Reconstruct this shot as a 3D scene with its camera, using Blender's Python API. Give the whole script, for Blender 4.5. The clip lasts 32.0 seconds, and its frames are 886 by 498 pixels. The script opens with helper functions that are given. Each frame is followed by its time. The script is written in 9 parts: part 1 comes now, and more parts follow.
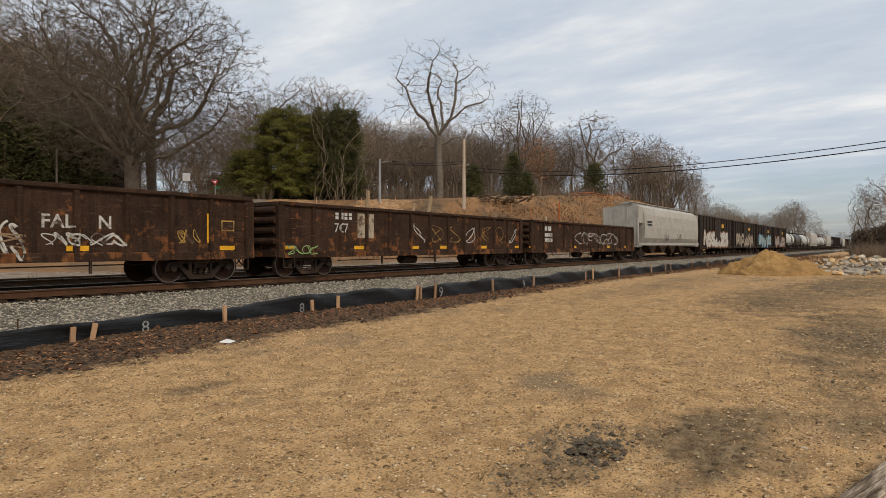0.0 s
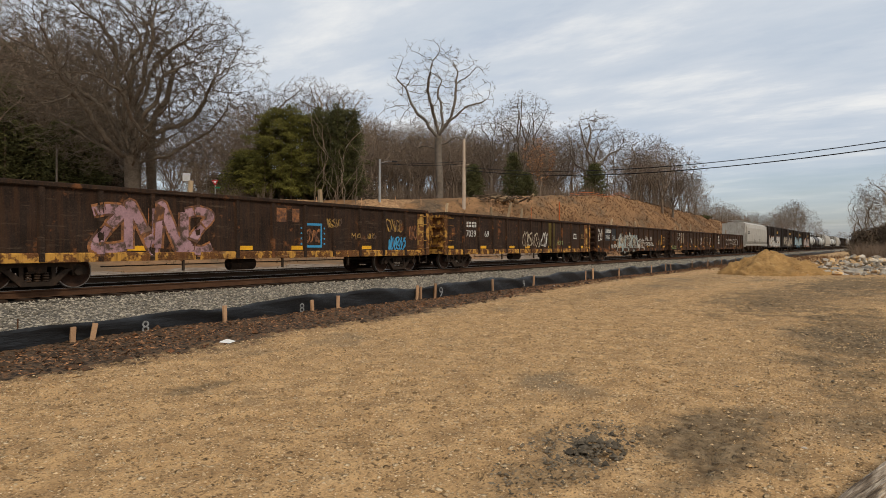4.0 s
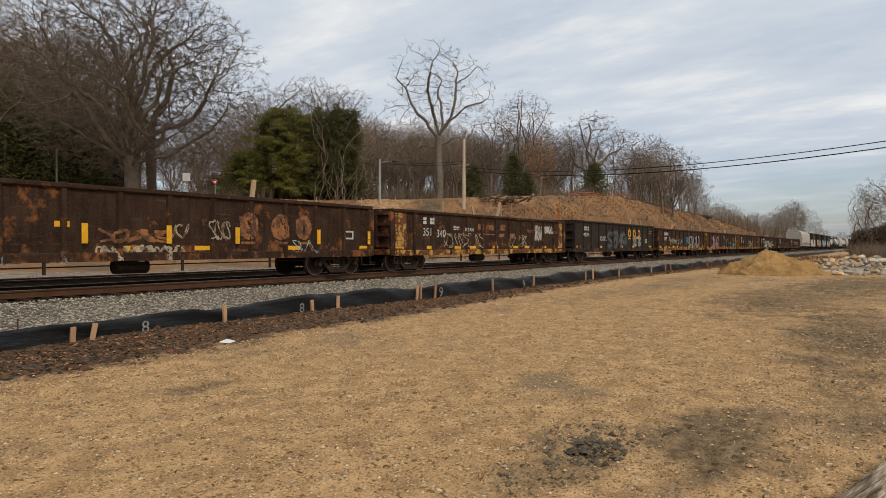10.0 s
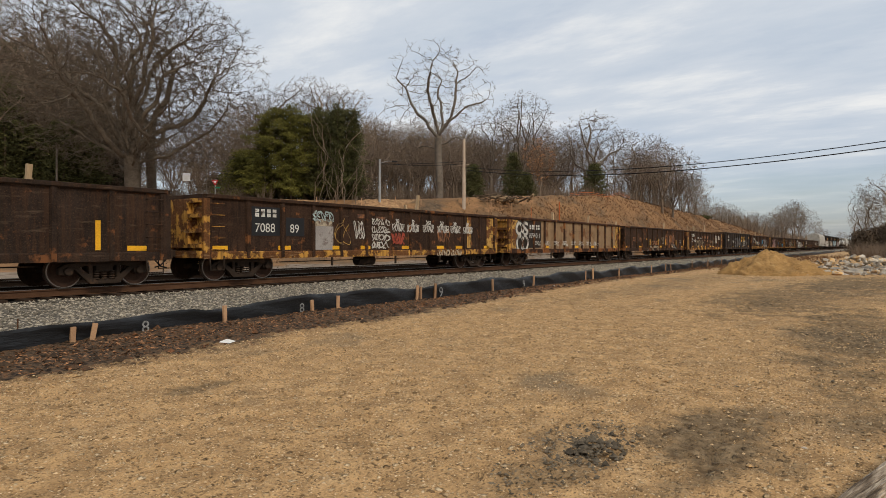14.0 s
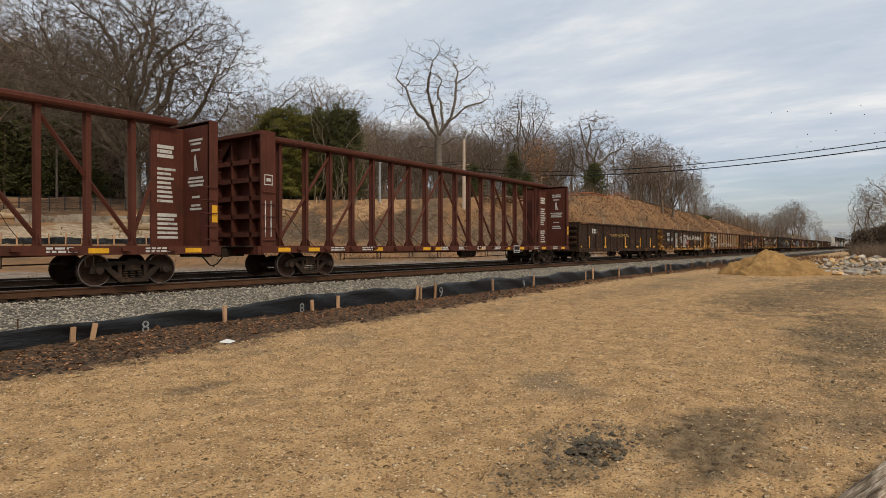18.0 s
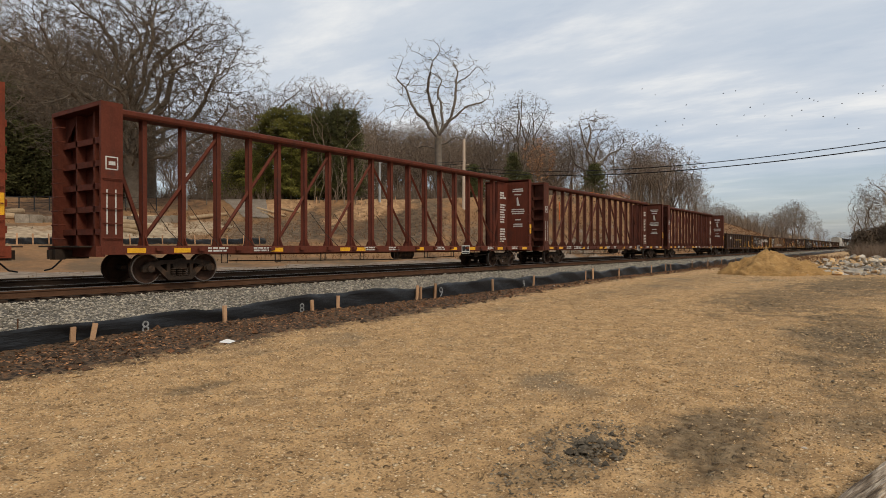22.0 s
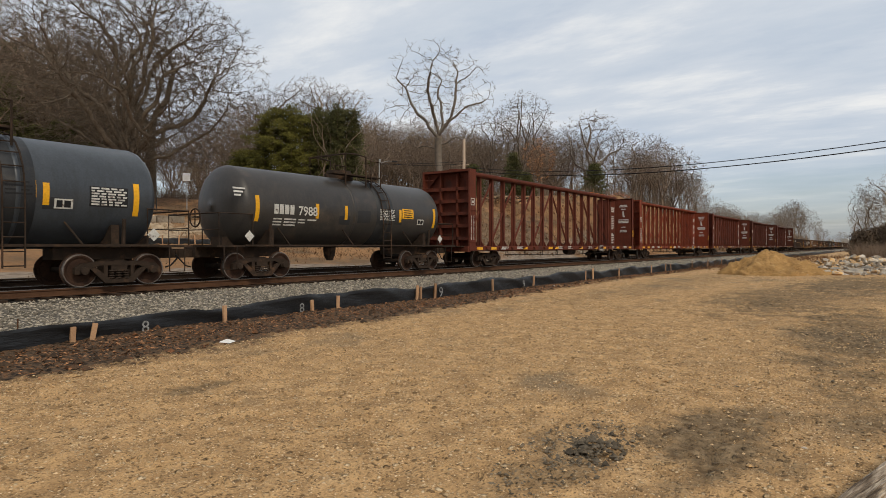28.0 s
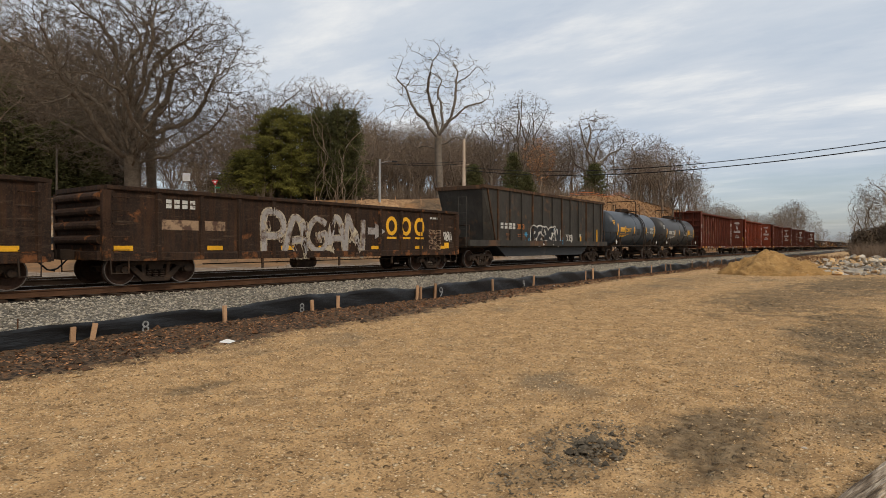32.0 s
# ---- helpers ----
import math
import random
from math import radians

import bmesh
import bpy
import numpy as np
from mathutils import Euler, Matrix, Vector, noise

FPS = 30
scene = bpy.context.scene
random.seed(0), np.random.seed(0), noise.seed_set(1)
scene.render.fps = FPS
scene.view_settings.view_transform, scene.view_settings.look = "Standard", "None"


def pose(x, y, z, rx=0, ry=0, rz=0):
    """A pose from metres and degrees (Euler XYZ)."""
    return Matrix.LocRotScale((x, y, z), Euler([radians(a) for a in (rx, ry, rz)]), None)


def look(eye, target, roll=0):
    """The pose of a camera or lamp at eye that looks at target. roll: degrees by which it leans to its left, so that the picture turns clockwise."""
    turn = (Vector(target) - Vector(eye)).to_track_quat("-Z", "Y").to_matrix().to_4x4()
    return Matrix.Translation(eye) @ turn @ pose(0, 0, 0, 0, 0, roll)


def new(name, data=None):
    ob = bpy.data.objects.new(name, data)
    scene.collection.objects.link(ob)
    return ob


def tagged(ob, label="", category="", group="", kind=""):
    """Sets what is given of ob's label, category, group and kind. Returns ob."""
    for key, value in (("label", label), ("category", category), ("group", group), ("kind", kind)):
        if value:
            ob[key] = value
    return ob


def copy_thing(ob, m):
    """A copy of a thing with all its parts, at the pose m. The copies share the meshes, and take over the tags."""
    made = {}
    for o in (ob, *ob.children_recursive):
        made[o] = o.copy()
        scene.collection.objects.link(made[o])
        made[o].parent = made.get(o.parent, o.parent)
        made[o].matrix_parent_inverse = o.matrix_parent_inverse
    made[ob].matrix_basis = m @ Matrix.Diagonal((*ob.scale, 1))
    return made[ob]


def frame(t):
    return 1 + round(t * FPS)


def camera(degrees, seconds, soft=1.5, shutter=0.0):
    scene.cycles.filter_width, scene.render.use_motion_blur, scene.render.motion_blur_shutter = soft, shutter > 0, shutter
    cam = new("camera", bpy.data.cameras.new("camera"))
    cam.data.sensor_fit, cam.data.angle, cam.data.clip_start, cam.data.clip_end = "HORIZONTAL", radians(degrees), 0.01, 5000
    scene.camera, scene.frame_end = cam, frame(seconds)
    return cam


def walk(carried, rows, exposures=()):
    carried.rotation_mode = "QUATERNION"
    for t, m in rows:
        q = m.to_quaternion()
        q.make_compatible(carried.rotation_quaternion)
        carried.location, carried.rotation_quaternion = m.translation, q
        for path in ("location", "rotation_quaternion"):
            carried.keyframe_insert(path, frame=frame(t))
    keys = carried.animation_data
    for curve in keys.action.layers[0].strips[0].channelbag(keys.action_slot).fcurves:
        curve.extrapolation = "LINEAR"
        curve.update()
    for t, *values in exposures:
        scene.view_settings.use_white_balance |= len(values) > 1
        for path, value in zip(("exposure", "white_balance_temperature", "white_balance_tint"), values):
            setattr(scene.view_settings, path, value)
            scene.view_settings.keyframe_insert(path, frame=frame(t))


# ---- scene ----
# Plan: x runs along the track in the direction of travel, y away from the camera across it,
# z up from the dirt lot. The camera stands on a tripod at the lot's edge.
EYE = (0.0, 0.0, 1.7)
HEADING = radians(35.9)
cam = camera(71.45, 32.0, 0.65)
aim = look(EYE, (EYE[0] + math.cos(HEADING), EYE[1] + math.sin(HEADING), EYE[2] - 0.00505))
walk(cam, [(0.0, aim), (32.0, aim)], [(0.0, 0.0, 6720, 10), (32.0, 0.0, 6720, 10)])

# ---- light ----
world = bpy.data.worlds.new("overcast_sky")
scene.world = world
world.use_nodes = True


def build_sky(nt):
    n, l = nt.nodes, nt.links
    n.clear()
    out = n.new("ShaderNodeOutputWorld")
    bg = n.new("ShaderNodeBackground")
    sky = n.new("ShaderNodeTexSky")
    sky.sky_type = "NISHITA"
    sky.sun_disc = False
    sky.sun_elevation = radians(38)
    sky.sun_rotation = radians(200)
    sky.air_density, sky.dust_density = 1.0, 2.0
    dim = n.new("ShaderNodeMixRGB")
    dim.blend_type, dim.inputs[0].default_value = "MULTIPLY", 1.0
    dim.inputs[2].default_value = (0.12, 0.122, 0.13, 1)
    l.new(sky.outputs[0], dim.inputs[1])
    co = n.new("ShaderNodeTexCoord")
    sep = n.new("ShaderNodeSeparateXYZ")
    l.new(co.outputs["Generated"], sep.inputs[0])
    up = n.new("ShaderNodeMath")
    up.operation, up.inputs[1].default_value = "MAXIMUM", 0.0
    l.new(sep.outputs["Z"], up.inputs[0])
    lift = n.new("ShaderNodeMath")
    lift.operation, lift.inputs[1].default_value = "ADD", 0.09
    l.new(up.outputs[0], lift.inputs[0])
    flat = n.new("ShaderNodeCombineXYZ")
    for k in ("X", "Y"):
        dv = n.new("ShaderNodeMath")
        dv.operation = "DIVIDE"
        l.new(sep.outputs[k], dv.inputs[0])
        l.new(lift.outputs[0], dv.inputs[1])
        l.new(dv.outputs[0], flat.inputs[k])
    mp = n.new("ShaderNodeMapping")
    mp.inputs["Rotation"].default_value = (0, 0, radians(-34))
    mp.inputs["Scale"].default_value = (1.0, 0.5, 1)
    l.new(flat.outputs[0], mp.inputs[0])
    big = n.new("ShaderNodeTexNoise")
    big.inputs["Scale"].default_value, big.inputs["Detail"].default_value = 0.9, 7
    big.inputs["Roughness"].default_value = 0.58
    l.new(mp.outputs[0], big.inputs["Vector"])
    cover = n.new("ShaderNodeValToRGB")
    cover.color_ramp.elements[0].position, cover.color_ramp.elements[1].position = 0.16, 0.46
    l.new(big.outputs[0], cover.inputs[0])
    fine = n.new("ShaderNodeTexNoise")
    fine.inputs["Scale"].default_value, fine.inputs["Detail"].default_value = 1.9, 8
    fine.inputs["Roughness"].default_value = 0.6
    l.new(mp.outputs[0], fine.inputs["Vector"])
    tone = n.new("ShaderNodeValToRGB")
    tone.color_ramp.elements[0].position, tone.color_ramp.elements[0].color = 0.36, (0.53, 0.61, 0.72, 1)
    tone.color_ramp.elements[1].position, tone.color_ramp.elements[1].color = 0.70, (0.83, 0.855, 0.88, 1)
    mid = tone.color_ramp.elements.new(0.52)
    mid.color = (0.61, 0.675, 0.765, 1)
    l.new(fine.outputs[0], tone.inputs[0])
    # the cloud deck thins towards the horizon
    thin = n.new("ShaderNodeMapRange")
    thin.interpolation_type = "SMOOTHSTEP"
    for k, v in (("From Min", 0.02), ("From Max", 0.20), ("To Min", 0.35), ("To Max", 1.0)):
        thin.inputs[k].default_value = v
    l.new(sep.outputs["Z"], thin.inputs["Value"])
    deck = n.new("ShaderNodeMath")
    deck.operation = "MULTIPLY"
    l.new(cover.outputs[0], deck.inputs[0])
    l.new(thin.outputs[0], deck.inputs[1])
    mix = n.new("ShaderNodeMixRGB")
    l.new(deck.outputs[0], mix.inputs[0])
    l.new(dim.outputs[0], mix.inputs[1])
    l.new(tone.outputs[0], mix.inputs[2])
    l.new(mix.outputs[0], bg.inputs[0])
    bg.inputs[1].default_value = 1.0
    l.new(bg.outputs[0], out.inputs[0])


build_sky(world.node_tree)
sun_data = bpy.data.lights.new("sun", "SUN")
sun_data.energy, sun_data.angle, sun_data.color = 1.7, radians(14), (1.0, 0.90, 0.74)
sun = new("sun", sun_data)
sun.matrix_world = look((-20, -40, 40), (0, 0, 0))
scene.view_settings.exposure = 0.0


# ---- materials ----
def material(name, base, alt=None, rough=0.85, metal=0.0, scale=3.0, fine=30.0, bump=0.3, spread=0.5, stain=None,
             stain_at=0.62, stain_scale=1.2, stretch=(1, 1, 1), piece=0.0, island=0.0, soft=0.06, depth=0.02, gloss=None, streak=None, dust=None, sill=None, scuff=None):
    """Two-scale colour variation, optional third stain colour, and bump."""
    m = bpy.data.materials.new(name)
    m.use_nodes = True
    n, l = m.node_tree.nodes, m.node_tree.links
    b = n["Principled BSDF"]
    alt = alt or tuple(c * 0.6 for c in base)
    co = n.new("ShaderNodeTexCoord")
    mp = n.new("ShaderNodeMapping")
    mp.inputs["Scale"].default_value = stretch
    l.new(co.outputs["Object"], mp.inputs[0])
    info = n.new("ShaderNodeObjectInfo")
    off = n.new("ShaderNodeVectorMath")
    off.operation = "ADD"
    l.new(mp.outputs[0], off.inputs[0])
    mul = n.new("ShaderNodeMath")
    mul.operation, mul.inputs[1].default_value = "MULTIPLY", 37.0
    l.new(info.outputs["Random"], mul.inputs[0])
    l.new(mul.outputs[0], off.inputs[1])
    big = n.new("ShaderNodeTexNoise")
    big.inputs["Scale"].default_value, big.inputs["Detail"].default_value = scale, 6
    l.new(off.outputs[0], big.inputs["Vector"])
    sm = n.new("ShaderNodeTexNoise")
    sm.inputs["Scale"].default_value, sm.inputs["Detail"].default_value = fine, 5
    l.new(off.outputs[0], sm.inputs["Vector"])
    mixf = n.new("ShaderNodeMixRGB")
    mixf.inputs[0].default_value = 0.45
    l.new(big.outputs[0], mixf.inputs[1])
    l.new(sm.outputs[0], mixf.inputs[2])
    ramp = n.new("ShaderNodeValToRGB")
    r = ramp.color_ramp
    r.elements[0].position, r.elements[1].position = 0.5 - spread * 0.35, 0.5 + spread * 0.35
    r.elements[0].color, r.elements[1].color = (*alt, 1), (*base, 1)
    l.new(mixf.outputs[0], ramp.inputs[0])
    col = ramp.outputs[0]
    if stain:
        st = n.new("ShaderNodeTexNoise")
        st.inputs["Scale"].default_value, st.inputs["Detail"].default_value = stain_scale, 9
        st.inputs["Roughness"].default_value = 0.65
        l.new(off.outputs[0], st.inputs["Vector"])
        sr = n.new("ShaderNodeValToRGB")
        sr.color_ramp.elements[0].position, sr.color_ramp.elements[1].position = stain_at - soft, stain_at + soft
        height = st.outputs[0]
        if sill:
            # corrosion climbs from the sill: (height where it ends, how much more of it)
            zs = n.new("ShaderNodeSeparateXYZ")
            l.new(co.outputs["Object"], zs.inputs[0])
            zr = n.new("ShaderNodeMapRange")
            for k, v in (("From Min", 0.6), ("From Max", sill[0]), ("To Min", sill[1]), ("To Max", 0.0)):
                zr.inputs[k].default_value = v
            l.new(zs.outputs["Z"], zr.inputs["Value"])
            za = n.new("ShaderNodeMath")
            l.new(height, za.inputs[0])
            l.new(zr.outputs[0], za.inputs[1])
            height = za.outputs[0]
        l.new(height, sr.inputs[0])
        mx = n.new("ShaderNodeMixRGB")
        mx.inputs[2].default_value = (*stain, 1)
        l.new(sr.outputs[0], mx.inputs[0])
        l.new(col, mx.inputs[1])
        col = mx.outputs[0]
    if piece or island:
        hs = n.new("ShaderNodeHueSaturation")
        rm = n.new("ShaderNodeMapRange")
        rm.inputs["To Min"].default_value, rm.inputs["To Max"].default_value = 1 - (piece or island), 1 + (piece or island)
        if piece:
            l.new(info.outputs["Random"], rm.inputs["Value"])
        else:
            geo = n.new("ShaderNodeNewGeometry")
            l.new(geo.outputs["Random Per Island"], rm.inputs["Value"])
        l.new(rm.outputs[0], hs.inputs["Value"])
        l.new(col, hs.inputs["Color"])
        col = hs.outputs[0]
    if streak:
        # run-off: noise drawn out along the vertical
        sm2 = n.new("ShaderNodeMapping")
        sm2.inputs["Scale"].default_value = (5.0, 5.0, 0.35)
        l.new(off.outputs[0], sm2.inputs[0])
        sn = n.new("ShaderNodeTexNoise")
        sn.inputs["Scale"].default_value, sn.inputs["Detail"].default_value, sn.inputs["Roughness"].default_value = 1.3, 8, 0.7
        l.new(sm2.outputs[0], sn.inputs["Vector"])
        rr = n.new("ShaderNodeValToRGB")
        rr.color_ramp.elements[0].position, rr.color_ramp.elements[1].position = 0.46, 0.70
        rr.color_ramp.elements[1].color = (streak[3],) * 3 + (1,)
        l.new(sn.outputs[0], rr.inputs[0])
        ms = n.new("ShaderNodeMixRGB")
        ms.inputs[2].default_value = (*streak[:3], 1)
        l.new(rr.outputs[0], ms.inputs[0])
        l.new(col, ms.inputs[1])
        col = ms.outputs[0]
    if dust:
        dn = n.new("ShaderNodeTexNoise")
        dn.inputs["Scale"].default_value, dn.inputs["Detail"].default_value, dn.inputs["Roughness"].default_value = 55.0, 6, 0.75
        l.new(off.outputs[0], dn.inputs["Vector"])
        dr = n.new("ShaderNodeValToRGB")
        dr.color_ramp.elements[0].position, dr.color_ramp.elements[1].position = 0.56, 0.68
        dr.color_ramp.elements[1].color = (dust[3],) * 3 + (1,)
        l.new(dn.outputs[0], dr.inputs[0])
        md = n.new("ShaderNodeMixRGB")
        md.inputs[2].default_value = (*dust[:3], 1)
        l.new(dr.outputs[0], md.inputs[0])
        l.new(col, md.inputs[1])
        col = md.outputs[0]
    if scuff:
        # long scrapes drawn out along the car
        cm = n.new("ShaderNodeMapping")
        cm.inputs["Scale"].default_value = (0.8, 0.8, 7.0)
        l.new(off.outputs[0], cm.inputs[0])
        cn = n.new("ShaderNodeTexNoise")
        cn.inputs["Scale"].default_value, cn.inputs["Detail"].default_value, cn.inputs["Roughness"].default_value = 1.6, 9, 0.72
        l.new(cm.outputs[0], cn.inputs["Vector"])
        cr = n.new("ShaderNodeValToRGB")
        cr.color_ramp.elements[0].position, cr.color_ramp.elements[1].position = 0.58, 0.68
        cr.color_ramp.elements[1].color = (scuff[3],) * 3 + (1,)
        l.new(cn.outputs[0], cr.inputs[0])
        mc = n.new("ShaderNodeMixRGB")
        mc.inputs[2].default_value = (*scuff[:3], 1)
        l.new(cr.outputs[0], mc.inputs[0])
        l.new(col, mc.inputs[1])
        col = mc.outputs[0]
    l.new(col, b.inputs["Base Color"])
    b.inputs["Roughness"].default_value = rough
    # dirt, rust and bark scatter rather than shine
    b.inputs["Specular IOR Level"].default_value = gloss if gloss is not None else 0.12 if rough >= 0.75 and not metal else 0.35
    b.inputs["Metallic"].default_value = metal
    if bump:
        bp = n.new("ShaderNodeBump")
        bp.inputs["Strength"].default_value, bp.inputs["Distance"].default_value = bump, depth
        l.new(mixf.outputs[0], bp.inputs["Height"])
        l.new(bp.outputs[0], b.inputs["Normal"])
    return m


def paint(name, rgb, wear=(0.07, 0.04, 0.025), at=0.60, scale=2.5, rough=0.6, alt=0.7, streak=None, dust=None, sill=None, scuff=None, soft=0.06, spread=0.35):
    """Worn paint: colour with patches of rust showing through."""
    return material(name, rgb, tuple(c * alt for c in rgb), rough=rough, scale=1.5, fine=22, bump=0.25, stain=wear, spread=spread,
                    stain_at=at, stain_scale=scale, depth=0.008, streak=streak, dust=dust, sill=sill, scuff=scuff, soft=soft)


RUST = (0.085, 0.042, 0.024)
M_DIRT = material("dirt", (0.62, 0.378, 0.174), (0.35, 0.208, 0.095), rough=0.95, scale=3.0, fine=45, bump=1.0, spread=0.26,
                  stain=(0.27, 0.185, 0.105), stain_at=0.60, stain_scale=0.45, depth=0.06)
M_BALLAST = material("ballast_stone", (0.42, 0.362, 0.282), (0.165, 0.140, 0.105), rough=0.95, scale=6, fine=25, bump=1.0,
                     island=0.6, depth=0.05)
M_BED = material("track_bed", (0.20, 0.178, 0.148), (0.06, 0.053, 0.045), rough=0.95, scale=5, fine=30, bump=1.0, depth=0.05)
# oil stain, with the train's shade on the bed painted into the colour
M_OILSHADEBED = material("oily_shaded_bed", (0.050, 0.042, 0.034), (0.018, 0.015, 0.013), rough=0.95, scale=5, fine=30, bump=1.0, depth=0.05)
M_RAIL = material("rusty_rail", (0.12, 0.06, 0.032), (0.07, 0.035, 0.02), rough=0.8, scale=3, fine=40, bump=0.2)
# rails behind the nearest one: oil, plus shade painted in as darker brown
M_OILSHADERAIL = material("oily_shaded_rail", (0.045, 0.028, 0.019), (0.022, 0.015, 0.011), rough=0.75, scale=3, fine=40, bump=0.2)
M_RAILTOP = material("rail_head", (0.42, 0.40, 0.38), (0.25, 0.23, 0.21), rough=0.35, metal=0.9, scale=4, fine=40, bump=0.05)
M_TIE = material("tie_wood", (0.058, 0.036, 0.023), (0.028, 0.019, 0.014), rough=0.9, scale=4, fine=30, bump=0.5, piece=0.25)
M_HILL = material("bank_soil", (0.33, 0.180, 0.085), (0.17, 0.092, 0.045), rough=0.95, scale=0.16, fine=3.0, bump=0.8,
                  stain=(0.15, 0.096, 0.055), stain_at=0.55, stain_scale=0.22, depth=0.2)
M_BARK = material("bark", (0.205, 0.155, 0.110), (0.10, 0.073, 0.052), rough=0.95, scale=2, fine=12, bump=0.5, piece=0.25)
M_GREYBARK = material("grey_bark", (0.205, 0.172, 0.138), (0.10, 0.082, 0.066), rough=0.95, scale=2, fine=12, bump=0.5, piece=0.2)
M_OAKBARK = material("oak_bark", (0.190, 0.150, 0.112), (0.085, 0.066, 0.049), rough=0.95, scale=2, fine=12, bump=0.5)
M_WOODBARK = material("crest_bark", (0.22, 0.175, 0.135), (0.12, 0.092, 0.070), rough=0.95, scale=2, fine=12, bump=0.3, piece=0.2)
M_TWIG = material("woods_bark", (0.25, 0.188, 0.138), (0.14, 0.102, 0.074), rough=0.95, scale=1, fine=6, bump=0.2, piece=0.3)
M_CEDAR = material("cedar_leaf", (0.17, 0.150, 0.032), (0.05, 0.052, 0.013), rough=0.9, scale=0.6, fine=5, bump=0.2, island=0.45)
M_PINE = material("pine_needles", (0.085, 0.076, 0.038), (0.042, 0.039, 0.020), rough=0.8, scale=0.6, fine=5, bump=0.2, island=0.4)
M_DARKGREEN = material("ivy_leaf", (0.105, 0.098, 0.036), (0.045, 0.046, 0.018), rough=0.9, scale=0.6, fine=5, bump=0.2, island=0.45)
M_FABRIC = material("silt_fabric", (0.020, 0.021, 0.023), (0.010, 0.010, 0.011), rough=0.42, scale=3, fine=12, bump=0.9, stretch=(0.6, 1, 7))
M_STAKE = material("stake_wood", (0.50, 0.30, 0.17), (0.33, 0.18, 0.10), rough=0.85, scale=4, fine=40, bump=0.3, piece=0.3)
M_WOOD = material("split_wood", (0.46, 0.33, 0.20), (0.28, 0.19, 0.11), rough=0.85, scale=3, fine=25, bump=0.3, piece=0.3,
                  stretch=(1, 1, 0.25))
M_BLACKIRON = material("truck_iron", (0.052, 0.034, 0.024), (0.024, 0.018, 0.014), rough=0.9, scale=4, fine=30, bump=0.3,
                       stain=(0.10, 0.055, 0.032), stain_at=0.62, stain_scale=2)
M_WHEEL = material("wheel_steel", (0.070, 0.037, 0.024), (0.032, 0.020, 0.015), rough=0.9, scale=4, fine=30, bump=0.2)
M_TREAD = material("wheel_rim", (0.30, 0.26, 0.23), (0.14, 0.11, 0.09), rough=0.4, metal=0.8, scale=4, fine=30, bump=0.1)
M_YELLOW = paint("reflector_yellow", (0.85, 0.42, 0.015), at=0.72, rough=0.5)
M_WHITE = paint("stencil_white", (0.62, 0.60, 0.55), at=0.61, scale=6)
M_FADEDWHITE = paint("faded_white_spray", (0.30, 0.30, 0.29), (0.03, 0.03, 0.03), at=0.56, scale=5)
M_SPRAYW = paint("spray_white", (0.60, 0.56, 0.50), at=0.58, scale=4)
M_SPRAYB = paint("spray_blue", (0.05, 0.30, 0.52), at=0.66, scale=4)
M_SPRAYC = paint("spray_pale_cyan", (0.38, 0.48, 0.47), at=0.55, scale=4)
M_SPRAYP = paint("spray_pink", (0.42, 0.24, 0.26), at=0.54, scale=4)
M_SPRAYO = paint("spray_orange", (0.55, 0.19, 0.04), at=0.6, scale=4)
M_SPRAYK = paint("spray_black", (0.012, 0.012, 0.013), at=0.72, scale=4)
M_GREENTAG = paint("spray_green", (0.30, 0.42, 0.16), at=0.64, scale=4)
M_OCHRE = paint("faded_ochre", (0.46, 0.27, 0.06), at=0.50, scale=2.2)

# ---- mesh tools ----


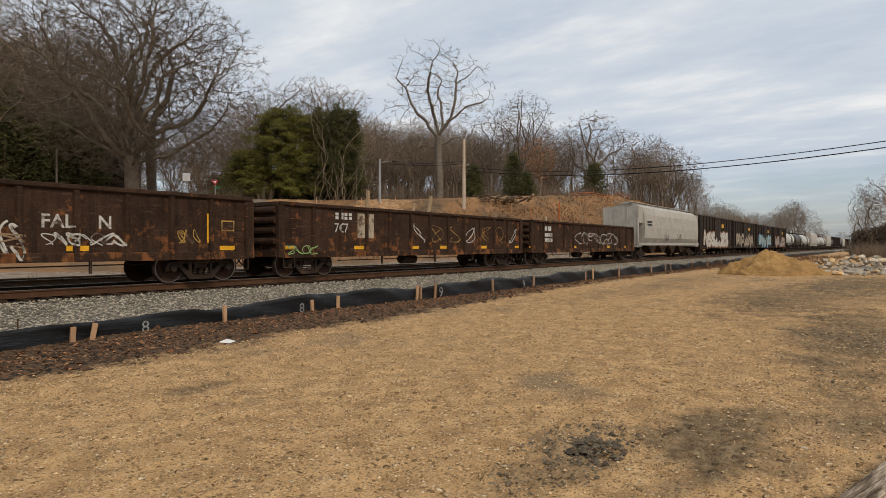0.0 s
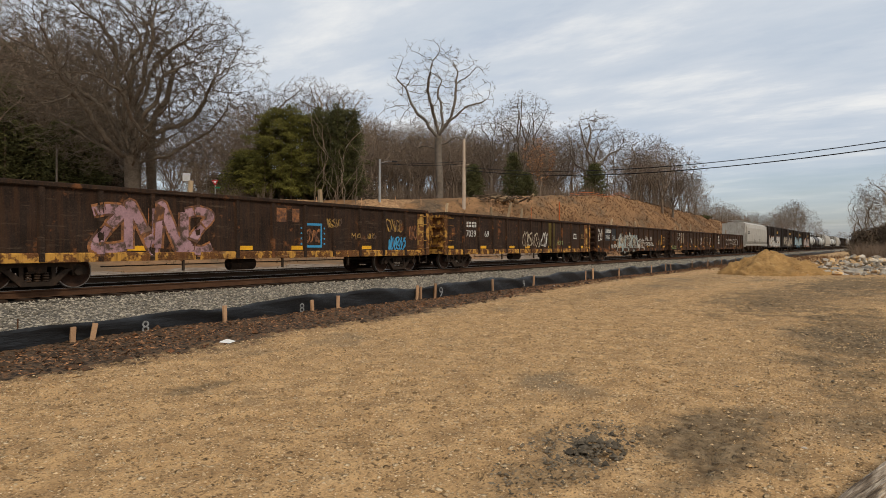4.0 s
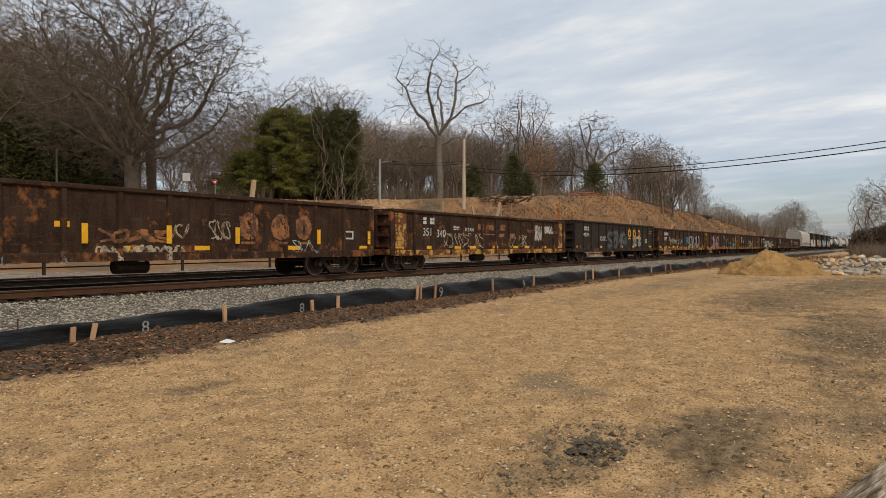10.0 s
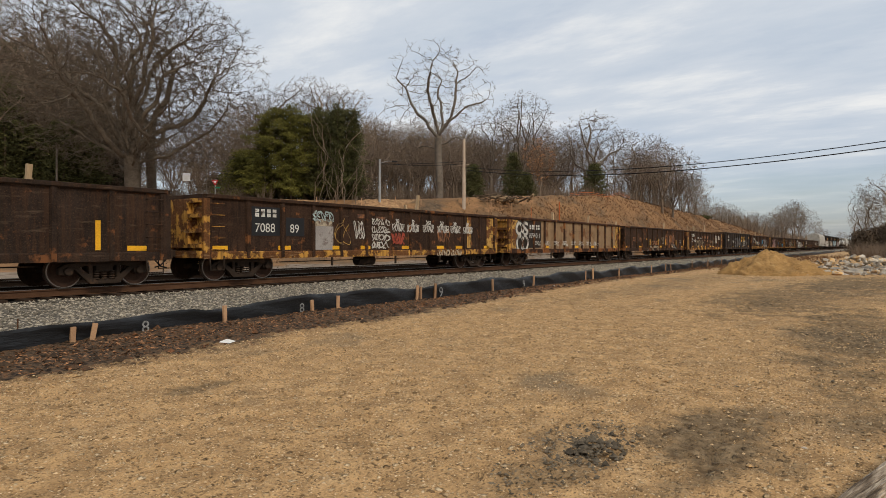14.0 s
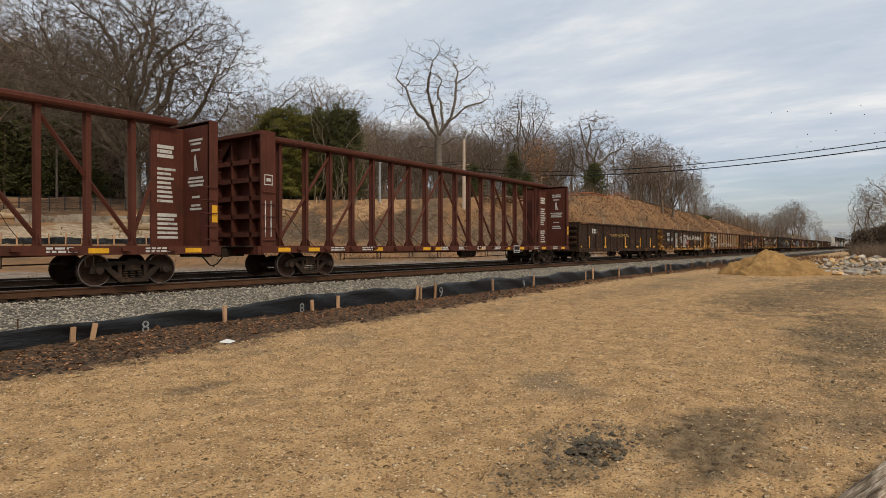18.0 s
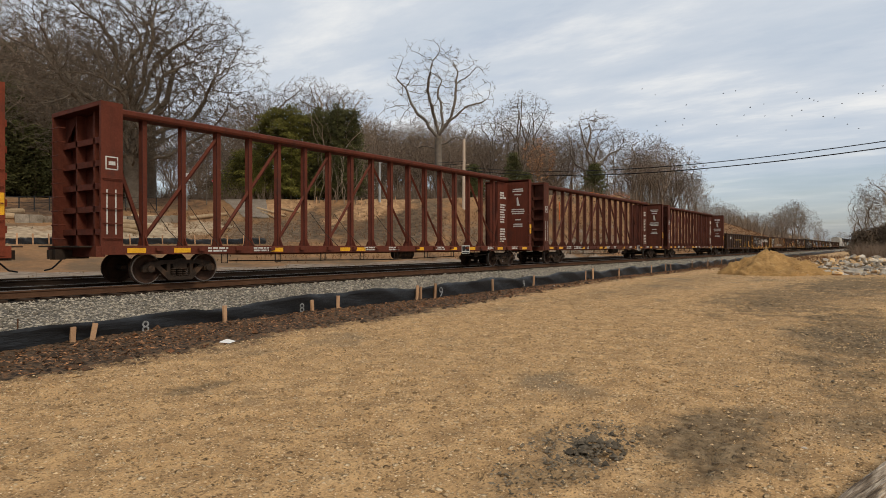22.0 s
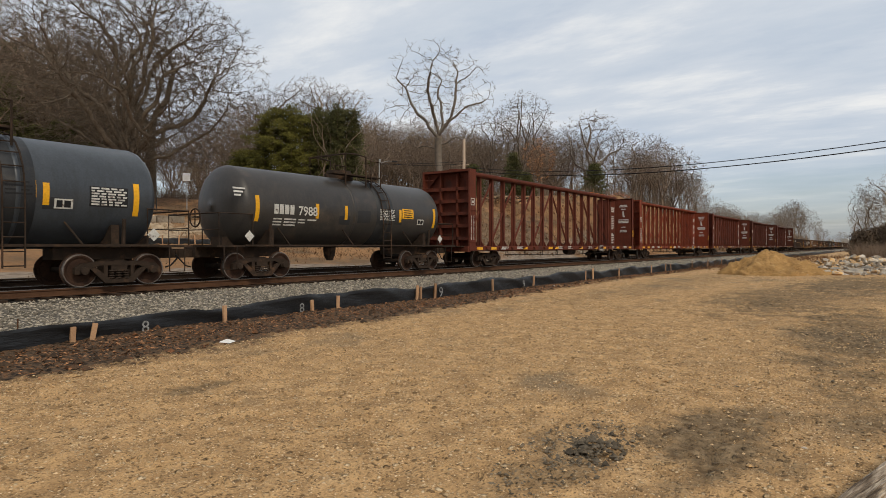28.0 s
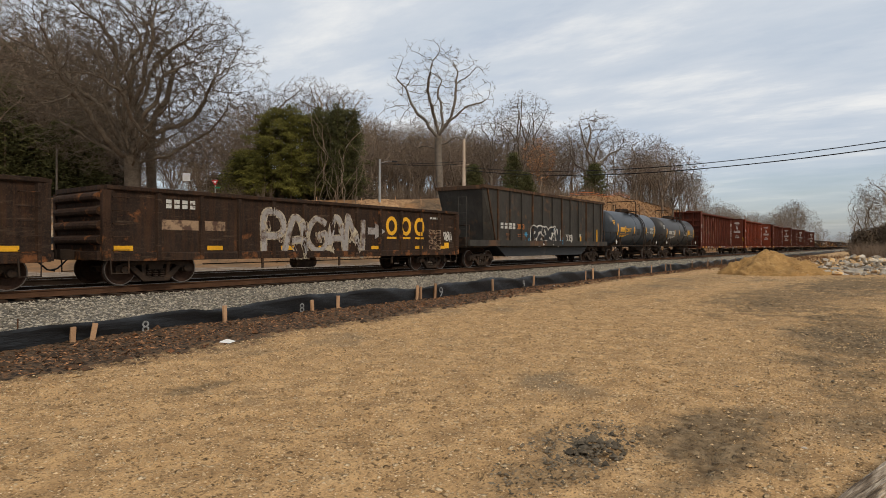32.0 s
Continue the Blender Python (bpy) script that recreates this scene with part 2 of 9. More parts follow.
class Shape:
    """Collects vertices and faces of one mesh."""

    def __init__(self):
        self.v, self.f = [], []

    def box(self, x0, x1, y0, y1, z0, z1, m=None):
        k = len(self.v)
        p = [(x, y, z) for z in (z0, z1) for y in (y0, y1) for x in (x0, x1)]
        if m is not None:
            p = [tuple(m @ Vector(q)) for q in p]
        self.v += p
        self.f += [(k, k + 2, k + 3, k + 1), (k + 4, k + 5, k + 7, k + 6), (k, k + 1, k + 5, k + 4), (k + 2, k + 6, k + 7, k + 3),
                   (k, k + 4, k + 6, k + 2), (k + 1, k + 3, k + 7, k + 5)]
        return self

    def prism(self, pts, axis, a, b):
        """Extrudes a closed outline. axis 'y': outline in x,z; 'x': in y,z; 'z': in x,y."""
        k, n = len(self.v), len(pts)
        for w in (a, b):
            for p, q in pts:
                self.v.append((p, w, q) if axis == "y" else (w, p, q) if axis == "x" else (p, q, w))
        self.f += [tuple(range(k, k + n)), tuple(range(k + 2 * n - 1, k + n - 1, -1))]
        self.f += [(k + i, k + n + i, k + n + (i + 1) % n, k + (i + 1) % n) for i in range(n)]
        return self

    def tube(self, pts, radii, sides=6, cap=True):
        pts = [Vector(p) for p in pts]
        k = len(self.v)
        for i, p in enumerate(pts):
            d = (pts[min(i + 1, len(pts) - 1)] - pts[max(i - 1, 0)]).normalized()
            a = d.orthogonal().normalized() if abs(d.z) > 0.9 else d.cross(Vector((0, 0, 1))).normalized()
            b = d.cross(a)
            r = radii[i] if isinstance(radii, (list, tuple)) else radii
            for j in range(sides):
                t = 2 * math.pi * j / sides
                self.v.append(tuple(p + r * (math.cos(t) * a + math.sin(t) * b)))
        for i in range(len(pts) - 1):
            for j in range(sides):
                o = k + i * sides
                self.f.append((o + j, o + (j + 1) % sides, o + sides + (j + 1) % sides, o + sides + j))
        if cap:
            self.f.append(tuple(range(k + sides - 1, k - 1, -1)))
            o = k + (len(pts) - 1) * sides
            self.f.append(tuple(range(o, o + sides)))
        return self

    def lathe(self, profile, axis, centre, sides=24, caps=True):
        """Turns (along, radius) pairs round an axis through centre."""
        k = len(self.v)
        cx, cy, cz = centre
        for a, r in profile:
            for j in range(sides):
                t = 2 * math.pi * j / sides
                c, s = r * math.cos(t), r * math.sin(t)
                self.v.append((cx + a, cy + c, cz + s) if axis == "x" else (cx + c, cy + a, cz + s) if axis == "y"
                              else (cx + c, cy + s, cz + a))
        for i in range(len(profile) - 1):
            o = k + i * sides
            self.f += [(o + j, o + (j + 1) % sides, o + sides + (j + 1) % sides, o + sides + j) for j in range(sides)]
        if caps:
            self.f.append(tuple(range(k, k + sides)))
            o = k + (len(profile) - 1) * sides
            self.f.append(tuple(range(o + sides - 1, o - 1, -1)))
        return self

    def ribbon(self, pts, w, y, thick=0.004):
        """A flat painted stroke in the x,z plane at depth y, drawn towards the lot: one connected strip."""
        k, n = len(self.v), len(pts)
        for i, (px, pz) in enumerate(pts):
            ax, az = pts[max(i - 1, 0)]
            bx, bz = pts[min(i + 1, n - 1)]
            dx, dz = bx - ax, bz - az
            m = math.hypot(dx, dz) or 1
            ox, oz = -dz / m * w / 2, dx / m * w / 2
            q = y - 0.00012 * i
            self.v += [(px + ox, q, pz + oz), (px - ox, q, pz - oz), (px + ox, q - thick, pz + oz), (px - ox, q - thick, pz - oz)]
        for i in range(n - 1):
            o = k + 4 * i
            self.f += [(o + 2, o + 3, o + 7, o + 6), (o, o + 2, o + 6, o + 4), (o + 1, o + 5, o + 7, o + 3), (o, o + 4, o + 5, o + 1)]
        self.f += [(k, k + 1, k + 3, k + 2), (k + 4 * n - 4, k + 4 * n - 2, k + 4 * n - 1, k + 4 * n - 3)]
        return self

    def mesh(self, name, mat, smooth=False):
        me = bpy.data.meshes.new(name)
        me.from_pydata(self.v, [], self.f)
        if smooth:
            me.polygons.foreach_set("use_smooth", [True] * len(me.polygons))
        me.materials.append(mat)
        if not smooth:
            bm = bmesh.new()
            bm.from_mesh(me)
            bmesh.ops.recalc_face_normals(bm, faces=bm.faces)
            bm.to_mesh(me)
            bm.free()
        me.update()
        return me


def part(name, shape, mat, parent, label="", smooth=False):
    data = shape.mesh(name, mat, smooth) if isinstance(shape, Shape) else shape
    ob = new(name, data)
    ob.parent = parent
    if label:
        ob["label"] = label
    return ob


def thing(name, m=None):
    ob = new(name)
    if m is not None:
        ob.matrix_basis = m
    return ob


RIBS = {}


def drape(verts, parent):
    """Paint laid over a car side also covers the posts that stand out from it."""
    out = []
    for x, y, z in verts:
        for r, wide, deep in RIBS.get(parent.name, ()):
            d = abs(x - r)
            if d < wide + 0.035:
                y -= deep * min(1.0, (wide + 0.035 - d) / 0.035)
                break
        out.append((x, y, z))
    return out


def letters(body, size, mat, parent, x, y, z, name="lettering", bold=0.0, label=""):
    """Flat lettering on a car side that faces the lot, its lower left corner at x, z."""
    cu = bpy.data.curves.new(name, "FONT")
    cu.body, cu.size, cu.extrude, cu.offset = body, size, 0.002, bold
    tmp = bpy.data.objects.new(name, cu)
    scene.collection.objects.link(tmp)
    me = bpy.data.meshes.new_from_object(tmp)
    bpy.data.objects.remove(tmp)
    me.transform(Matrix.Translation((x, y, z)) @ Matrix.Rotation(radians(90), 4, "X"))
    me.materials.clear()
    me.materials.append(mat)
    if parent.name in RIBS:
        bm = bmesh.new()
        bm.from_mesh(me)
        bmesh.ops.subdivide_edges(bm, edges=[e for e in bm.edges if e.calc_length() > 0.05], cuts=3)
        for v, q in zip(bm.verts, drape([tuple(v.co) for v in bm.verts], parent)):
            v.co = q
        bm.to_mesh(me)
        bm.free()
    return part(name, me, mat, parent, label)


M_MULCH = material("leaf_mulch", (0.10, 0.062, 0.036), (0.03, 0.022, 0.017), rough=0.95, scale=3, fine=22, bump=1.0,
                   stain=(0.22, 0.09, 0.04), stain_at=0.60, stain_scale=3.0, depth=0.06)
M_CLOD = material("dirt_clods", (0.46, 0.285, 0.132), (0.24, 0.142, 0.065), rough=0.95, scale=2, fine=20, bump=0.2, island=0.4)
M_LEAF = material("dead_leaves", (0.40, 0.19, 0.085), (0.11, 0.064, 0.040), rough=0.9, scale=1, fine=6, bump=0, island=0.6)
M_PEBBLE = material("lot_pebbles", (0.60, 0.43, 0.25), (0.30, 0.19, 0.095), rough=0.9, scale=2, fine=20, bump=0.2, island=0.5)
M_BROKEN = material("broken_asphalt", (0.17, 0.135, 0.095), (0.05, 0.041, 0.030), rough=0.95, scale=6, fine=40, bump=0.8, island=0.4, piece=0.35)
M_GREYGRAVEL = material("grey_gravel", (0.22, 0.17, 0.115), (0.075, 0.057, 0.038), rough=0.9, scale=2, fine=20, bump=0.3, island=0.5)
M_SAND = material("mound_sand", (0.45, 0.262, 0.098), (0.20, 0.110, 0.042), rough=0.95, scale=1.2, fine=12, bump=0.9, depth=0.08,
                  stain=(0.46, 0.29, 0.125), stain_at=0.62, stain_scale=2.5)
M_PALESTONE = material("chalk_white_stone", (0.80, 0.77, 0.72), (0.62, 0.58, 0.52), rough=0.9, scale=6, fine=30, bump=0.3)
M_ROCK = material("pale_riprap", (0.54, 0.48, 0.395), (0.24, 0.205, 0.165), rough=0.9, scale=2.2, fine=12, bump=0.6, piece=0.45,
                  stain=(0.44, 0.26, 0.10), stain_at=0.56, stain_scale=0.9, depth=0.04)
M_DRIFT = material("weathered_log", (0.52, 0.43, 0.33), (0.20, 0.15, 0.105), rough=0.95, scale=4, fine=30, bump=1.0, stretch=(0.25, 3, 3), depth=0.03, spread=0.3, stain=(0.10, 0.072, 0.05), stain_at=0.56, stain_scale=6)
M_BRUSH = material("dry_brush", (0.22, 0.115, 0.055), (0.11, 0.060, 0.032), rough=0.95, scale=0.3, fine=3, bump=0, island=0.5)
M_WEED = material("tan_weeds", (0.25, 0.170, 0.098), (0.12, 0.082, 0.048), rough=0.95, scale=0.3, fine=3, bump=0, island=0.5)
M_POLE = material("utility_pole", (0.56, 0.44, 0.34), (0.36, 0.27, 0.20), rough=0.9, scale=2, fine=20, bump=0.4, stretch=(1, 1, 0.15))
M_GALV = material("galvanised", (0.42, 0.42, 0.41), (0.28, 0.28, 0.27), rough=0.5, metal=0.6, scale=2, fine=20, bump=0.1)
M_WIRE = material("black_cable", (0.015, 0.015, 0.016), (0.01, 0.01, 0.01), rough=0.6, scale=2, fine=20, bump=0)
M_SIGNW = material("sign_back", (0.68, 0.67, 0.64), (0.55, 0.54, 0.52), rough=0.5, scale=2, fine=10, bump=0)
M_SIGNR = material("sign_red", (0.55, 0.03, 0.03), (0.40, 0.02, 0.02), rough=0.5, scale=2, fine=10, bump=0)
M_SIGNG = material("sign_green", (0.02, 0.20, 0.10), (0.015, 0.14, 0.07), rough=0.5, scale=2, fine=10, bump=0)
M_ORANGE = material("orange_mesh", (0.60, 0.16, 0.05), (0.42, 0.10, 0.03), rough=0.8, scale=2, fine=10, bump=0.1)
M_TANGLE = material("vine_tangle", (0.150, 0.106, 0.070), (0.066, 0.047, 0.032), rough=0.95, scale=0.6, fine=5, bump=0.1, island=0.5)
M_BLOCK = material("rough_concrete", (0.36, 0.30, 0.23), (0.17, 0.135, 0.10), rough=0.95, scale=2, fine=14, bump=0.6, piece=0.25, stain=(0.16, 0.12, 0.085), stain_at=0.58, stain_scale=1.5)
M_ASPHALT = material("driveway", (0.27, 0.22, 0.17), (0.15, 0.12, 0.095), rough=0.95, scale=1, fine=12, bump=0.4)
M_OAKLEAF = material("clinging_oak_leaf", (0.42, 0.18, 0.065), (0.22, 0.095, 0.04), rough=0.9, scale=1, fine=6, bump=0, island=0.4)


def lot_masks(m):
    """Mulch along the silt fence and patches of grey gravel lie on the dirt with ragged edges."""
    n, l = m.node_tree.nodes, m.node_tree.links
    b = n["Principled BSDF"]
    col = b.inputs["Base Color"].links[0].from_socket
    co = n.new("ShaderNodeTexCoord")
    sep = n.new("ShaderNodeSeparateXYZ")
    l.new(co.outputs["Object"], sep.inputs[0])
    rag = n.new("ShaderNodeTexNoise")
    rag.inputs["Scale"].default_value, rag.inputs["Detail"].default_value, rag.inputs["Roughness"].default_value = 1.1, 9, 0.7
    l.new(co.outputs["Object"], rag.inputs["Vector"])

    def calc(op, a, c):
        q = n.new("ShaderNodeMath")
        q.operation = op
        for i, v in enumerate((a, c)):
            if isinstance(v, (int, float)):
                q.inputs[i].default_value = v
            else:
                l.new(v, q.inputs[i])
        return q.outputs[0]

    edge = n.new("ShaderNodeMapRange")
    for k, v in (("From Min", 3), ("From Max", 26), ("To Min", 8.75), ("To Max", 10.9)):
        edge.inputs[k].default_value = v
    l.new(sep.outputs["X"], edge.inputs["Value"])
    wob = calc("MULTIPLY", calc("SUBTRACT", rag.outputs[0], 0.5), 3.0)
    d = calc("ADD", calc("SUBTRACT", sep.outputs["Y"], edge.outputs[0]), wob)
    mask = n.new("ShaderNodeMapRange")
    mask.interpolation_type = "SMOOTHSTEP"
    for k, v in (("From Min", -0.25), ("From Max", 0.45)):
        mask.inputs[k].default_value = v
    l.new(d, mask.inputs["Value"])
    fine = n.new("ShaderNodeTexNoise")
    fine.inputs["Scale"].default_value, fine.inputs["Detail"].default_value = 9.0, 8
    l.new(co.outputs["Object"], fine.inputs["Vector"])
    mul = n.new("ShaderNodeValToRGB")
    r = mul.color_ramp
    r.elements[0].position, r.elements[0].color = 0.36, (0.022, 0.016, 0.012, 1)
    r.elements[1].position, r.elements[1].color = 0.70, (0.20, 0.10, 0.05, 1)
    e = r.elements.new(0.52)
    e.color = (0.12, 0.078, 0.048, 1)
    l.new(fine.outputs[0], mul.inputs[0])
    mix = n.new("ShaderNodeMixRGB")
    l.new(mask.outputs[0], mix.inputs[0])
    l.new(col, mix.inputs[1])
    l.new(mul.outputs[0], mix.inputs[2])
    col = mix.outputs[0]
    grey = n.new("ShaderNodeValToRGB")
    grey.color_ramp.elements[0].position, grey.color_ramp.elements[0].color = 0.35, (0.06, 0.040, 0.023, 1)
    grey.color_ramp.elements[1].position, grey.color_ramp.elements[1].color = 0.68, (0.26, 0.185, 0.108, 1)
    l.new(fine.outputs[0], grey.inputs[0])
    # patches: centre x, y, half lengths, strength
    for cx, cy, ax, ay, k in ((4.75, 2.1, 1.2, 0.5, 0.55), (5.7, 1.2, 1.35, 0.75, 0.85), (23.5, 2.7, 9.0, 2.6, 0.7), (14.0, 0.6, 6.0, 1.3, 0.8), (20.5, 3.0, 3.2, 0.7, 0.6),
                              (33.0, 0.5, 8.0, 3.5, 0.8), (7.6, 0.2, 1.3, 0.5, 0.6), (4.2, 6.7, 0.6, 0.25, 0.7), (30.0, 8.0, 16.0, 1.6, 0.35)):
        u = calc("DIVIDE", calc("SUBTRACT", sep.outputs["X"], cx), ax)
        v = calc("DIVIDE", calc("SUBTRACT", sep.outputs["Y"], cy), ay)
        q = calc("ADD", calc("ADD", calc("MULTIPLY", u, u), calc("MULTIPLY", v, v)), calc("MULTIPLY", wob, 1.5))
        mk = n.new("ShaderNodeMapRange")
        mk.interpolation_type = "SMOOTHSTEP"
        for a, w in (("From Min", 1.1), ("From Max", 0.0), ("To Min", 0.0), ("To Max", k)):
            mk.inputs[a].default_value = w
        l.new(q, mk.inputs["Value"])
        mx = n.new("ShaderNodeMixRGB")
        l.new(mk.outputs[0], mx.inputs[0])
        l.new(col, mx.inputs[1])
        l.new(grey.outputs[0], mx.inputs[2])
        col = mx.outputs[0]
    l.new(col, b.inputs["Base Color"])




def specks(m, sizes, low=(0.19, 0.118, 0.062, 1), mid=(0.34, 0.210, 0.103, 1), high=(0.74, 0.56, 0.36, 1)):
    """Small stones, clods and chips pressed into the dirt: some cells lighter, some darker, with relief."""
    n, l = m.node_tree.nodes, m.node_tree.links
    b = n["Principled BSDF"]
    col = b.inputs["Base Color"].links[0].from_socket
    nrm = b.inputs["Normal"].links[0].from_socket
    co = n.new("ShaderNodeTexCoord")
    for scale, share, size in sizes:
        vo = n.new("ShaderNodeTexVoronoi")
        vo.inputs["Scale"].default_value = scale
        l.new(co.outputs["Object"], vo.inputs["Vector"])
        sep = n.new("ShaderNodeSeparateXYZ")
        l.new(vo.outputs["Color"], sep.inputs[0])
        disc = n.new("ShaderNodeMapRange")
        for a, w in (("From Min", size), ("From Max", size * 0.55), ("To Min", 0.0), ("To Max", 1.0)):
            disc.inputs[a].default_value = w
        l.new(vo.outputs["Distance"], disc.inputs["Value"])
        pick = n.new("ShaderNodeMath")
        pick.operation, pick.inputs[1].default_value = "LESS_THAN", share
        l.new(sep.outputs["X"], pick.inputs[0])
        mk = n.new("ShaderNodeMath")
        mk.operation = "MULTIPLY"
        l.new(disc.outputs[0], mk.inputs[0])
        l.new(pick.outputs[0], mk.inputs[1])
        ramp = n.new("ShaderNodeValToRGB")
        r = ramp.color_ramp
        r.elements[0].position, r.elements[0].color = 0.20, low
        r.elements[1].position, r.elements[1].color = 0.85, high
        e = r.elements.new(0.5)
        e.color = mid
        l.new(sep.outputs["Y"], ramp.inputs[0])
        mix = n.new("ShaderNodeMixRGB")
        l.new(mk.outputs[0], mix.inputs[0])
        l.new(col, mix.inputs[1])
        l.new(ramp.outputs[0], mix.inputs[2])
        col = mix.outputs[0]
        bp = n.new("ShaderNodeBump")
        bp.inputs["Strength"].default_value, bp.inputs["Distance"].default_value = 0.9, 0.35 / scale
        l.new(mk.outputs[0], bp.inputs["Height"])
        l.new(nrm, bp.inputs["Normal"])
        nrm = bp.outputs[0]
    l.new(col, b.inputs["Base Color"])
    l.new(nrm, b.inputs["Normal"])


def smears(m):
    """Wheel-churned darker and paler smears in the dirt."""
    n, l = m.node_tree.nodes, m.node_tree.links
    b = n["Principled BSDF"]
    co = n.new("ShaderNodeTexCoord")
    for scale, lo, hi, amount, tone in ((0.9, 0.55, 0.66, 0.30, (0.28, 0.172, 0.086, 1)), (1.7, 0.55, 0.66, 0.40, (0.68, 0.455, 0.240, 1)), (7.0, 0.57, 0.66, 0.60, (0.20, 0.122, 0.062, 1)), (16.0, 0.58, 0.66, 0.60, (0.17, 0.105, 0.055, 1))):
        col = b.inputs["Base Color"].links[0].from_socket
        no = n.new("ShaderNodeTexNoise")
        no.inputs["Scale"].default_value, no.inputs["Detail"].default_value, no.inputs["Roughness"].default_value = scale, 10, 0.72
        mp = n.new("ShaderNodeMapping")
        mp.inputs["Location"].default_value = (scale * 7, scale * 3, 0)
        l.new(co.outputs["Object"], mp.inputs[0])
        l.new(mp.outputs[0], no.inputs["Vector"])
        rm = n.new("ShaderNodeMapRange")
        for a, w in (("From Min", lo), ("From Max", hi), ("To Min", 0.0), ("To Max", amount)):
            rm.inputs[a].default_value = w
        l.new(no.outputs[0], rm.inputs["Value"])
        mix = n.new("ShaderNodeMixRGB")
        mix.inputs[2].default_value = tone
        l.new(rm.outputs[0], mix.inputs[0])
        l.new(col, mix.inputs[1])
        l.new(mix.outputs[0], b.inputs["Base Color"])


smears(M_DIRT)
specks(M_DIRT, ((52.0, 0.40, 0.5), (27.0, 0.34, 0.45), (13.0, 0.20, 0.40)), (0.22, 0.134, 0.066, 1), (0.38, 0.232, 0.110, 1), (0.82, 0.60, 0.36, 1))
specks(M_BED, ((19.0, 1.0, 0.62),), (0.12, 0.102, 0.078, 1), (0.30, 0.258, 0.200, 1), (0.56, 0.48, 0.37, 1))
lot_masks(M_DIRT)


def bank_masks(m):
    """Pale mud, dark leaf litter and red-tan cuts show on the far ground with ragged edges."""
    n, l = m.node_tree.nodes, m.node_tree.links
    b = n["Principled BSDF"]
    col = b.inputs["Base Color"].links[0].from_socket
    co = n.new("ShaderNodeTexCoord")
    sep = n.new("ShaderNodeSeparateXYZ")
    l.new(co.outputs["Object"], sep.inputs[0])
    rag = n.new("ShaderNodeTexNoise")
    rag.inputs["Scale"].default_value, rag.inputs["Detail"].default_value, rag.inputs["Roughness"].default_value = 0.35, 8, 0.68
    l.new(co.outputs["Object"], rag.inputs["Vector"])

    def calc(op, a, c):
        q = n.new("ShaderNodeMath")
        q.operation = op
        for i, v in enumerate((a, c)):
            if isinstance(v, (int, float)):
                q.inputs[i].default_value = v
            else:
                l.new(v, q.inputs[i])
        return q.outputs[0]

    wob = calc("MULTIPLY", calc("SUBTRACT", rag.outputs[0], 0.5), 4.5)
    grain = n.new("ShaderNodeTexNoise")
    grain.inputs["Scale"].default_value, grain.inputs["Detail"].default_value = 2.2, 8
    l.new(co.outputs["Object"], grain.inputs["Vector"])
    for cx, cy, ax, ay, k, pale, deep in (
            (22.0, 30.0, 60.0, 4.5, 0.85, (0.31, 0.255, 0.20, 1), (0.14, 0.112, 0.086, 1)),
            (31.0, 64.5, 17.0, 4.5, 0.85, (0.15, 0.088, 0.052, 1), (0.06, 0.037, 0.025, 1)),
            (41.0, 49.0, 7.5, 4.5, 0.80, (0.19, 0.135, 0.090, 1), (0.075, 0.054, 0.037, 1)),
            (51.5, 43.0, 8.5, 4.5, 0.80, (0.19, 0.135, 0.090, 1), (0.075, 0.054, 0.037, 1)),
            (62.5, 36.0, 8.0, 4.0, 0.75, (0.19, 0.135, 0.090, 1), (0.075, 0.054, 0.037, 1)),
            (47.0, 55.8, 7.0, 2.4, 0.85, (0.50, 0.30, 0.155, 1), (0.28, 0.165, 0.085, 1)),
            (50.0, 46.0, 9.0, 5.5, 0.55, (0.10, 0.066, 0.040, 1), (0.035, 0.026, 0.018, 1)),
            (24.5, 53.6, 11.5, 4.4, 0.92, (0.52, 0.40, 0.27, 1), (0.28, 0.205, 0.13, 1)),
            (28.0, 66.5, 7.0, 2.4, 0.85, (0.13, 0.075, 0.042, 1), (0.05, 0.032, 0.022, 1)),
            (55.5, 48.6, 9.0, 2.4, 0.85, (0.50, 0.30, 0.155, 1), (0.26, 0.15, 0.078, 1)),
            (71.5, 40.8, 6.5, 2.2, 0.80, (0.44, 0.24, 0.12, 1), (0.22, 0.12, 0.062, 1))):
        u = calc("DIVIDE", calc("SUBTRACT", sep.outputs["X"], cx), ax)
        v = calc("DIVIDE", calc("SUBTRACT", sep.outputs["Y"], cy), ay)
        q = calc("ADD", calc("ADD", calc("MULTIPLY", u, u), calc("MULTIPLY", v, v)), wob)
        mk = n.new("ShaderNodeMapRange")
        mk.interpolation_type = "SMOOTHSTEP"
        for a, w in (("From Min", 1.25), ("From Max", 0.45), ("To Min", 0.0), ("To Max", k)):
            mk.inputs[a].default_value = w
        l.new(q, mk.inputs["Value"])
        ramp = n.new("ShaderNodeValToRGB")
        r = ramp.color_ramp
        r.elements[0].position, r.elements[0].color = 0.36, deep
        r.elements[1].position, r.elements[1].color = 0.66, pale
        l.new(grain.outputs[0], ramp.inputs[0])
        mix = n.new("ShaderNodeMixRGB")
        l.new(mk.outputs[0], mix.inputs[0])
        l.new(col, mix.inputs[1])
        l.new(ramp.outputs[0], mix.inputs[2])
        col = mix.outputs[0]
    l.new(col, b.inputs["Base Color"])


bank_masks(M_HILL)
# ---- the lay of the land ----
RAIL_TOP = 0.643
TRACK_Y, TRACK2_Y = 17.5, 22.4
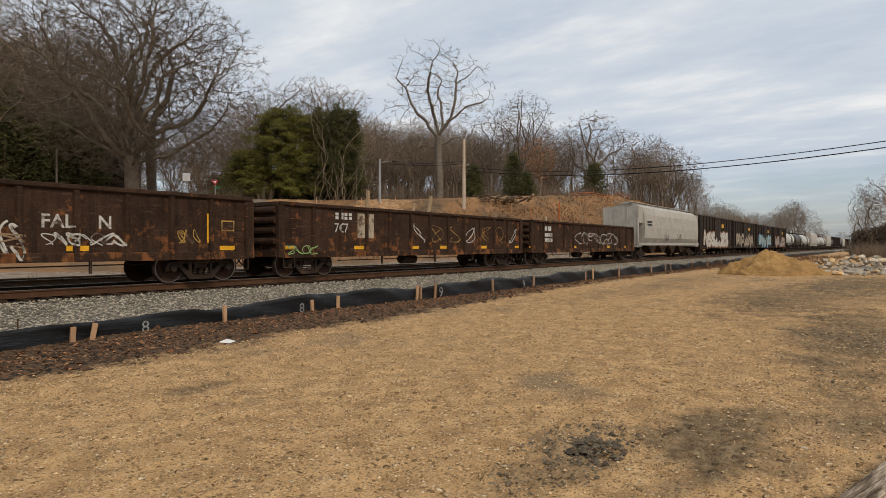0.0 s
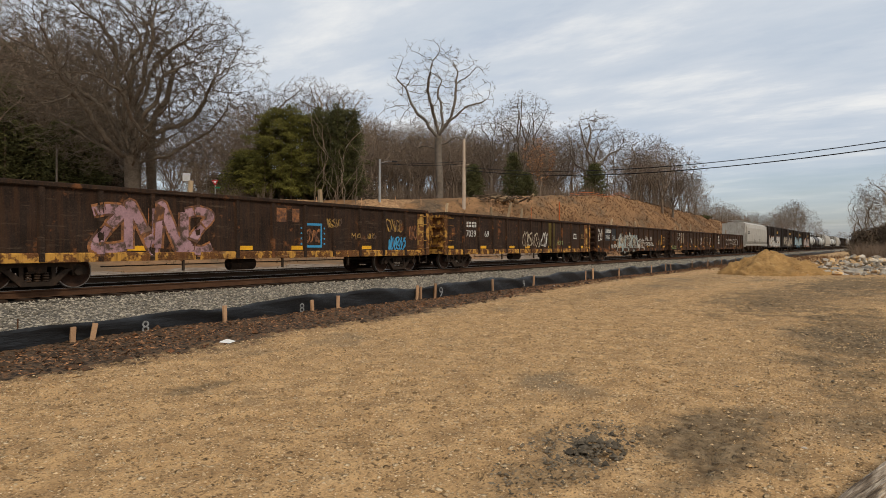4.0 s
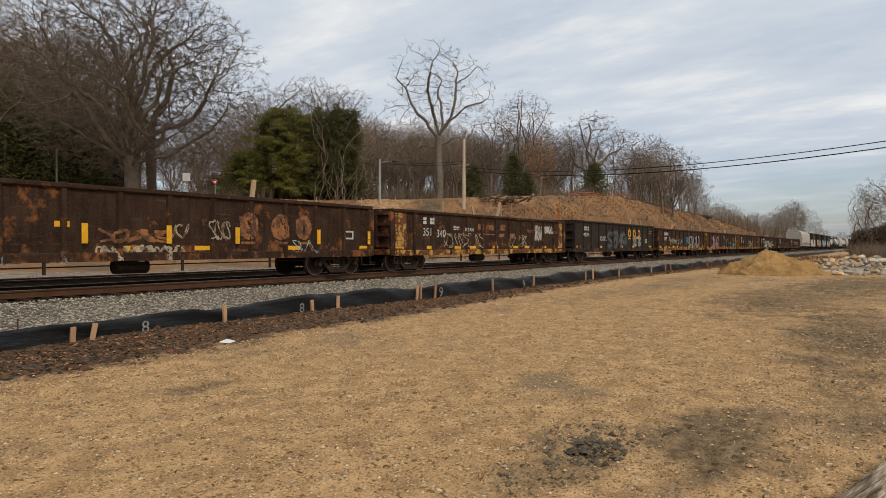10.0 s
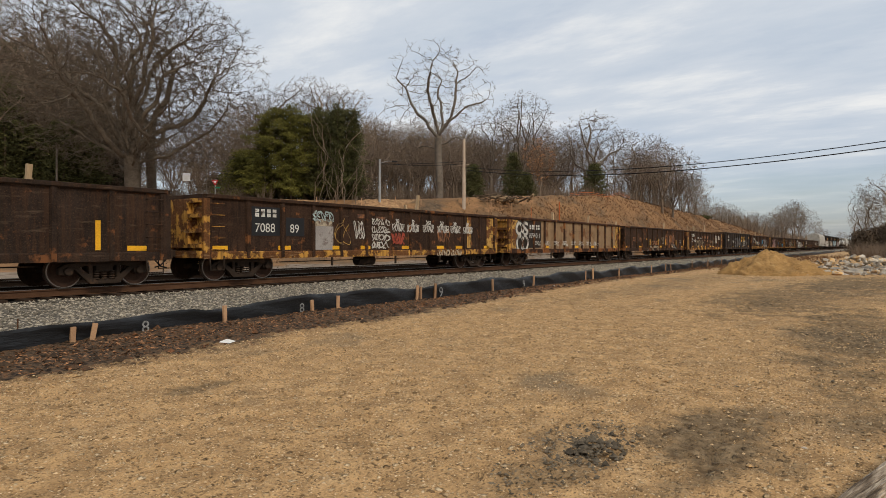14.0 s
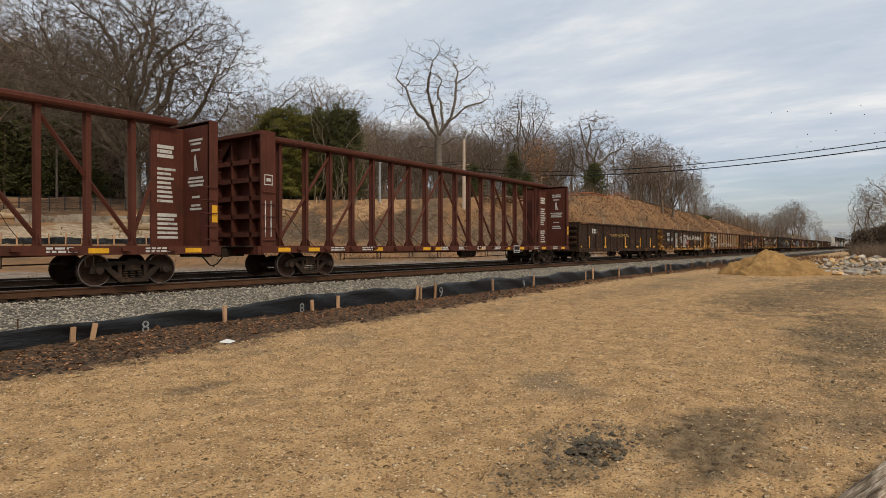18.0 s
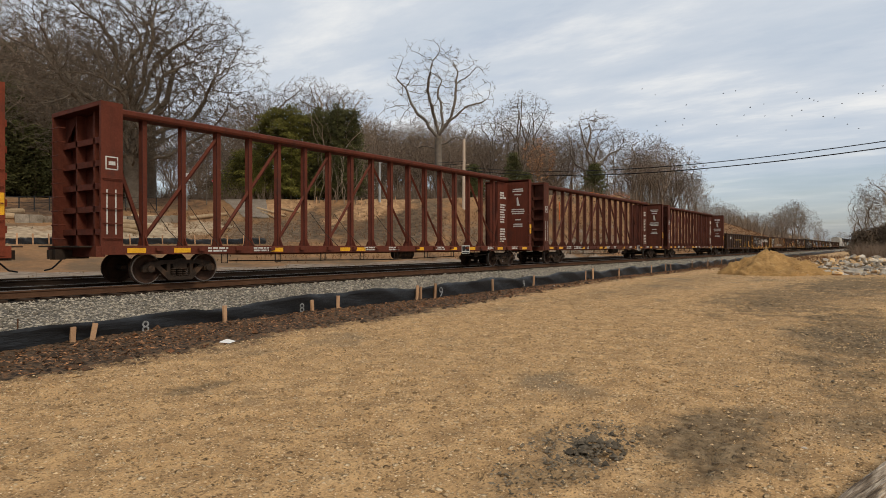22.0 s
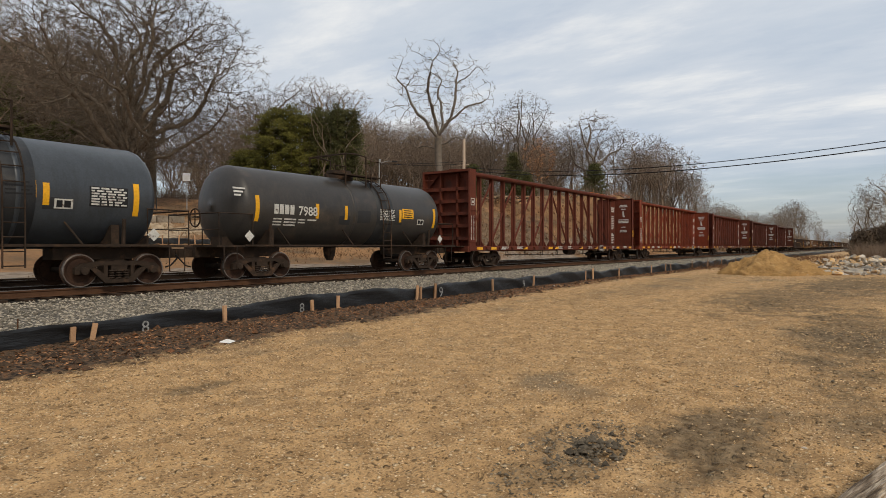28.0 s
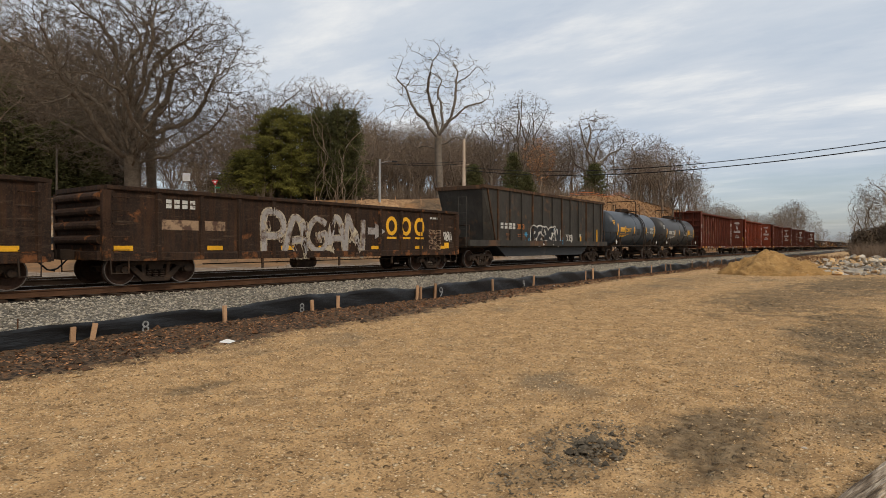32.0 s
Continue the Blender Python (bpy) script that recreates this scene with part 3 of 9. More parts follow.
# stations along the far bank: x, toe y, crest y, crest z
STATIONS = ((-200, 40, 90, 6.0), (0, 38, 80, 6.6), (24, 37, 71, 6.6), (42, 34, 61, 6.9), (58, 30, 47, 7.2), (74, 27, 39, 8.4),
            (100, 26.5, 36.5, 10.0), (150, 26.5, 36.5, 9.0), (190, 26.5, 36, 7.6), (260, 26.5, 36, 5.0), (420, 28, 40, 3.0),
            (1500, 30, 60, 3.0))
ST = np.array(STATIONS, float)


def far_ground(x, y):
    """Height of the ground beyond the tracks."""
    toe, crest, top = (np.interp(x, ST[:, 0], ST[:, k]) for k in (1, 2, 3))
    t = np.clip((y - toe) / (crest - toe), 0, 1)
    bend = np.interp(x, (40, 90), (1.35, 1.0))
    rise = t ** bend
    return 0.32 + (top - 0.32) * rise + np.clip(y - crest, 0, 400) * 0.02


def grid_mesh(name, xs, ys, height, mat):
    nx, ny = len(xs), len(ys)
    gx, gy = np.meshgrid(xs, ys, indexing="ij")
    gz = height(gx, gy)
    v = np.stack([gx, gy, gz], -1).reshape(-1, 3)
    i, j = np.meshgrid(np.arange(nx - 1), np.arange(ny - 1), indexing="ij")
    a = (i * ny + j).ravel()
    f = np.stack([a, a + ny, a + ny + 1, a + 1], 1)
    me = bpy.data.meshes.new(name)
    me.from_pydata(v.tolist(), [], f.tolist())
    me.polygons.foreach_set("use_smooth", [True] * len(me.polygons))
    me.materials.append(mat)
    return new(name, me)


def bumps(x, y, s, seed=0.0):
    """Cheap smooth noise on arrays, about -1 to 1."""
    return (np.sin(x * s + 1.3 * np.sin(y * s * 0.7 + seed)) + np.sin(y * s * 1.31 + 1.7 * np.sin(x * s * 0.83 + seed * 2.1))
            + np.sin((x + y) * s * 0.61 + seed)) / 3


def steps(*runs):
    out = []
    for a, b, n in runs:
        out += list(np.linspace(a, b, n, endpoint=False))
    return np.array(out + [runs[-1][1]])


FENCE_Y = 12.0


def lot_height(x, y):
    z = 0.012 * bumps(x, y, 1.9) + 0.03 * bumps(x, y, 0.45, 2.0) + 0.006 * bumps(x, y, 6.3, 4.0)
    berm = 0.03 * np.exp(-((y - FENCE_Y + 0.35) / 0.45) ** 2) * (1 + 0.4 * bumps(x, y, 1.4, 1.0))
    return z + berm


BED_Y = (FENCE_Y - 0.1, 13.2, 14.6, 15.75, 19.3, 20.0, 20.6, 24.3, 25.4, 26.6)
BED_Z = (0.0, 0.06, 0.22, RAIL_TOP - 0.24, RAIL_TOP - 0.24, 0.33, RAIL_TOP - 0.24, RAIL_TOP - 0.24, 0.24, 0.30)


def bed_height(x, y):
    return np.interp(y, BED_Y, BED_Z) + 0.015 * bumps(x, y, 5.1) + 0.01 * bumps(x, y, 13.0, 3.0)


def at(v, xs, ys):
    """Piecewise linear value for one number."""
    if v <= xs[0]:
        return ys[0]
    for i in range(1, len(xs)):
        if v <= xs[i]:
            return ys[i - 1] + (ys[i] - ys[i - 1]) * (v - xs[i - 1]) / (xs[i] - xs[i - 1])
    return ys[-1]


def ground_height(x, y):
    # rumpled crust and small ridges pressed up by wheels
    rough = np.random.RandomState(5)
    grain, lump = rough.standard_normal(x.shape), rough.standard_normal(x.shape)
    grain = 0.009 * grain + 0.024 * np.clip(lump - 1.2, 0, 1.3) - 0.018 * np.clip(-lump - 1.3, 0, 1.2)
    near = np.interp(x, (-2, 1, 16, 46), (0, 1, 1.3, 1.6)) * (x < 46) * (y > -10)
    z = lot_height(x, y) + grain * near
    z = np.where(y > FENCE_Y - 0.1, bed_height(x, y), z)
    hill = far_ground(x, y) + np.clip((y - 27) / 6, 0, 1) * (0.16 * bumps(x, y, 0.7, 1.0) + 0.07 * bumps(x, y, 2.2, 5.0))
    return np.where(y > 26.6, hill, z)


def wave(x, y, s, seed=0.0):
    return (math.sin(x * s + 1.3 * math.sin(y * s * 0.7 + seed)) + math.sin(y * s * 1.31 + 1.7 * math.sin(x * s * 0.83 + seed * 2.1))
            + math.sin((x + y) * s * 0.61 + seed)) / 3


STX, ST_TOE, ST_CREST, ST_TOP = (tuple(row[k] for row in STATIONS) for k in range(4))


def gz(x, y):
    """The same ground height for one place."""
    if y > 26.6:
        toe, crest, top = at(x, STX, ST_TOE), at(x, STX, ST_CREST), at(x, STX, ST_TOP)
        t = min(1.0, max(0.0, (y - toe) / (crest - toe)))
        z = 0.32 + (top - 0.32) * t ** at(x, (40, 90), (1.35, 1.0)) + min(400, max(0.0, y - crest)) * 0.02
        return z + min(1.0, max(0.0, (y - 27) / 6)) * (0.16 * wave(x, y, 0.7, 1.0) + 0.07 * wave(x, y, 2.2, 5.0))
    if y > FENCE_Y - 0.1:
        return at(y, BED_Y, BED_Z) + 0.015 * wave(x, y, 5.1) + 0.01 * wave(x, y, 13.0, 3.0)
    z = 0.012 * wave(x, y, 1.9) + 0.03 * wave(x, y, 0.45, 2.0) + 0.006 * wave(x, y, 6.3, 4.0)
    return z + 0.03 * math.exp(-((y - FENCE_Y + 0.35) / 0.45) ** 2) * (1 + 0.4 * wave(x, y, 1.4, 1.0))


def build_ground():
    xs = steps((-900, -60, 14), (-60, -8, 36), (-8, 1.5, 24), (1.5, 13, 180), (13, 20, 70), (20, 45, 120), (45, 130, 100), (130, 300, 60), (300, 600, 40), (600, 4200, 24))
    ys = steps((-900, -20, 12), (-20, -6, 20), (-6, 0, 60), (0, 12, 170), (12, 26.6, 60), (26.6, 60, 66), (60, 110, 40), (110, 300, 20), (300, 4000, 16))
    ob = grid_mesh("ground", xs, ys, ground_height, M_DIRT)
    me = ob.data
    me.materials.append(M_BED)
    me.materials.append(M_HILL)
    me.materials.append(M_OILSHADEBED)
    cy = np.empty(len(me.polygons) * 3)
    me.polygons.foreach_get("center", cy)
    cy = cy.reshape(-1, 3)[:, 1]
    # the strip under and between the tracks gets the oily colour with painted shade
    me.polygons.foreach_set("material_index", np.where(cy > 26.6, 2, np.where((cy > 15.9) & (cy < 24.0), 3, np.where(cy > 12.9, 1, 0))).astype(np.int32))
    return tagged(ob, "tan packed dirt lot rising to a bare soil bank", "ground", kind="structure")


build_ground()


# ---- tracks ----
def rail_profile():
    return [(-0.075, 0), (0.075, 0), (0.075, 0.012), (0.012, 0.03), (0.012, 0.125), (0.036, 0.14), (0.036, 0.176), (-0.036, 0.176),
            (-0.036, 0.14), (-0.012, 0.125), (-0.012, 0.03), (-0.075, 0.012)]


def build_track(name, y, label):
    base = RAIL_TOP - 0.185
    tr = tagged(thing(name, pose(0, y, base)), label, "railway track", group="railway tracks", kind="structure")
    for s in (-0.753, 0.753):
        near = y < 20 and s < 0
        r = part("rail", Shape().prism([(s + a, b) for a, b in rail_profile()], "x", -700, 1500), M_RAIL if near else M_OILSHADERAIL, tr, "brown rusted steel rail" if near else "oily steel rail with shade painted into its colour")
        part("rail_head", Shape().box(-700, 1500, s - 0.034, s + 0.034, 0.1765, 0.185), M_RAILTOP, r, "worn bright running surface")
    tie = Shape().prism([(-0.11, -0.17), (0.11, -0.17), (0.11, -0.012), (0.098, 0.0), (-0.098, 0.0), (-0.11, -0.012)], "y", -1.3, 1.3).mesh("tie", M_TIE)
    plate = Shape().box(-0.09, 0.09, -0.89, -0.62, 0.001, 0.02).mesh("tie_plate", M_RAIL)
    rng = random.Random(3)
    for k in range(150):
        t = part("tie", tie, M_TIE, tr)
        t.location = (-6 + 0.52 * k + rng.uniform(-0.02, 0.02), rng.uniform(-0.05, 0.05), 0)
        t.rotation_euler[2] = rng.uniform(-0.01, 0.01)
        if k < 60 and y < 20:
            part("tie_plate", plate, M_RAIL, t)
    return tr


build_track("railway_track", TRACK_Y, "rusty railway track on grey ballast, nearer one")
build_track("railway_track", TRACK2_Y, "rusty empty railway track on grey ballast")

# ---- the freight train ----
SPEED = 11.1
ABREAST = -11.7      # x of the plane level with the lens axis' foot on the car sides
CARS = []


def wheel_mesh():
    return Shape().lathe([(-0.10, 0.11), (-0.05, 0.14), (-0.035, 0.30), (-0.075, 0.36), (-0.075, 0.405), (-0.07, 0.419), (0.03, 0.421), (0.04, 0.448),
                          (0.066, 0.445), (0.066, 0.35), (0.03, 0.31), (0.08, 0.12)], "y", (0, 0, 0), 24)


def tread_mesh():
    return Shape().lathe([(-0.078, 0.392), (-0.079, 0.41), (-0.074, 0.4225), (0.028, 0.4245)], "y", (0, 0, 0), 24, False)


def side_frame_shape():
    """Cast truck side frame, outline in x,z about the truck's centre, with two windows."""
    s = Shape()
    top = [(-1.10, 0.50), (-0.95, 0.60), (-0.55, 0.66), (0.55, 0.66), (0.95, 0.60), (1.10, 0.50), (1.10, 0.34), (0.78, 0.34), (0.74, 0.47),
           (0.50, 0.55), (-0.50, 0.55), (-0.74, 0.47), (-0.78, 0.34), (-1.10, 0.34)]
    s.prism(top, "y", -0.07, 0.07)
    s.prism([(-0.74, 0.47), (-0.60, 0.50), (-0.24, 0.20), (0.24, 0.20), (0.60, 0.50), (0.74, 0.47), (0.36, 0.09), (-0.36, 0.09)], "y", -0.075, 0.075)
    for a in (-1, 1):
        s.prism([(a * 0.30, 0.14), (a * 0.38, 0.14), (a * 0.40, 0.58), (a * 0.30, 0.58)], "y", -0.065, 0.065)
    s.box(-0.32, 0.32, -0.05, 0.09, 0.14, 0.19)
    return s


def spring_shape():
    s = Shape()
    for x in (-0.19, 0.0, 0.19):
        for k in range(4):
            s.lathe([(0, 0.06), (0.02, 0.08), (0.045, 0.06)], "z", (x, -0.03, 0.195 + 0.063 * k), 8)
    return s


KIT = {
    "wheel": wheel_mesh().mesh("wheel", M_WHEEL), "tread": tread_mesh().mesh("tread", M_TREAD),
    "axle": Shape().lathe([(-1.05, 0.07), (-0.85, 0.08), (0.85, 0.08), (1.05, 0.07)], "y", (0, 0, 0), 10).mesh("axle", M_BLACKIRON),
    "side": side_frame_shape().mesh("side_frame", M_BLACKIRON), "spring": spring_shape().mesh("spring_group", M_BLACKIRON),
    "bolster": Shape().prism([(-0.2, 0.40), (0.2, 0.40), (0.22, 0.62), (0.12, 0.70), (-0.12, 0.70), (-0.22, 0.62)], "y", -1.06, 1.06).mesh("bolster", M_BLACKIRON),
    "cap": Shape().lathe([(-0.09, 0.05), (-0.085, 0.095), (0.0, 0.11), (0.10, 0.11)], "y", (0, 0, 0), 14).mesh("bearing_cap", M_BLACKIRON),
    "coupler": Shape().box(-0.35, 0.25, -0.10, 0.10, 0.72, 0.94).box(0.25, 0.50, -0.16, 0.13, 0.70, 0.97).box(0.42, 0.56, -0.20, -0.05, 0.72, 0.95).mesh("coupler", M_BLACKIRON),
    "hose": Shape().tube([(0.05, -0.35, 0.80), (0.2, -0.38, 0.62), (0.38, -0.34, 0.46), (0.58, -0.28, 0.42)], 0.022, 6).mesh("air_hose", M_SPRAYK),
}


def add_trucks(car, half):
    """Two trucks at plus and minus half, four wheelsets, couplers beyond the ends."""
    sets = []
    for s in (-1, 1):
        t = part("truck", KIT["bolster"], M_BLACKIRON, car, "rust-brown cast steel freight truck")
        t.location = (s * half, 0, 0)
        for b in (-1, 1):
            o = part("side_frame", KIT["side"], M_BLACKIRON, t)
            o.location = (0, b * 1.0, 0)
            p = part("spring_group", KIT["spring"], M_BLACKIRON, t)
            p.location = (0, b * 1.0, 0)
            p.rotation_euler[2] = 0 if b < 0 else math.pi
            for e in (-0.889, 0.889):
                c = part("bearing_cap", KIT["cap"], M_BLACKIRON, t)
                c.location, c.rotation_euler[2] = (e, b * 1.06, 0.42), 0 if b < 0 else math.pi
        for e in (-0.889, 0.889):
            w = part("wheelset", KIT["axle"], M_BLACKIRON, car)
            w.location = (s * half + e, 0, 0.422)
            for b in (-1, 1):
                q = part("wheel", KIT["wheel"], M_WHEEL, w, "brown rusted solid steel wheel")
                q.location, q.rotation_euler[2] = (0, b * 0.79, 0), 0 if b < 0 else math.pi
                if b < 0:
                    r = part("tread", KIT["tread"], M_TREAD, w, "polished steel wheel tread")
                    r.location = (0, b * 0.79, 0)
            sets.append(w)
    return sets


def add_couplers(car, half):
    for s in (-1, 1):
        for nm in ("coupler", "hose"):
            c = part("coupler" if nm == "coupler" else "air_hose", KIT[nm], M_BLACKIRON, car)
            c.location = (s * half, 0, 0)
            c.rotation_euler[2] = 0 if s > 0 else math.pi


def reflectors(car, xs, y, z, w=0.52, h=0.13):
    me = Shape().box(-w / 2, w / 2, y - 0.008, y, z, z + h).mesh("reflector", M_YELLOW)
    for x in xs:
        o = part("reflector", me, M_YELLOW, car, "yellow reflective strip")
        o.location = (x, 0, 0)


def bars(car, x, z, w, h, y, mat, n=3, gap=0.35, name="stencil", label=""):
    """Unreadable or company marking as a row of plain bars."""
    cw = w / (n + gap * (n - 1))
    if name == "company_mark":
        # plain rings and hooks stand for the company's letters
        for k in range(n):
            a, pen = x + k * cw * (1 + gap), 0.075 if h < 0.45 else 0.2 * h
            turn = range(33)
            if h > 0.45:
                pts = [(a + cw / 2 + (cw - pen) / 2 * math.cos(i * math.pi / 16), z + h / 2 + (h - pen) / 2 * math.sin(i * math.pi / 16)) for i in turn]
                ring = Shape().ribbon(pts, pen, y - 0.002)
                ring.ribbon([(a + 0.05 + (cw - 0.1) * i / 12, z - 0.10) for i in range(13)], 0.08, y - 0.002)
            else:
                # two stacked blocks with a stencil gap between them
                ring = Shape()
                for z0, z1 in ((z, z + h * 0.45), (z + h * 0.57, z + h)):
                    ring.ribbon([(a + cw * 0.06 + cw * 0.88 * i / 6, (z0 + z1) / 2) for i in range(7)], z1 - z0, y - 0.002)
            ring.v = drape(ring.v, car)
            part(name, ring, mat, car, label)
        return
    for k in range(n):
        part(name, Shape().box(x + k * cw * (1 + gap), x + k * cw * (1 + gap) + cw, y - 0.004, y, z, z + h), mat, car, label)


def lines(car, x, z, w, rows, y, mat, h=0.03, gap=0.06, seed=1, name="stencil_block"):
    """A block of small unreadable data lines."""
    rng, s = random.Random(seed), Shape()
    for k in range(rows):
        a = x
        while a < x + w * 0.95:
            b = min(a + rng.uniform(0.08, 0.3), x + w * rng.uniform(0.8, 1.0))
            if b > a:
                s.box(a, b, y - 0.004, y, z - k * gap - h, z - k * gap)
            a = b + 0.04
    part(name, s, mat, car)["kind"] = "stuff"


def spline(pts, n):
    """Smooth curve through points (Catmull-Rom)."""
    out = []
    for i in range(len(pts) - 1):
        p0, p1, p2, p3 = pts[max(i - 1, 0)], pts[i], pts[i + 1], pts[min(i + 2, len(pts) - 1)]
        for k in range(n):
            t = k / n
            out.append(tuple(0.5 * (2 * b + (c - a) * t + (2 * a - 5 * b + 4 * c - d) * t * t + (3 * b - a - 3 * c + d) * t ** 3)
                             for a, b, c, d in zip(p0, p1, p2, p3)))
    return out + [pts[-1]]


def scrawl(car, x, z, w, h, y, mat, seed, strokes=5, pen=0.05, name="graffiti", label="", loops=True):
    """Loose looping spray strokes."""
    rng = random.Random(seed)
    for k in range(strokes):
        s = Shape()
        cx = x + w * (k + 0.5) / strokes
        ww = w / strokes * 0.62
        ph, n = rng.uniform(0, 6), rng.randint(9, 14)
        fx, fz = rng.uniform(0.7, 1.6), rng.uniform(0.5, 1.2)
        pts = [(cx + ww * math.sin(ph + fx * 0.75 * i) * (0.6 + 0.4 * rng.random()),
                z + h * (0.5 + 0.48 * math.cos(ph * 1.7 + fz * 0.75 * i) * (0.7 + 0.3 * rng.random()))) for i in range(n)]
        s.ribbon(spline(pts, 8), pen * rng.uniform(0.5, 1.05), y - 0.0005 * k)
        s.v = drape(s.v, car)
        part(name, s, mat, car, label)


STROKES = {
    "P": ((0.12, 0.0), (0.12, 1.0), (0.8, 0.97), (0.9, 0.65), (0.7, 0.45), (0.2, 0.42)),
    "A": ((0.0, 0.0), (0.28, 0.8), (0.5, 1.0), (0.72, 0.8), (0.95, 0.0), (0.8, 0.35), (0.3, 0.35)),
    "S": ((0.9, 0.85), (0.5, 1.0), (0.1, 0.78), (0.45, 0.52), (0.9, 0.28), (0.5, 0.0), (0.05, 0.15)),
    "N": ((0.05, 0.0), (0.1, 1.0), (0.25, 0.95), (0.75, 0.05), (0.9, 0.0), (0.92, 1.0)),
    "G": ((0.9, 0.8), (0.5, 1.0), (0.1, 0.65), (0.1, 0.3), (0.5, 0.0), (0.9, 0.2), (0.9, 0.48), (0.5, 0.46)),
    "U": ((0.1, 1.0), (0.1, 0.25), (0.5, 0.0), (0.9, 0.25), (0.9, 1.0)),
    "Z": ((0.05, 0.9), (0.5, 1.0), (0.9, 0.9), (0.5, 0.5), (0.1, 0.1), (0.5, 0.0), (0.95, 0.08)),
    "O": ((0.5, 1.0), (0.08, 0.7), (0.08, 0.3), (0.5, 0.0), (0.92, 0.3), (0.92, 0.7), (0.5, 1.0)),
}


def bubbles(car, x, z, w, h, y, fill, edge, seed, n=5, order="", fat=1.0):
    """A row of fat spray-painted shapes: a broad stroke over a broader dark one."""
    rng = random.Random(seed)
    cw = w / n
    for k in range(n):
        key = order[k] if order else rng.choice("PASANZO")
        jig = lambda: rng.uniform(-0.05, 0.05)
        pts = [(x + cw * (k - 0.02 + 1.04 * (a + jig())), z + h * (0.04 + 0.92 * (c + jig()))) for a, c in STROKES[key]]
        path = spline(pts, 9)
        pen = min(cw, h) * rng.uniform(0.24, 0.30) * fat
        face, rim = Shape().ribbon(path, pen, y - 0.010 - 0.001 * k), Shape().ribbon(path, pen * 1.5, y - 0.001 - 0.001 * k, 0.002)
        face.v, rim.v = drape(face.v, car), drape(rim.v, car)
        o = part("graffiti_letter", face, fill, car, "broad spray-painted stroke")
        part("outline", rim, edge, o)


def place_car(car, front, rear, sets):
    CARS.append((car, (front + rear) / 2, sets))


def car_x(t, mid):
    return SPEED * (t - mid) + ABREAST


def gondola(front, rear, top, body, label, sill=None, ribs=13, stakes=(), seed=1, refl=6, low=0.66, end_mat=None, slots=False, frame_mat=None):
    half = SPEED * (rear - front) / 2
    car = tagged(thing("gondola_car"), label, "freight car", group="freight train cars")
    RIBS[car.name] = [(-half + 0.12 + (2 * half - 0.24) * (k / (ribs - 1)), 0.056, 0.077) for k in range(ribs)]
    sill = sill or body
    fm = frame_mat or body
    yw = 1.34
    for s in (-1, 1):
        y = s * yw
        part("side_wall", Shape().box(-half + 0.06, half - 0.06, min(y, y - s * 0.03), max(y, y - s * 0.03), low + 0.2, top - 0.1), body, car)
        part("side_sill", Shape().prism([(y - s * 0.05, low), (y + s * 0.05, low), (y + s * 0.05, low + 0.2), (y + s * 0.02, low + 0.23), (y - s * 0.05, low + 0.23)], "x",
                                        -half + 0.05, half - 0.05), sill, car)
        part("top_chord", Shape().prism([(y - s * 0.09, top - 0.13), (y + s * 0.06, top - 0.13), (y + s * 0.09, top - 0.10), (y + s * 0.09, top - 0.015),
                                         (y + s * 0.075, top), (y - s * 0.075, top), (y - s * 0.09, top - 0.015)], "x", -half, half), fm, car)
        rib = Shape().prism([(-0.085, y), (0.085, y), (0.055, y + s * 0.075), (-0.055, y + s * 0.075)], "z", low + 0.02, top - 0.1301).mesh("side_post", fm)
        for k in range(ribs):
            o = part("side_post", rib, body, car)
            o.location[0] = -half + 0.12 + (2 * half - 0.24) * (k / (ribs - 1))
    part("floor", Shape().box(-half + 0.06, half - 0.06, -1.3, 1.3, 0.98, 1.06), M_BLACKIRON, car, "rust-stained steel floor")
    part("centre_sill", Shape().box(-half + 0.1, half - 0.1, -0.2, 0.2, 0.66, 0.98), M_BLACKIRON, car)
    for k in range(6):
        x = -half + 2.9 + (2 * half - 5.8) * k / 5
        part("cross_bearer", Shape().prism([(-1.28, 0.98), (1.28, 0.98), (0.3, 0.70), (-0.3, 0.70)], "x", x - 0.06, x + 0.06), M_BLACKIRON, car)
    em = end_mat or body
    for s in (-1, 1):
        x = s * half
        e = part("end_wall", Shape().box(x - 0.05, x + 0.05, -1.30, 1.30, 0.92, top - 0.12), em, car)
        if slots:
            part("end_plate", Shape().box(min(x, x + s * 0.19), max(x, x + s * 0.19), -0.72, 1.30, 1.0, top - 0.126), em, e)
            for k in range(4):
                z = 1.0 + (top - 1.25) * k / 3
                part("end_rib", Shape().box(min(x, x + s * 0.19), max(x, x + s * 0.19), -1.30, -0.72, z, z + 0.12), em, e)
        for k in range(0 if slots else 4):
            z = 1.08 + (top - 1.35) * k / 3.4
            part("end_corrugation", Shape().prism([(x + s * 0.05, z), (x + s * 0.16, z + 0.06), (x + s * 0.18, z + 0.13), (x + s * 0.16, z + 0.20), (x + s * 0.05, z + 0.26)],
                                                  "y", -1.24, 1.24), em, e)
        part("end_chord", Shape().box(x - 0.08, x + 0.17, -1.30, 1.30, top - 0.125, top - 0.004), fm, car)
        part("end_sill", Shape().box(x - 0.2, x + 0.18, -1.36, 1.36, 0.70, 0.915), em, car)
        for b in (-1, 1):
            part("corner_post", Shape().box(x - 0.10, x + 0.10, b * 1.30, b * 1.42, low + 0.02, top - 0.131), em, car)
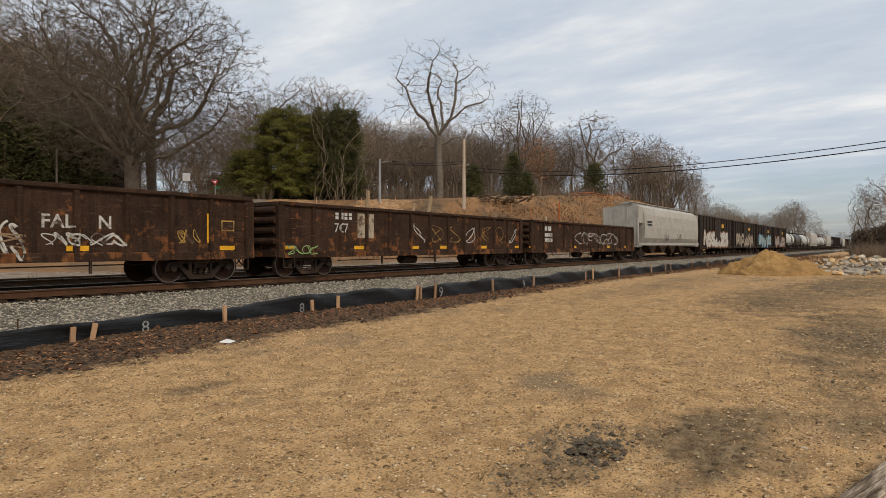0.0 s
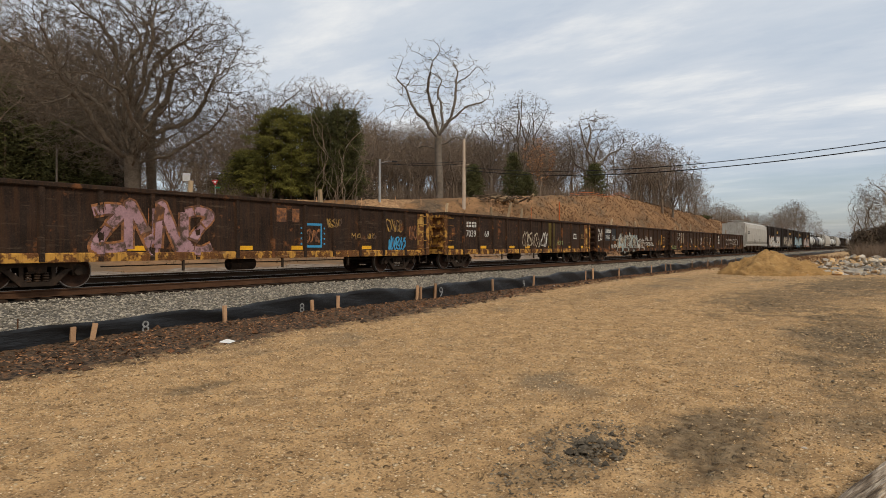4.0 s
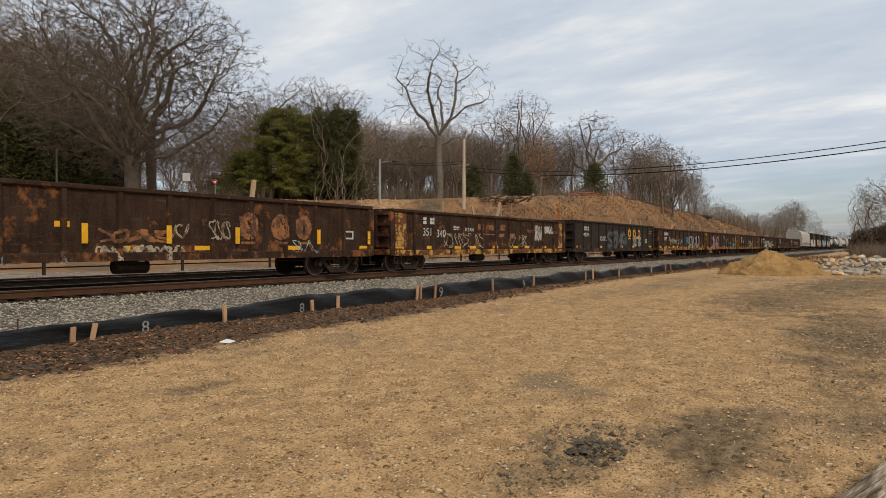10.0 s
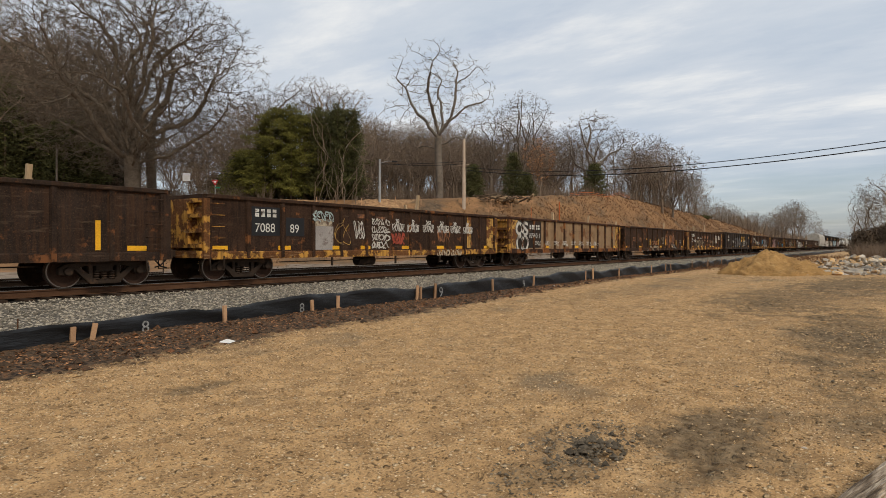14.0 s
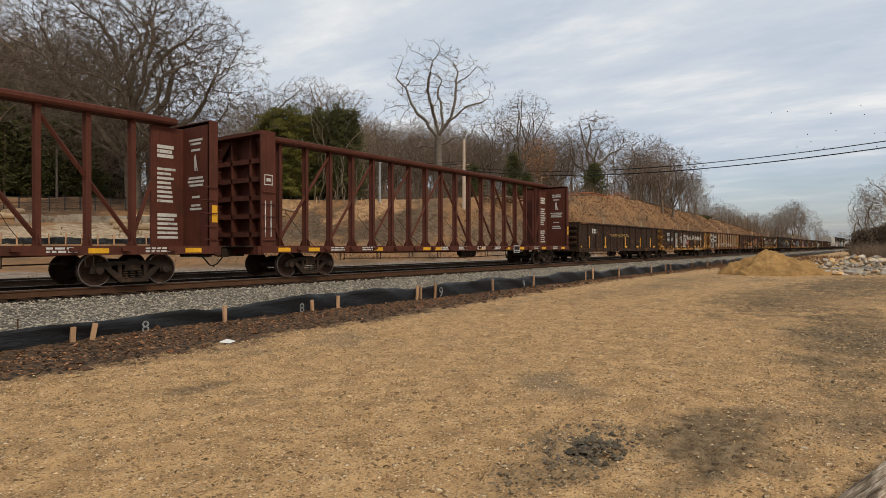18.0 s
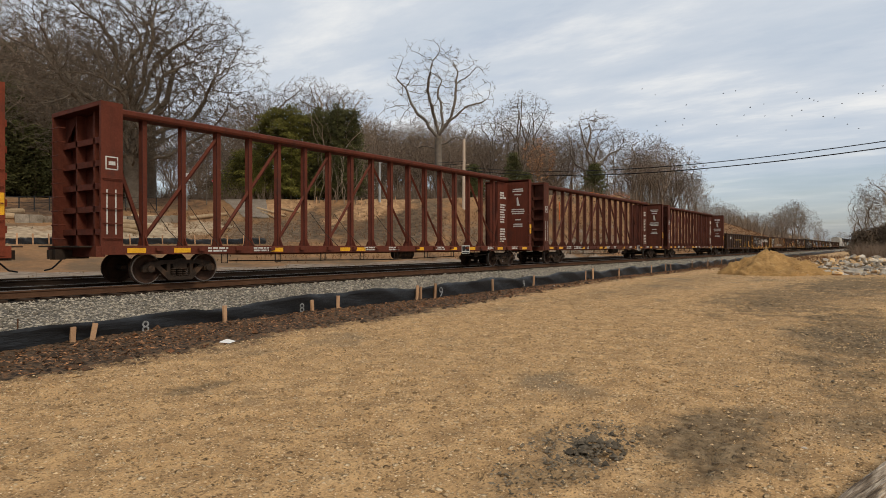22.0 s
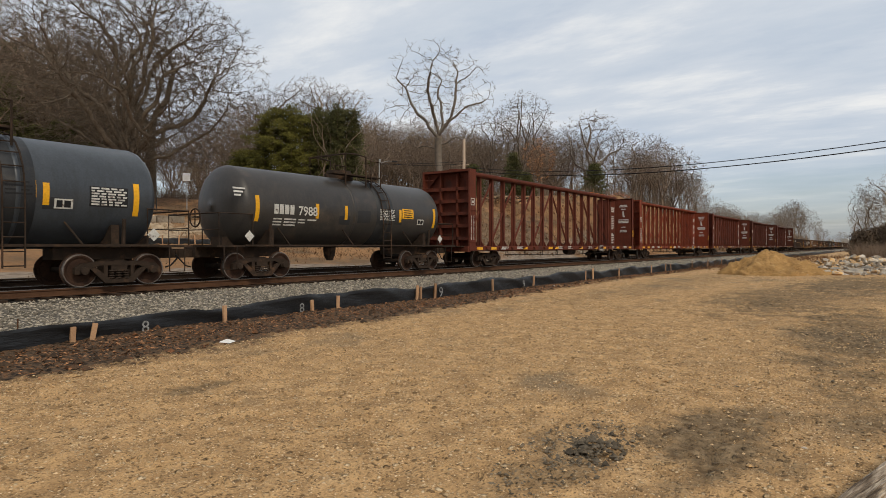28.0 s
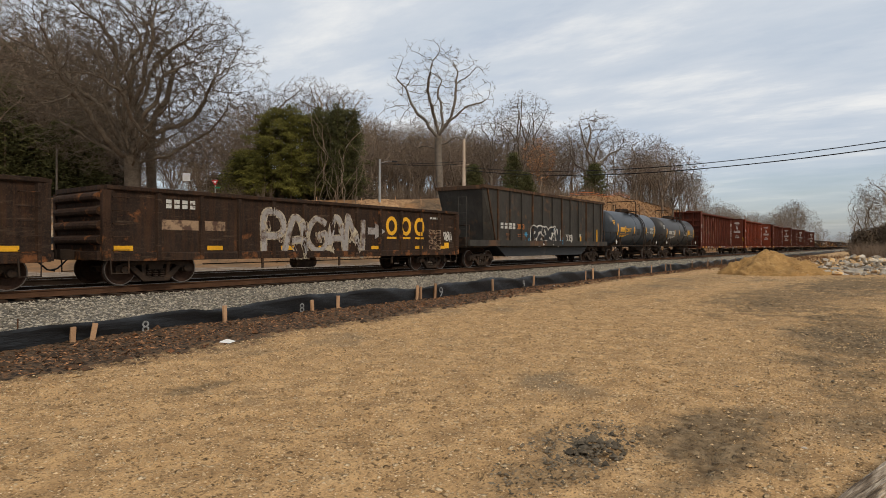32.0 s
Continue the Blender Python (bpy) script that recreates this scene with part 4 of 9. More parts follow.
    for s, b in ((1, -1), (-1, -1), (1, 1), (-1, 1)):
        lad = Shape().tube([(s * (half - 0.10), b * 1.40, low + 0.1), (s * (half - 0.12), b * 1.42, 0.34), (s * (half - 0.56), b * 1.42, 0.34), (s * (half - 0.58), b * 1.40, low + 0.1)], 0.022, 6)
        lad = part("stirrup_step", lad, M_BLACKIRON, car)
        for k in range(5):
            z = 0.95 + k * 0.34
            if z < top - 0.15:
                part("grab_iron", Shape().tube([(s * (half - 0.14), b * 1.34, z), (s * (half - 0.14), b * 1.46, z), (s * (half - 0.56), b * 1.46, z), (s * (half - 0.56), b * 1.34, z)], 0.012, 5), em, lad)
    add_couplers(car, half + 0.05)
    sets = add_trucks(car, half - 1.5)
    sd = Shape().tube([(-1.2, -0.7, 0.5), (-0.3, -0.7, 0.5)], 0.2, 12)
    part("air_reservoir", sd, M_BLACKIRON, car)
    part("brake_rod", Shape().tube([(-half + 3.0, -0.95, 0.52), (half - 3.0, -0.95, 0.56)], 0.018, 5), M_BLACKIRON, car)
    for x in (-half * 0.38, half * 0.05, half * 0.42):
        part("step_hanger", Shape().box(x - 0.03, x + 0.03, -1.36, -1.30, 0.36, low + 0.01), M_BLACKIRON, car)
    if refl:
        reflectors(car, [-half + 0.8 + (2 * half - 1.6) * (k + 0.15 * ((k * 7) % 3 - 1)) / (refl - 1) for k in range(refl)], -yw - 0.001, low + 0.27)
    rng = random.Random(seed)
    for x, h, lean in stakes:
        side = rng.choice((-1.0, -1.0, 0.9))
        m = pose(x * half, side, top - 0.9, rng.uniform(-3, 3), lean, 0)
        part("wooden_stake", Shape().box(-0.06, 0.06, -0.05, 0.05, 0, 0.9 + h, m).box(-0.075, 0.075, -0.052, -0.05, 0.86, 0.98, m), M_WOOD, car, "pale split wooden stake")
    place_car(car, front, rear, sets)
    return car, half


def frame_of(x0, x1, y0, y1, z0, z1, w):
    """A thin rectangular outline on a car side."""
    return Shape().box(x0, x1, y0, y1, z0, z0 + w).box(x0, x1, y0, y1, z1 - w, z1).box(x0, x0 + w, y0, y1, z0 + w, z1 - w).box(x1 - w, x1, y0, y1, z0 + w, z1 - w)


def centerbeam(front, rear, red, label, seed=1):
    half = SPEED * (rear - front) / 2
    car = tagged(thing("centerbeam_flatcar"), label, "freight car", group="freight train cars")
    part("deck", Shape().box(-half + 0.1, half - 0.1, -1.38, 1.38, 0.98, 1.05), red, car)
    for s in (-1, 1):
        y = s * 1.38
        part("side_sill", Shape().box(-half, half, min(y, y + s * 0.04), max(y, y + s * 0.04), 0.83, 1.06), red, car)
        wz = Shape().box(-0.09, 0.09, -0.05, 0.05, -0.06, 0.03).lathe([(-0.07, 0.05), (0.07, 0.05)], "x", (0, 0, -0.02), 8).mesh("winch", red)
        for k in range(17):
            o = part("winch", wz, red, car)
            o.location = (-half + 1.5 + (2 * half - 3.0) * k / 16, s * 1.47, 0.98)
    part("centre_sill", Shape().prism([(-half + 0.4, 0.98), (half - 0.4, 0.98), (half - 3.4, 0.80), (half - 5.5, 0.76), (-half + 5.5, 0.76), (-half + 3.4, 0.80)], "y", -0.3, 0.3), red, car)
    bays, x0 = 18, -half + 0.62
    dx = (2 * half - 1.24) / bays
    wide = Shape().prism([(-0.065, -0.11), (0.065, -0.11), (0.03, 0.0), (0.065, 0.11), (-0.065, 0.11), (-0.03, 0.0)], "z", 1.05, 4.66).mesh("centre_post", red)
    for k in range(1, bays):
        o = part("centre_post", wide, red, car)
        o.location[0] = x0 + dx * k
        for s in (-1, 1):
            part("post_gusset", Shape().prism([(s * 0.11, 1.05), (s * 0.30, 1.05), (s * 0.11, 1.38)], "x", x0 + dx * k - 0.012, x0 + dx * k + 0.012), red, o).location[0] = -o.location[0]
    part("top_chord", Shape().prism([(-0.26, 4.66), (0.26, 4.66), (0.30, 4.72), (0.30, 4.82), (0.22, 4.86), (-0.22, 4.86), (-0.30, 4.82), (-0.30, 4.72)], "x", -half + 0.6, half - 0.6), red, car)
    for k in range(1, bays - 2, 2):
        up = k + 1 < bays / 2
        a, b = (k, k + 2) if up else (k + 2, k)
        part("diagonal", Shape().tube([(x0 + dx * a, 0, 1.25), (x0 + dx * b, 0, 4.5)], 0.066, 4), red, car)
    for a, b in ((0.6, 1), (bays - 0.6, bays - 1)):
        part("diagonal", Shape().tube([(x0 + dx * (0.1 if a < 5 else bays - 0.1), 0, 4.4), (x0 + dx * b, 0, 1.3)], 0.066, 4), red, car)
    for s in (-1, 1):
        xi, xo = (half - 0.28 if s > 0 else -half + 0.55), s * half
        e = part("bulkhead", Shape().box(min(xi, xi + s * 0.06), max(xi, xi + s * 0.06), -1.38, 1.38, 1.05, 4.70), red, car)
        part("bulkhead_top", Shape().box(min(xi, xo), max(xi, xo), -1.41, 1.41, 4.62, 4.73), red, e)
        for y in (-1.41, 1.33):
            part("bulkhead_side", Shape().box(min(xi, xo), max(xi, xo), y, y + 0.08, 0.95, 4.62), red, e)
        for y in (-0.5, 0.5):
            part("bulkhead_post", Shape().box(min(xi + s * 0.06, xi + s * 0.30), max(xi + s * 0.06, xi + s * 0.30), y - 0.04, y + 0.04, 1.05, 4.62), red, e)
        for y in (-1.33, 1.33):
            w = -1 if y > 0 else 1
            part("corner_gusset", Shape().prism([(y, 4.62), (y + w * 0.75, 4.62), (y, 3.9)], "x", xi + s * 0.2 - 0.012, xi + s * 0.2 + 0.012), red, e)
        if s < 0:
            part("side_decal", frame_of(min(xi, xo) + 0.11, min(xi, xo) + 0.43, -1.414, -1.411, 3.0, 3.34, 0.03).box(min(xi, xo) + 0.19, min(xi, xo) + 0.36, -1.414, -1.411, 3.12, 3.22).box(min(xi, xo) + 0.13, min(xi, xo) + 0.165, -1.414, -1.411, 1.35, 2.5).box(min(xi, xo) + 0.35, min(xi, xo) + 0.385, -1.414, -1.411, 1.35, 2.5), M_WHITE, e, "white stencil block and bars")
        else:
            part("reflector", Shape().box(half - 0.2, half - 0.02, -1.418, -1.411, 1.75, 2.25), M_YELLOW, e, "yellow reflective strip")
        for z in (1.35, 1.95, 2.55, 3.15, 3.75):
            part("bulkhead_rail", Shape().box(min(xi + s * 0.06, xi + s * 0.3), max(xi + s * 0.06, xi + s * 0.34), -1.33, 1.33, z, z + 0.16), red, e)
        for k in range(9):
            z = 1.25 + 0.38 * k
            part("ladder_rung", Shape().tube([(xo + s * 0.03, 1.35, z), (xo + s * 0.06, 1.3, z), (xo + s * 0.06, 0.85, z), (xo - s * 0.1, 0.82, z)], 0.016, 5), red, e)
            if k < 5:
                part("ladder_rung", Shape().tube([(s * (half - 0.04), -1.40, z), (s * (half - 0.06), -1.46, z), (s * (half - 0.50), -1.46, z), (s * (half - 0.52), -1.40, z)], 0.016, 5), red, e)
        part("end_sill", Shape().box(min(xo - s * 0.1, xo + s * 0.12), max(xo - s * 0.1, xo + s * 0.12), -1.40, 1.40, 0.78, 1.05), red, car)
        part("crossover_step", Shape().box(min(xo + s * 0.12, xo + s * 0.42), max(xo + s * 0.12, xo + s * 0.42), -1.2, 1.2, 1.02, 1.06), M_BLACKIRON, car)
    # cables hanging on the posts
    rng = random.Random(seed)
    for k in range(1, bays):
        if rng.random() < 0.55:
            x = x0 + dx * k
            part("tie_down_cable", Shape().tube([(x + 0.1, -0.2, 2.3), (x + 0.32, -0.8, 1.5), (x + 0.45, -1.3, 1.07)], 0.012, 4), M_BLACKIRON, car)
    add_couplers(car, half + 0.05)
    sets = add_trucks(car, half - 2.35)
    for k in range(9):
        x = -half + 3.6 + (2 * half - 7.2) * k / 8
        part("step_bracket", Shape().tube([(x - 0.10, -1.36, 0.83), (x - 0.10, -1.36, 0.55), (x + 0.10, -1.36, 0.55), (x + 0.10, -1.36, 0.83)], 0.02, 5), M_BLACKIRON, car)
    part("air_reservoir", Shape().lathe([(-0.6, 0.05), (-0.55, 0.2), (0.55, 0.2), (0.6, 0.05)], "x", (half * 0.1, -0.75, 0.72), 14), M_BLACKIRON, car)
    part("brake_rod", Shape().tube([(-half + 4, -1.0, 0.60), (0, -1.0, 0.50), (half - 4, -1.0, 0.62)], 0.02, 5), M_BLACKIRON, car)
    reflectors(car, [-half + 0.9, -half + 2.2, -half + 5.5, -half + 8.6, -2.1, 1.5, 4.0, half - 6.0, half - 3.4, half - 0.8], -1.42, 0.87, 0.5, 0.13)
    y = -1.424
    for k, x in enumerate((-half + 3.0, -half + 4.6, -half + 9.6, -0.5, 2.6, half - 4.6, half - 2.2)):
        lines(car, x, 1.02, 0.7, 2, y, M_WHITE, 0.05, 0.08, seed + k)
    board = part("placard", Shape().box(half - 6.9, half - 6.25, -1.432, -1.421, 0.70, 1.08), M_WHITE, car, "white-edged data plate")
    part("plate_face", Shape().box(half - 6.86, half - 6.6, -1.436, -1.4325, 0.82, 1.04), M_SPRAYK, board)
    part("plate_face", Shape().box(half - 6.55, half - 6.29, -1.436, -1.4325, 0.82, 1.04), M_SPRAYK, board)
    part("plate_face", Shape().box(half - 6.86, half - 6.29, -1.436, -1.4325, 0.73, 0.78), M_SPRAYK, board)
    # data on the inner face of the leading bulkhead, turned to the rear, and on its side plate
    f = Shape()
    rr = random.Random(seed + 50)
    xi = half - 0.284
    part("centre_panel", Shape().box(xi - 1.0, xi + 0.002, -0.05, 0.05, 1.05, 4.6), red, car, "solid steel panel behind the bulkhead")
    for z, n, w in ((4.25, 2, 0.7), (3.95, 1, 0.5), (3.12, 3, 0.85), (2.55, 1, 0.4), (2.3, 2, 0.6)):
        for k in range(n):
            q = w * rr.uniform(0.75, 1.0) / 2
            f.box(xi - 0.004, xi, -0.72 - q, -0.72 + q, z - 0.11 * k - 0.065, z - 0.11 * k)
    f.prism([(-0.66, 3.3), (-0.86, 3.3), (-0.80, 3.42), (-0.72, 3.80), (-0.64, 3.72)], "x", xi - 0.006, xi - 0.0045)
    for k in range(21):
        if k not in (3, 4, 13, 14):
            z = 4.05 - 0.135 * k
            f.box(xi - 0.82, xi - 0.82 + rr.uniform(0.42, 0.66), -0.054, -0.05, z - (0.10 if k in (0, 1, 2, 15) else 0.075), z)
    part("stencil_block", f, M_WHITE, car, "white stencilled data panel")["kind"] = "stuff"
    place_car(car, front, rear, sets)
    return car, half


def dome_profile(h, r, n=7):
    """Half profile of a tank with dished ends, along x from -h to h."""
    left = [(-h + 0.55 * (1 - math.cos(math.pi / 2 * k / n)), r * math.sin(math.pi / 2 * k / n) if k else 0.02) for k in range(n + 1)]
    return left + [(-a, b) for a, b in reversed(left)]


def tank(front, rear, shell, label, r=1.36, zc=2.36, walkway=True, seed=1):
    half = SPEED * (rear - front) / 2
    car = tagged(thing("tank_car"), label, "freight car", group="freight train cars")
    h = half - 0.74
    body = part("tank_shell", Shape().lathe(dome_profile(h, r), "x", (0, 0, zc), 48), shell, car, "dark painted riveted tank" if seed else "", smooth=True)
    for x in (-h * 0.05, h * 0.30):
        part("jacket_band", Shape().lathe([(x - 0.06, r - 0.01), (x - 0.05, r + 0.014), (x + 0.05, r + 0.014), (x + 0.06, r - 0.01)], "x", (0, 0, zc), 48, False), shell, body, smooth=True)
    part("valve_wrap", Shape().lathe([(0.95, r - 0.01), (0.96, r + 0.01), (1.9, r + 0.01), (1.91, r - 0.01)], "x", (0, 0, zc), 48, False), P_WRAP, body, "dark spill-stained band round the shell", smooth=True)
    if seed:
        for x, w, a0, a1 in ((-1.05, 0.55, 98, 112), (-0.1, 0.7, 88, 108), (2.05, 0.45, 96, 108)):
            on_shell(car, "repaint_patch", x, w, a0, a1, r, zc, P_WRAP, "dark repainted patch", 0.004)
    for s in (-1, 1):
        part("stub_sill", Shape().box(min(s * half, s * (half - 3.2)), max(s * half, s * (half - 3.2)), -0.3, 0.3, 0.70, 1.02), M_BLACKIRON, car)
        part("saddle", Shape().prism([(-1.25, 1.02), (1.25, 1.02), (1.25, 1.6), (1.05, 1.55), (0.6, 1.15), (-0.6, 1.15), (-1.05, 1.55), (-1.25, 1.6)], "x", s * (half - 2.1) - 0.1, s * (half - 2.1) + 0.1), M_BLACKIRON, car)
        part("end_platform", Shape().box(min(s * half, s * (half - 1.0)), max(s * half, s * (half - 1.0)), -1.4, 1.4, 1.02, 1.08), M_BLACKIRON, car)
        rl = Shape()
        for b in (-1, 1):
            rl.tube([(s * (half - 1.3), b * 1.36, 1.08), (s * (half - 1.3), b * 1.36, 2.05), (s * (half - 0.1), b * 1.36, 2.05), (s * (half - 0.1), b * 1.36, 1.08)], 0.025, 6)
        rl.tube([(s * (half - 0.1), -1.36, 2.05), (s * (half - 0.1), 1.36, 2.05)], 0.025, 6)
        rl.tube([(s * (half - 0.1), -1.36, 1.55), (s * (half - 0.1), 1.36, 1.55)], 0.018, 6)
        part("handrail", rl, M_BLACKIRON, car)
        pl = Shape().box(-0.125, 0.125, -0.006, 0, -0.125, 0.125, pose(s * (half - 1.15), -1.40, 1.36, 0, 45, 0))
        part("placard", pl, M_WHITE, car, "white diamond hazard placard")
        part("bracket_post", Shape().tube([(s * (half - 1.95), -1.36, 1.08), (s * (half - 1.95), -1.42, 1.75)], 0.05, 6), M_BLACKIRON, car)
        part("brake_box", Shape().box(s * (half - 1.0) - 0.2, s * (half - 1.0) + 0.2, -0.5, 0.1, 1.08, 1.35), M_BLACKIRON, car)
        part("side_step", Shape().tube([(s * (half - 0.25), -1.40, 1.02), (s * (half - 0.25), -1.40, 0.35), (s * (half - 0.7), -1.40, 0.35), (s * (half - 0.7), -1.40, 1.02)], 0.02, 5), M_BLACKIRON, car)
    part("brake_wheel", Shape().lathe([(0, 0.30), (0.03, 0.31), (0.03, 0.27), (0, 0.27), (0, 0.30)], "x", (-half + 0.35, 0.3, 1.95), 20, False)
         .tube([(-half + 0.36, 0.02, 1.95), (-half + 0.36, 0.58, 1.95)], 0.02, 5).tube([(-half + 0.36, 0.3, 1.67), (-half + 0.36, 0.3, 2.23)], 0.02, 5), M_BLACKIRON, car)
    part("running_rail", Shape().box(-half + 1.0, half - 1.0, -1.42, -1.36, 1.04, 1.10).box(-half + 1.0, half - 1.0, 1.36, 1.42, 1.04, 1.10), M_BLACKIRON, car)
    for x in (-half * 0.55, -0.4, half * 0.5):
        part("rail_strut", Shape().tube([(x, -1.39, 1.07), (x - 0.35, -1.16, 1.66)], 0.025, 5), M_BLACKIRON, car)
    zt = zc + r
    dome = part("valve_dome", Shape().lathe([(-0.15, 0.55), (0.18, 0.55), (0.20, 0.5), (0.30, 0.48)], "z", (0.2, 0, zt), 24), M_BLACKIRON, car)
    wk = Shape().box(-1.0, 1.6, -0.95, -0.58, zt + 0.06, zt + 0.11).box(-1.0, 1.6, 0.58, 0.95, zt + 0.06, zt + 0.11)
    part("walkway", wk, M_BLACKIRON, car)
    hr = Shape()
    for y in (-0.98, 0.98):
        hr.tube([(-0.4, y, zt + 0.04), (-0.4, y, zt + 0.84), (0.1, y, zt + 0.88), (0.7, y, zt + 0.84), (0.7, y, zt + 0.0)], 0.032, 6)
        hr.tube([(1.0, y, zt + 0.04), (1.0, y, zt + 0.70), (1.55, y, zt + 0.70), (1.55, y, zt + 0.0)], 0.032, 6)
    hr.tube([(-0.4, -0.98, zt + 0.84), (-0.4, 0.98, zt + 0.84)], 0.032, 6)
    for x in (-0.4, 0.7, 1.0, 1.55):
        hr.tube([(x, -0.98, zt - 0.35), (x, -0.98, zt + 0.1)], 0.03, 5)
    part("dome_handrail", hr, M_BLACKIRON, dome)
    lad = Shape()
    arc = [(1.2, -(r + 0.07) * math.sin(a), zc + (r + 0.07) * math.cos(a)) for a in [math.pi * 0.5 * k / 6 + 0.15 for k in range(6)]] + [(1.2, -1.46, 2.0), (1.2, -1.46, 0.55)]
    for e in (0.0, 0.45):
        lad.tube([(x + e, y, z) for x, y, z in arc], 0.022, 5)
    for k in range(6):
        x, y, z = arc[k]
        lad.tube([(x, y, z), (x + 0.45, y, z)], 0.016, 5)
    for k in range(5):
        z = 0.6 + 0.33 * k
        lad.tube([(1.2, -1.46, z), (1.65, -1.46, z)], 0.016, 5)
    part("ladder", lad, M_BLACKIRON, car)
    part("outlet_valve", Shape().lathe([(-0.5, 0.12), (-0.3, 0.22), (0.0, 0.25)], "z", (-0.3, 0, zc - r), 12), M_BLACKIRON, car)
    add_couplers(car, half + 0.05)
    sets = add_trucks(car, half - 1.9)
    place_car(car, front, rear, sets)
    return car, half


def on_shell(car, name, x, w, a0, a1, r, zc, mat, label="", lift=0.006, n=6):
    """A decal wrapped on the tank's side between two angles (degrees below the top)."""
    s = Shape()
    k = len(s.v)
    for i in range(n + 1):
        a = radians(a0 + (a1 - a0) * i / n)
        for rr in (r, r + lift):
            for xx in (x, x + w):
                s.v.append((xx, -rr * math.sin(a), zc + rr * math.cos(a)))
    for i in range(n):
        o = i * 4
        s.f += [(o + 2, o + 3, o + 7, o + 6), (o, o + 2, o + 6, o + 4), (o + 1, o + 5, o + 7, o + 3)]
    s.f += [(0, 1, 3, 2), (4 * n, 4 * n + 2, 4 * n + 3, 4 * n + 1)]
    return part(name, s, mat, car, label)


def wedge(xt, a0, a1, zt, xb, b0, b1, zb, thick):
    """A sheet that narrows from its upper to its lower edge."""
    f = Shape()
    f.v = [(xt, a0, zt), (xt, a1, zt), (xb, b1, zb), (xb, b0, zb)]
    f.v += [(x + thick, y, z) for x, y, z in f.v]
    f.f = [(0, 1, 2, 3), (7, 6, 5, 4), (0, 4, 5, 1), (1, 5, 6, 2), (2, 6, 7, 3), (3, 7, 4, 0)]
    return f


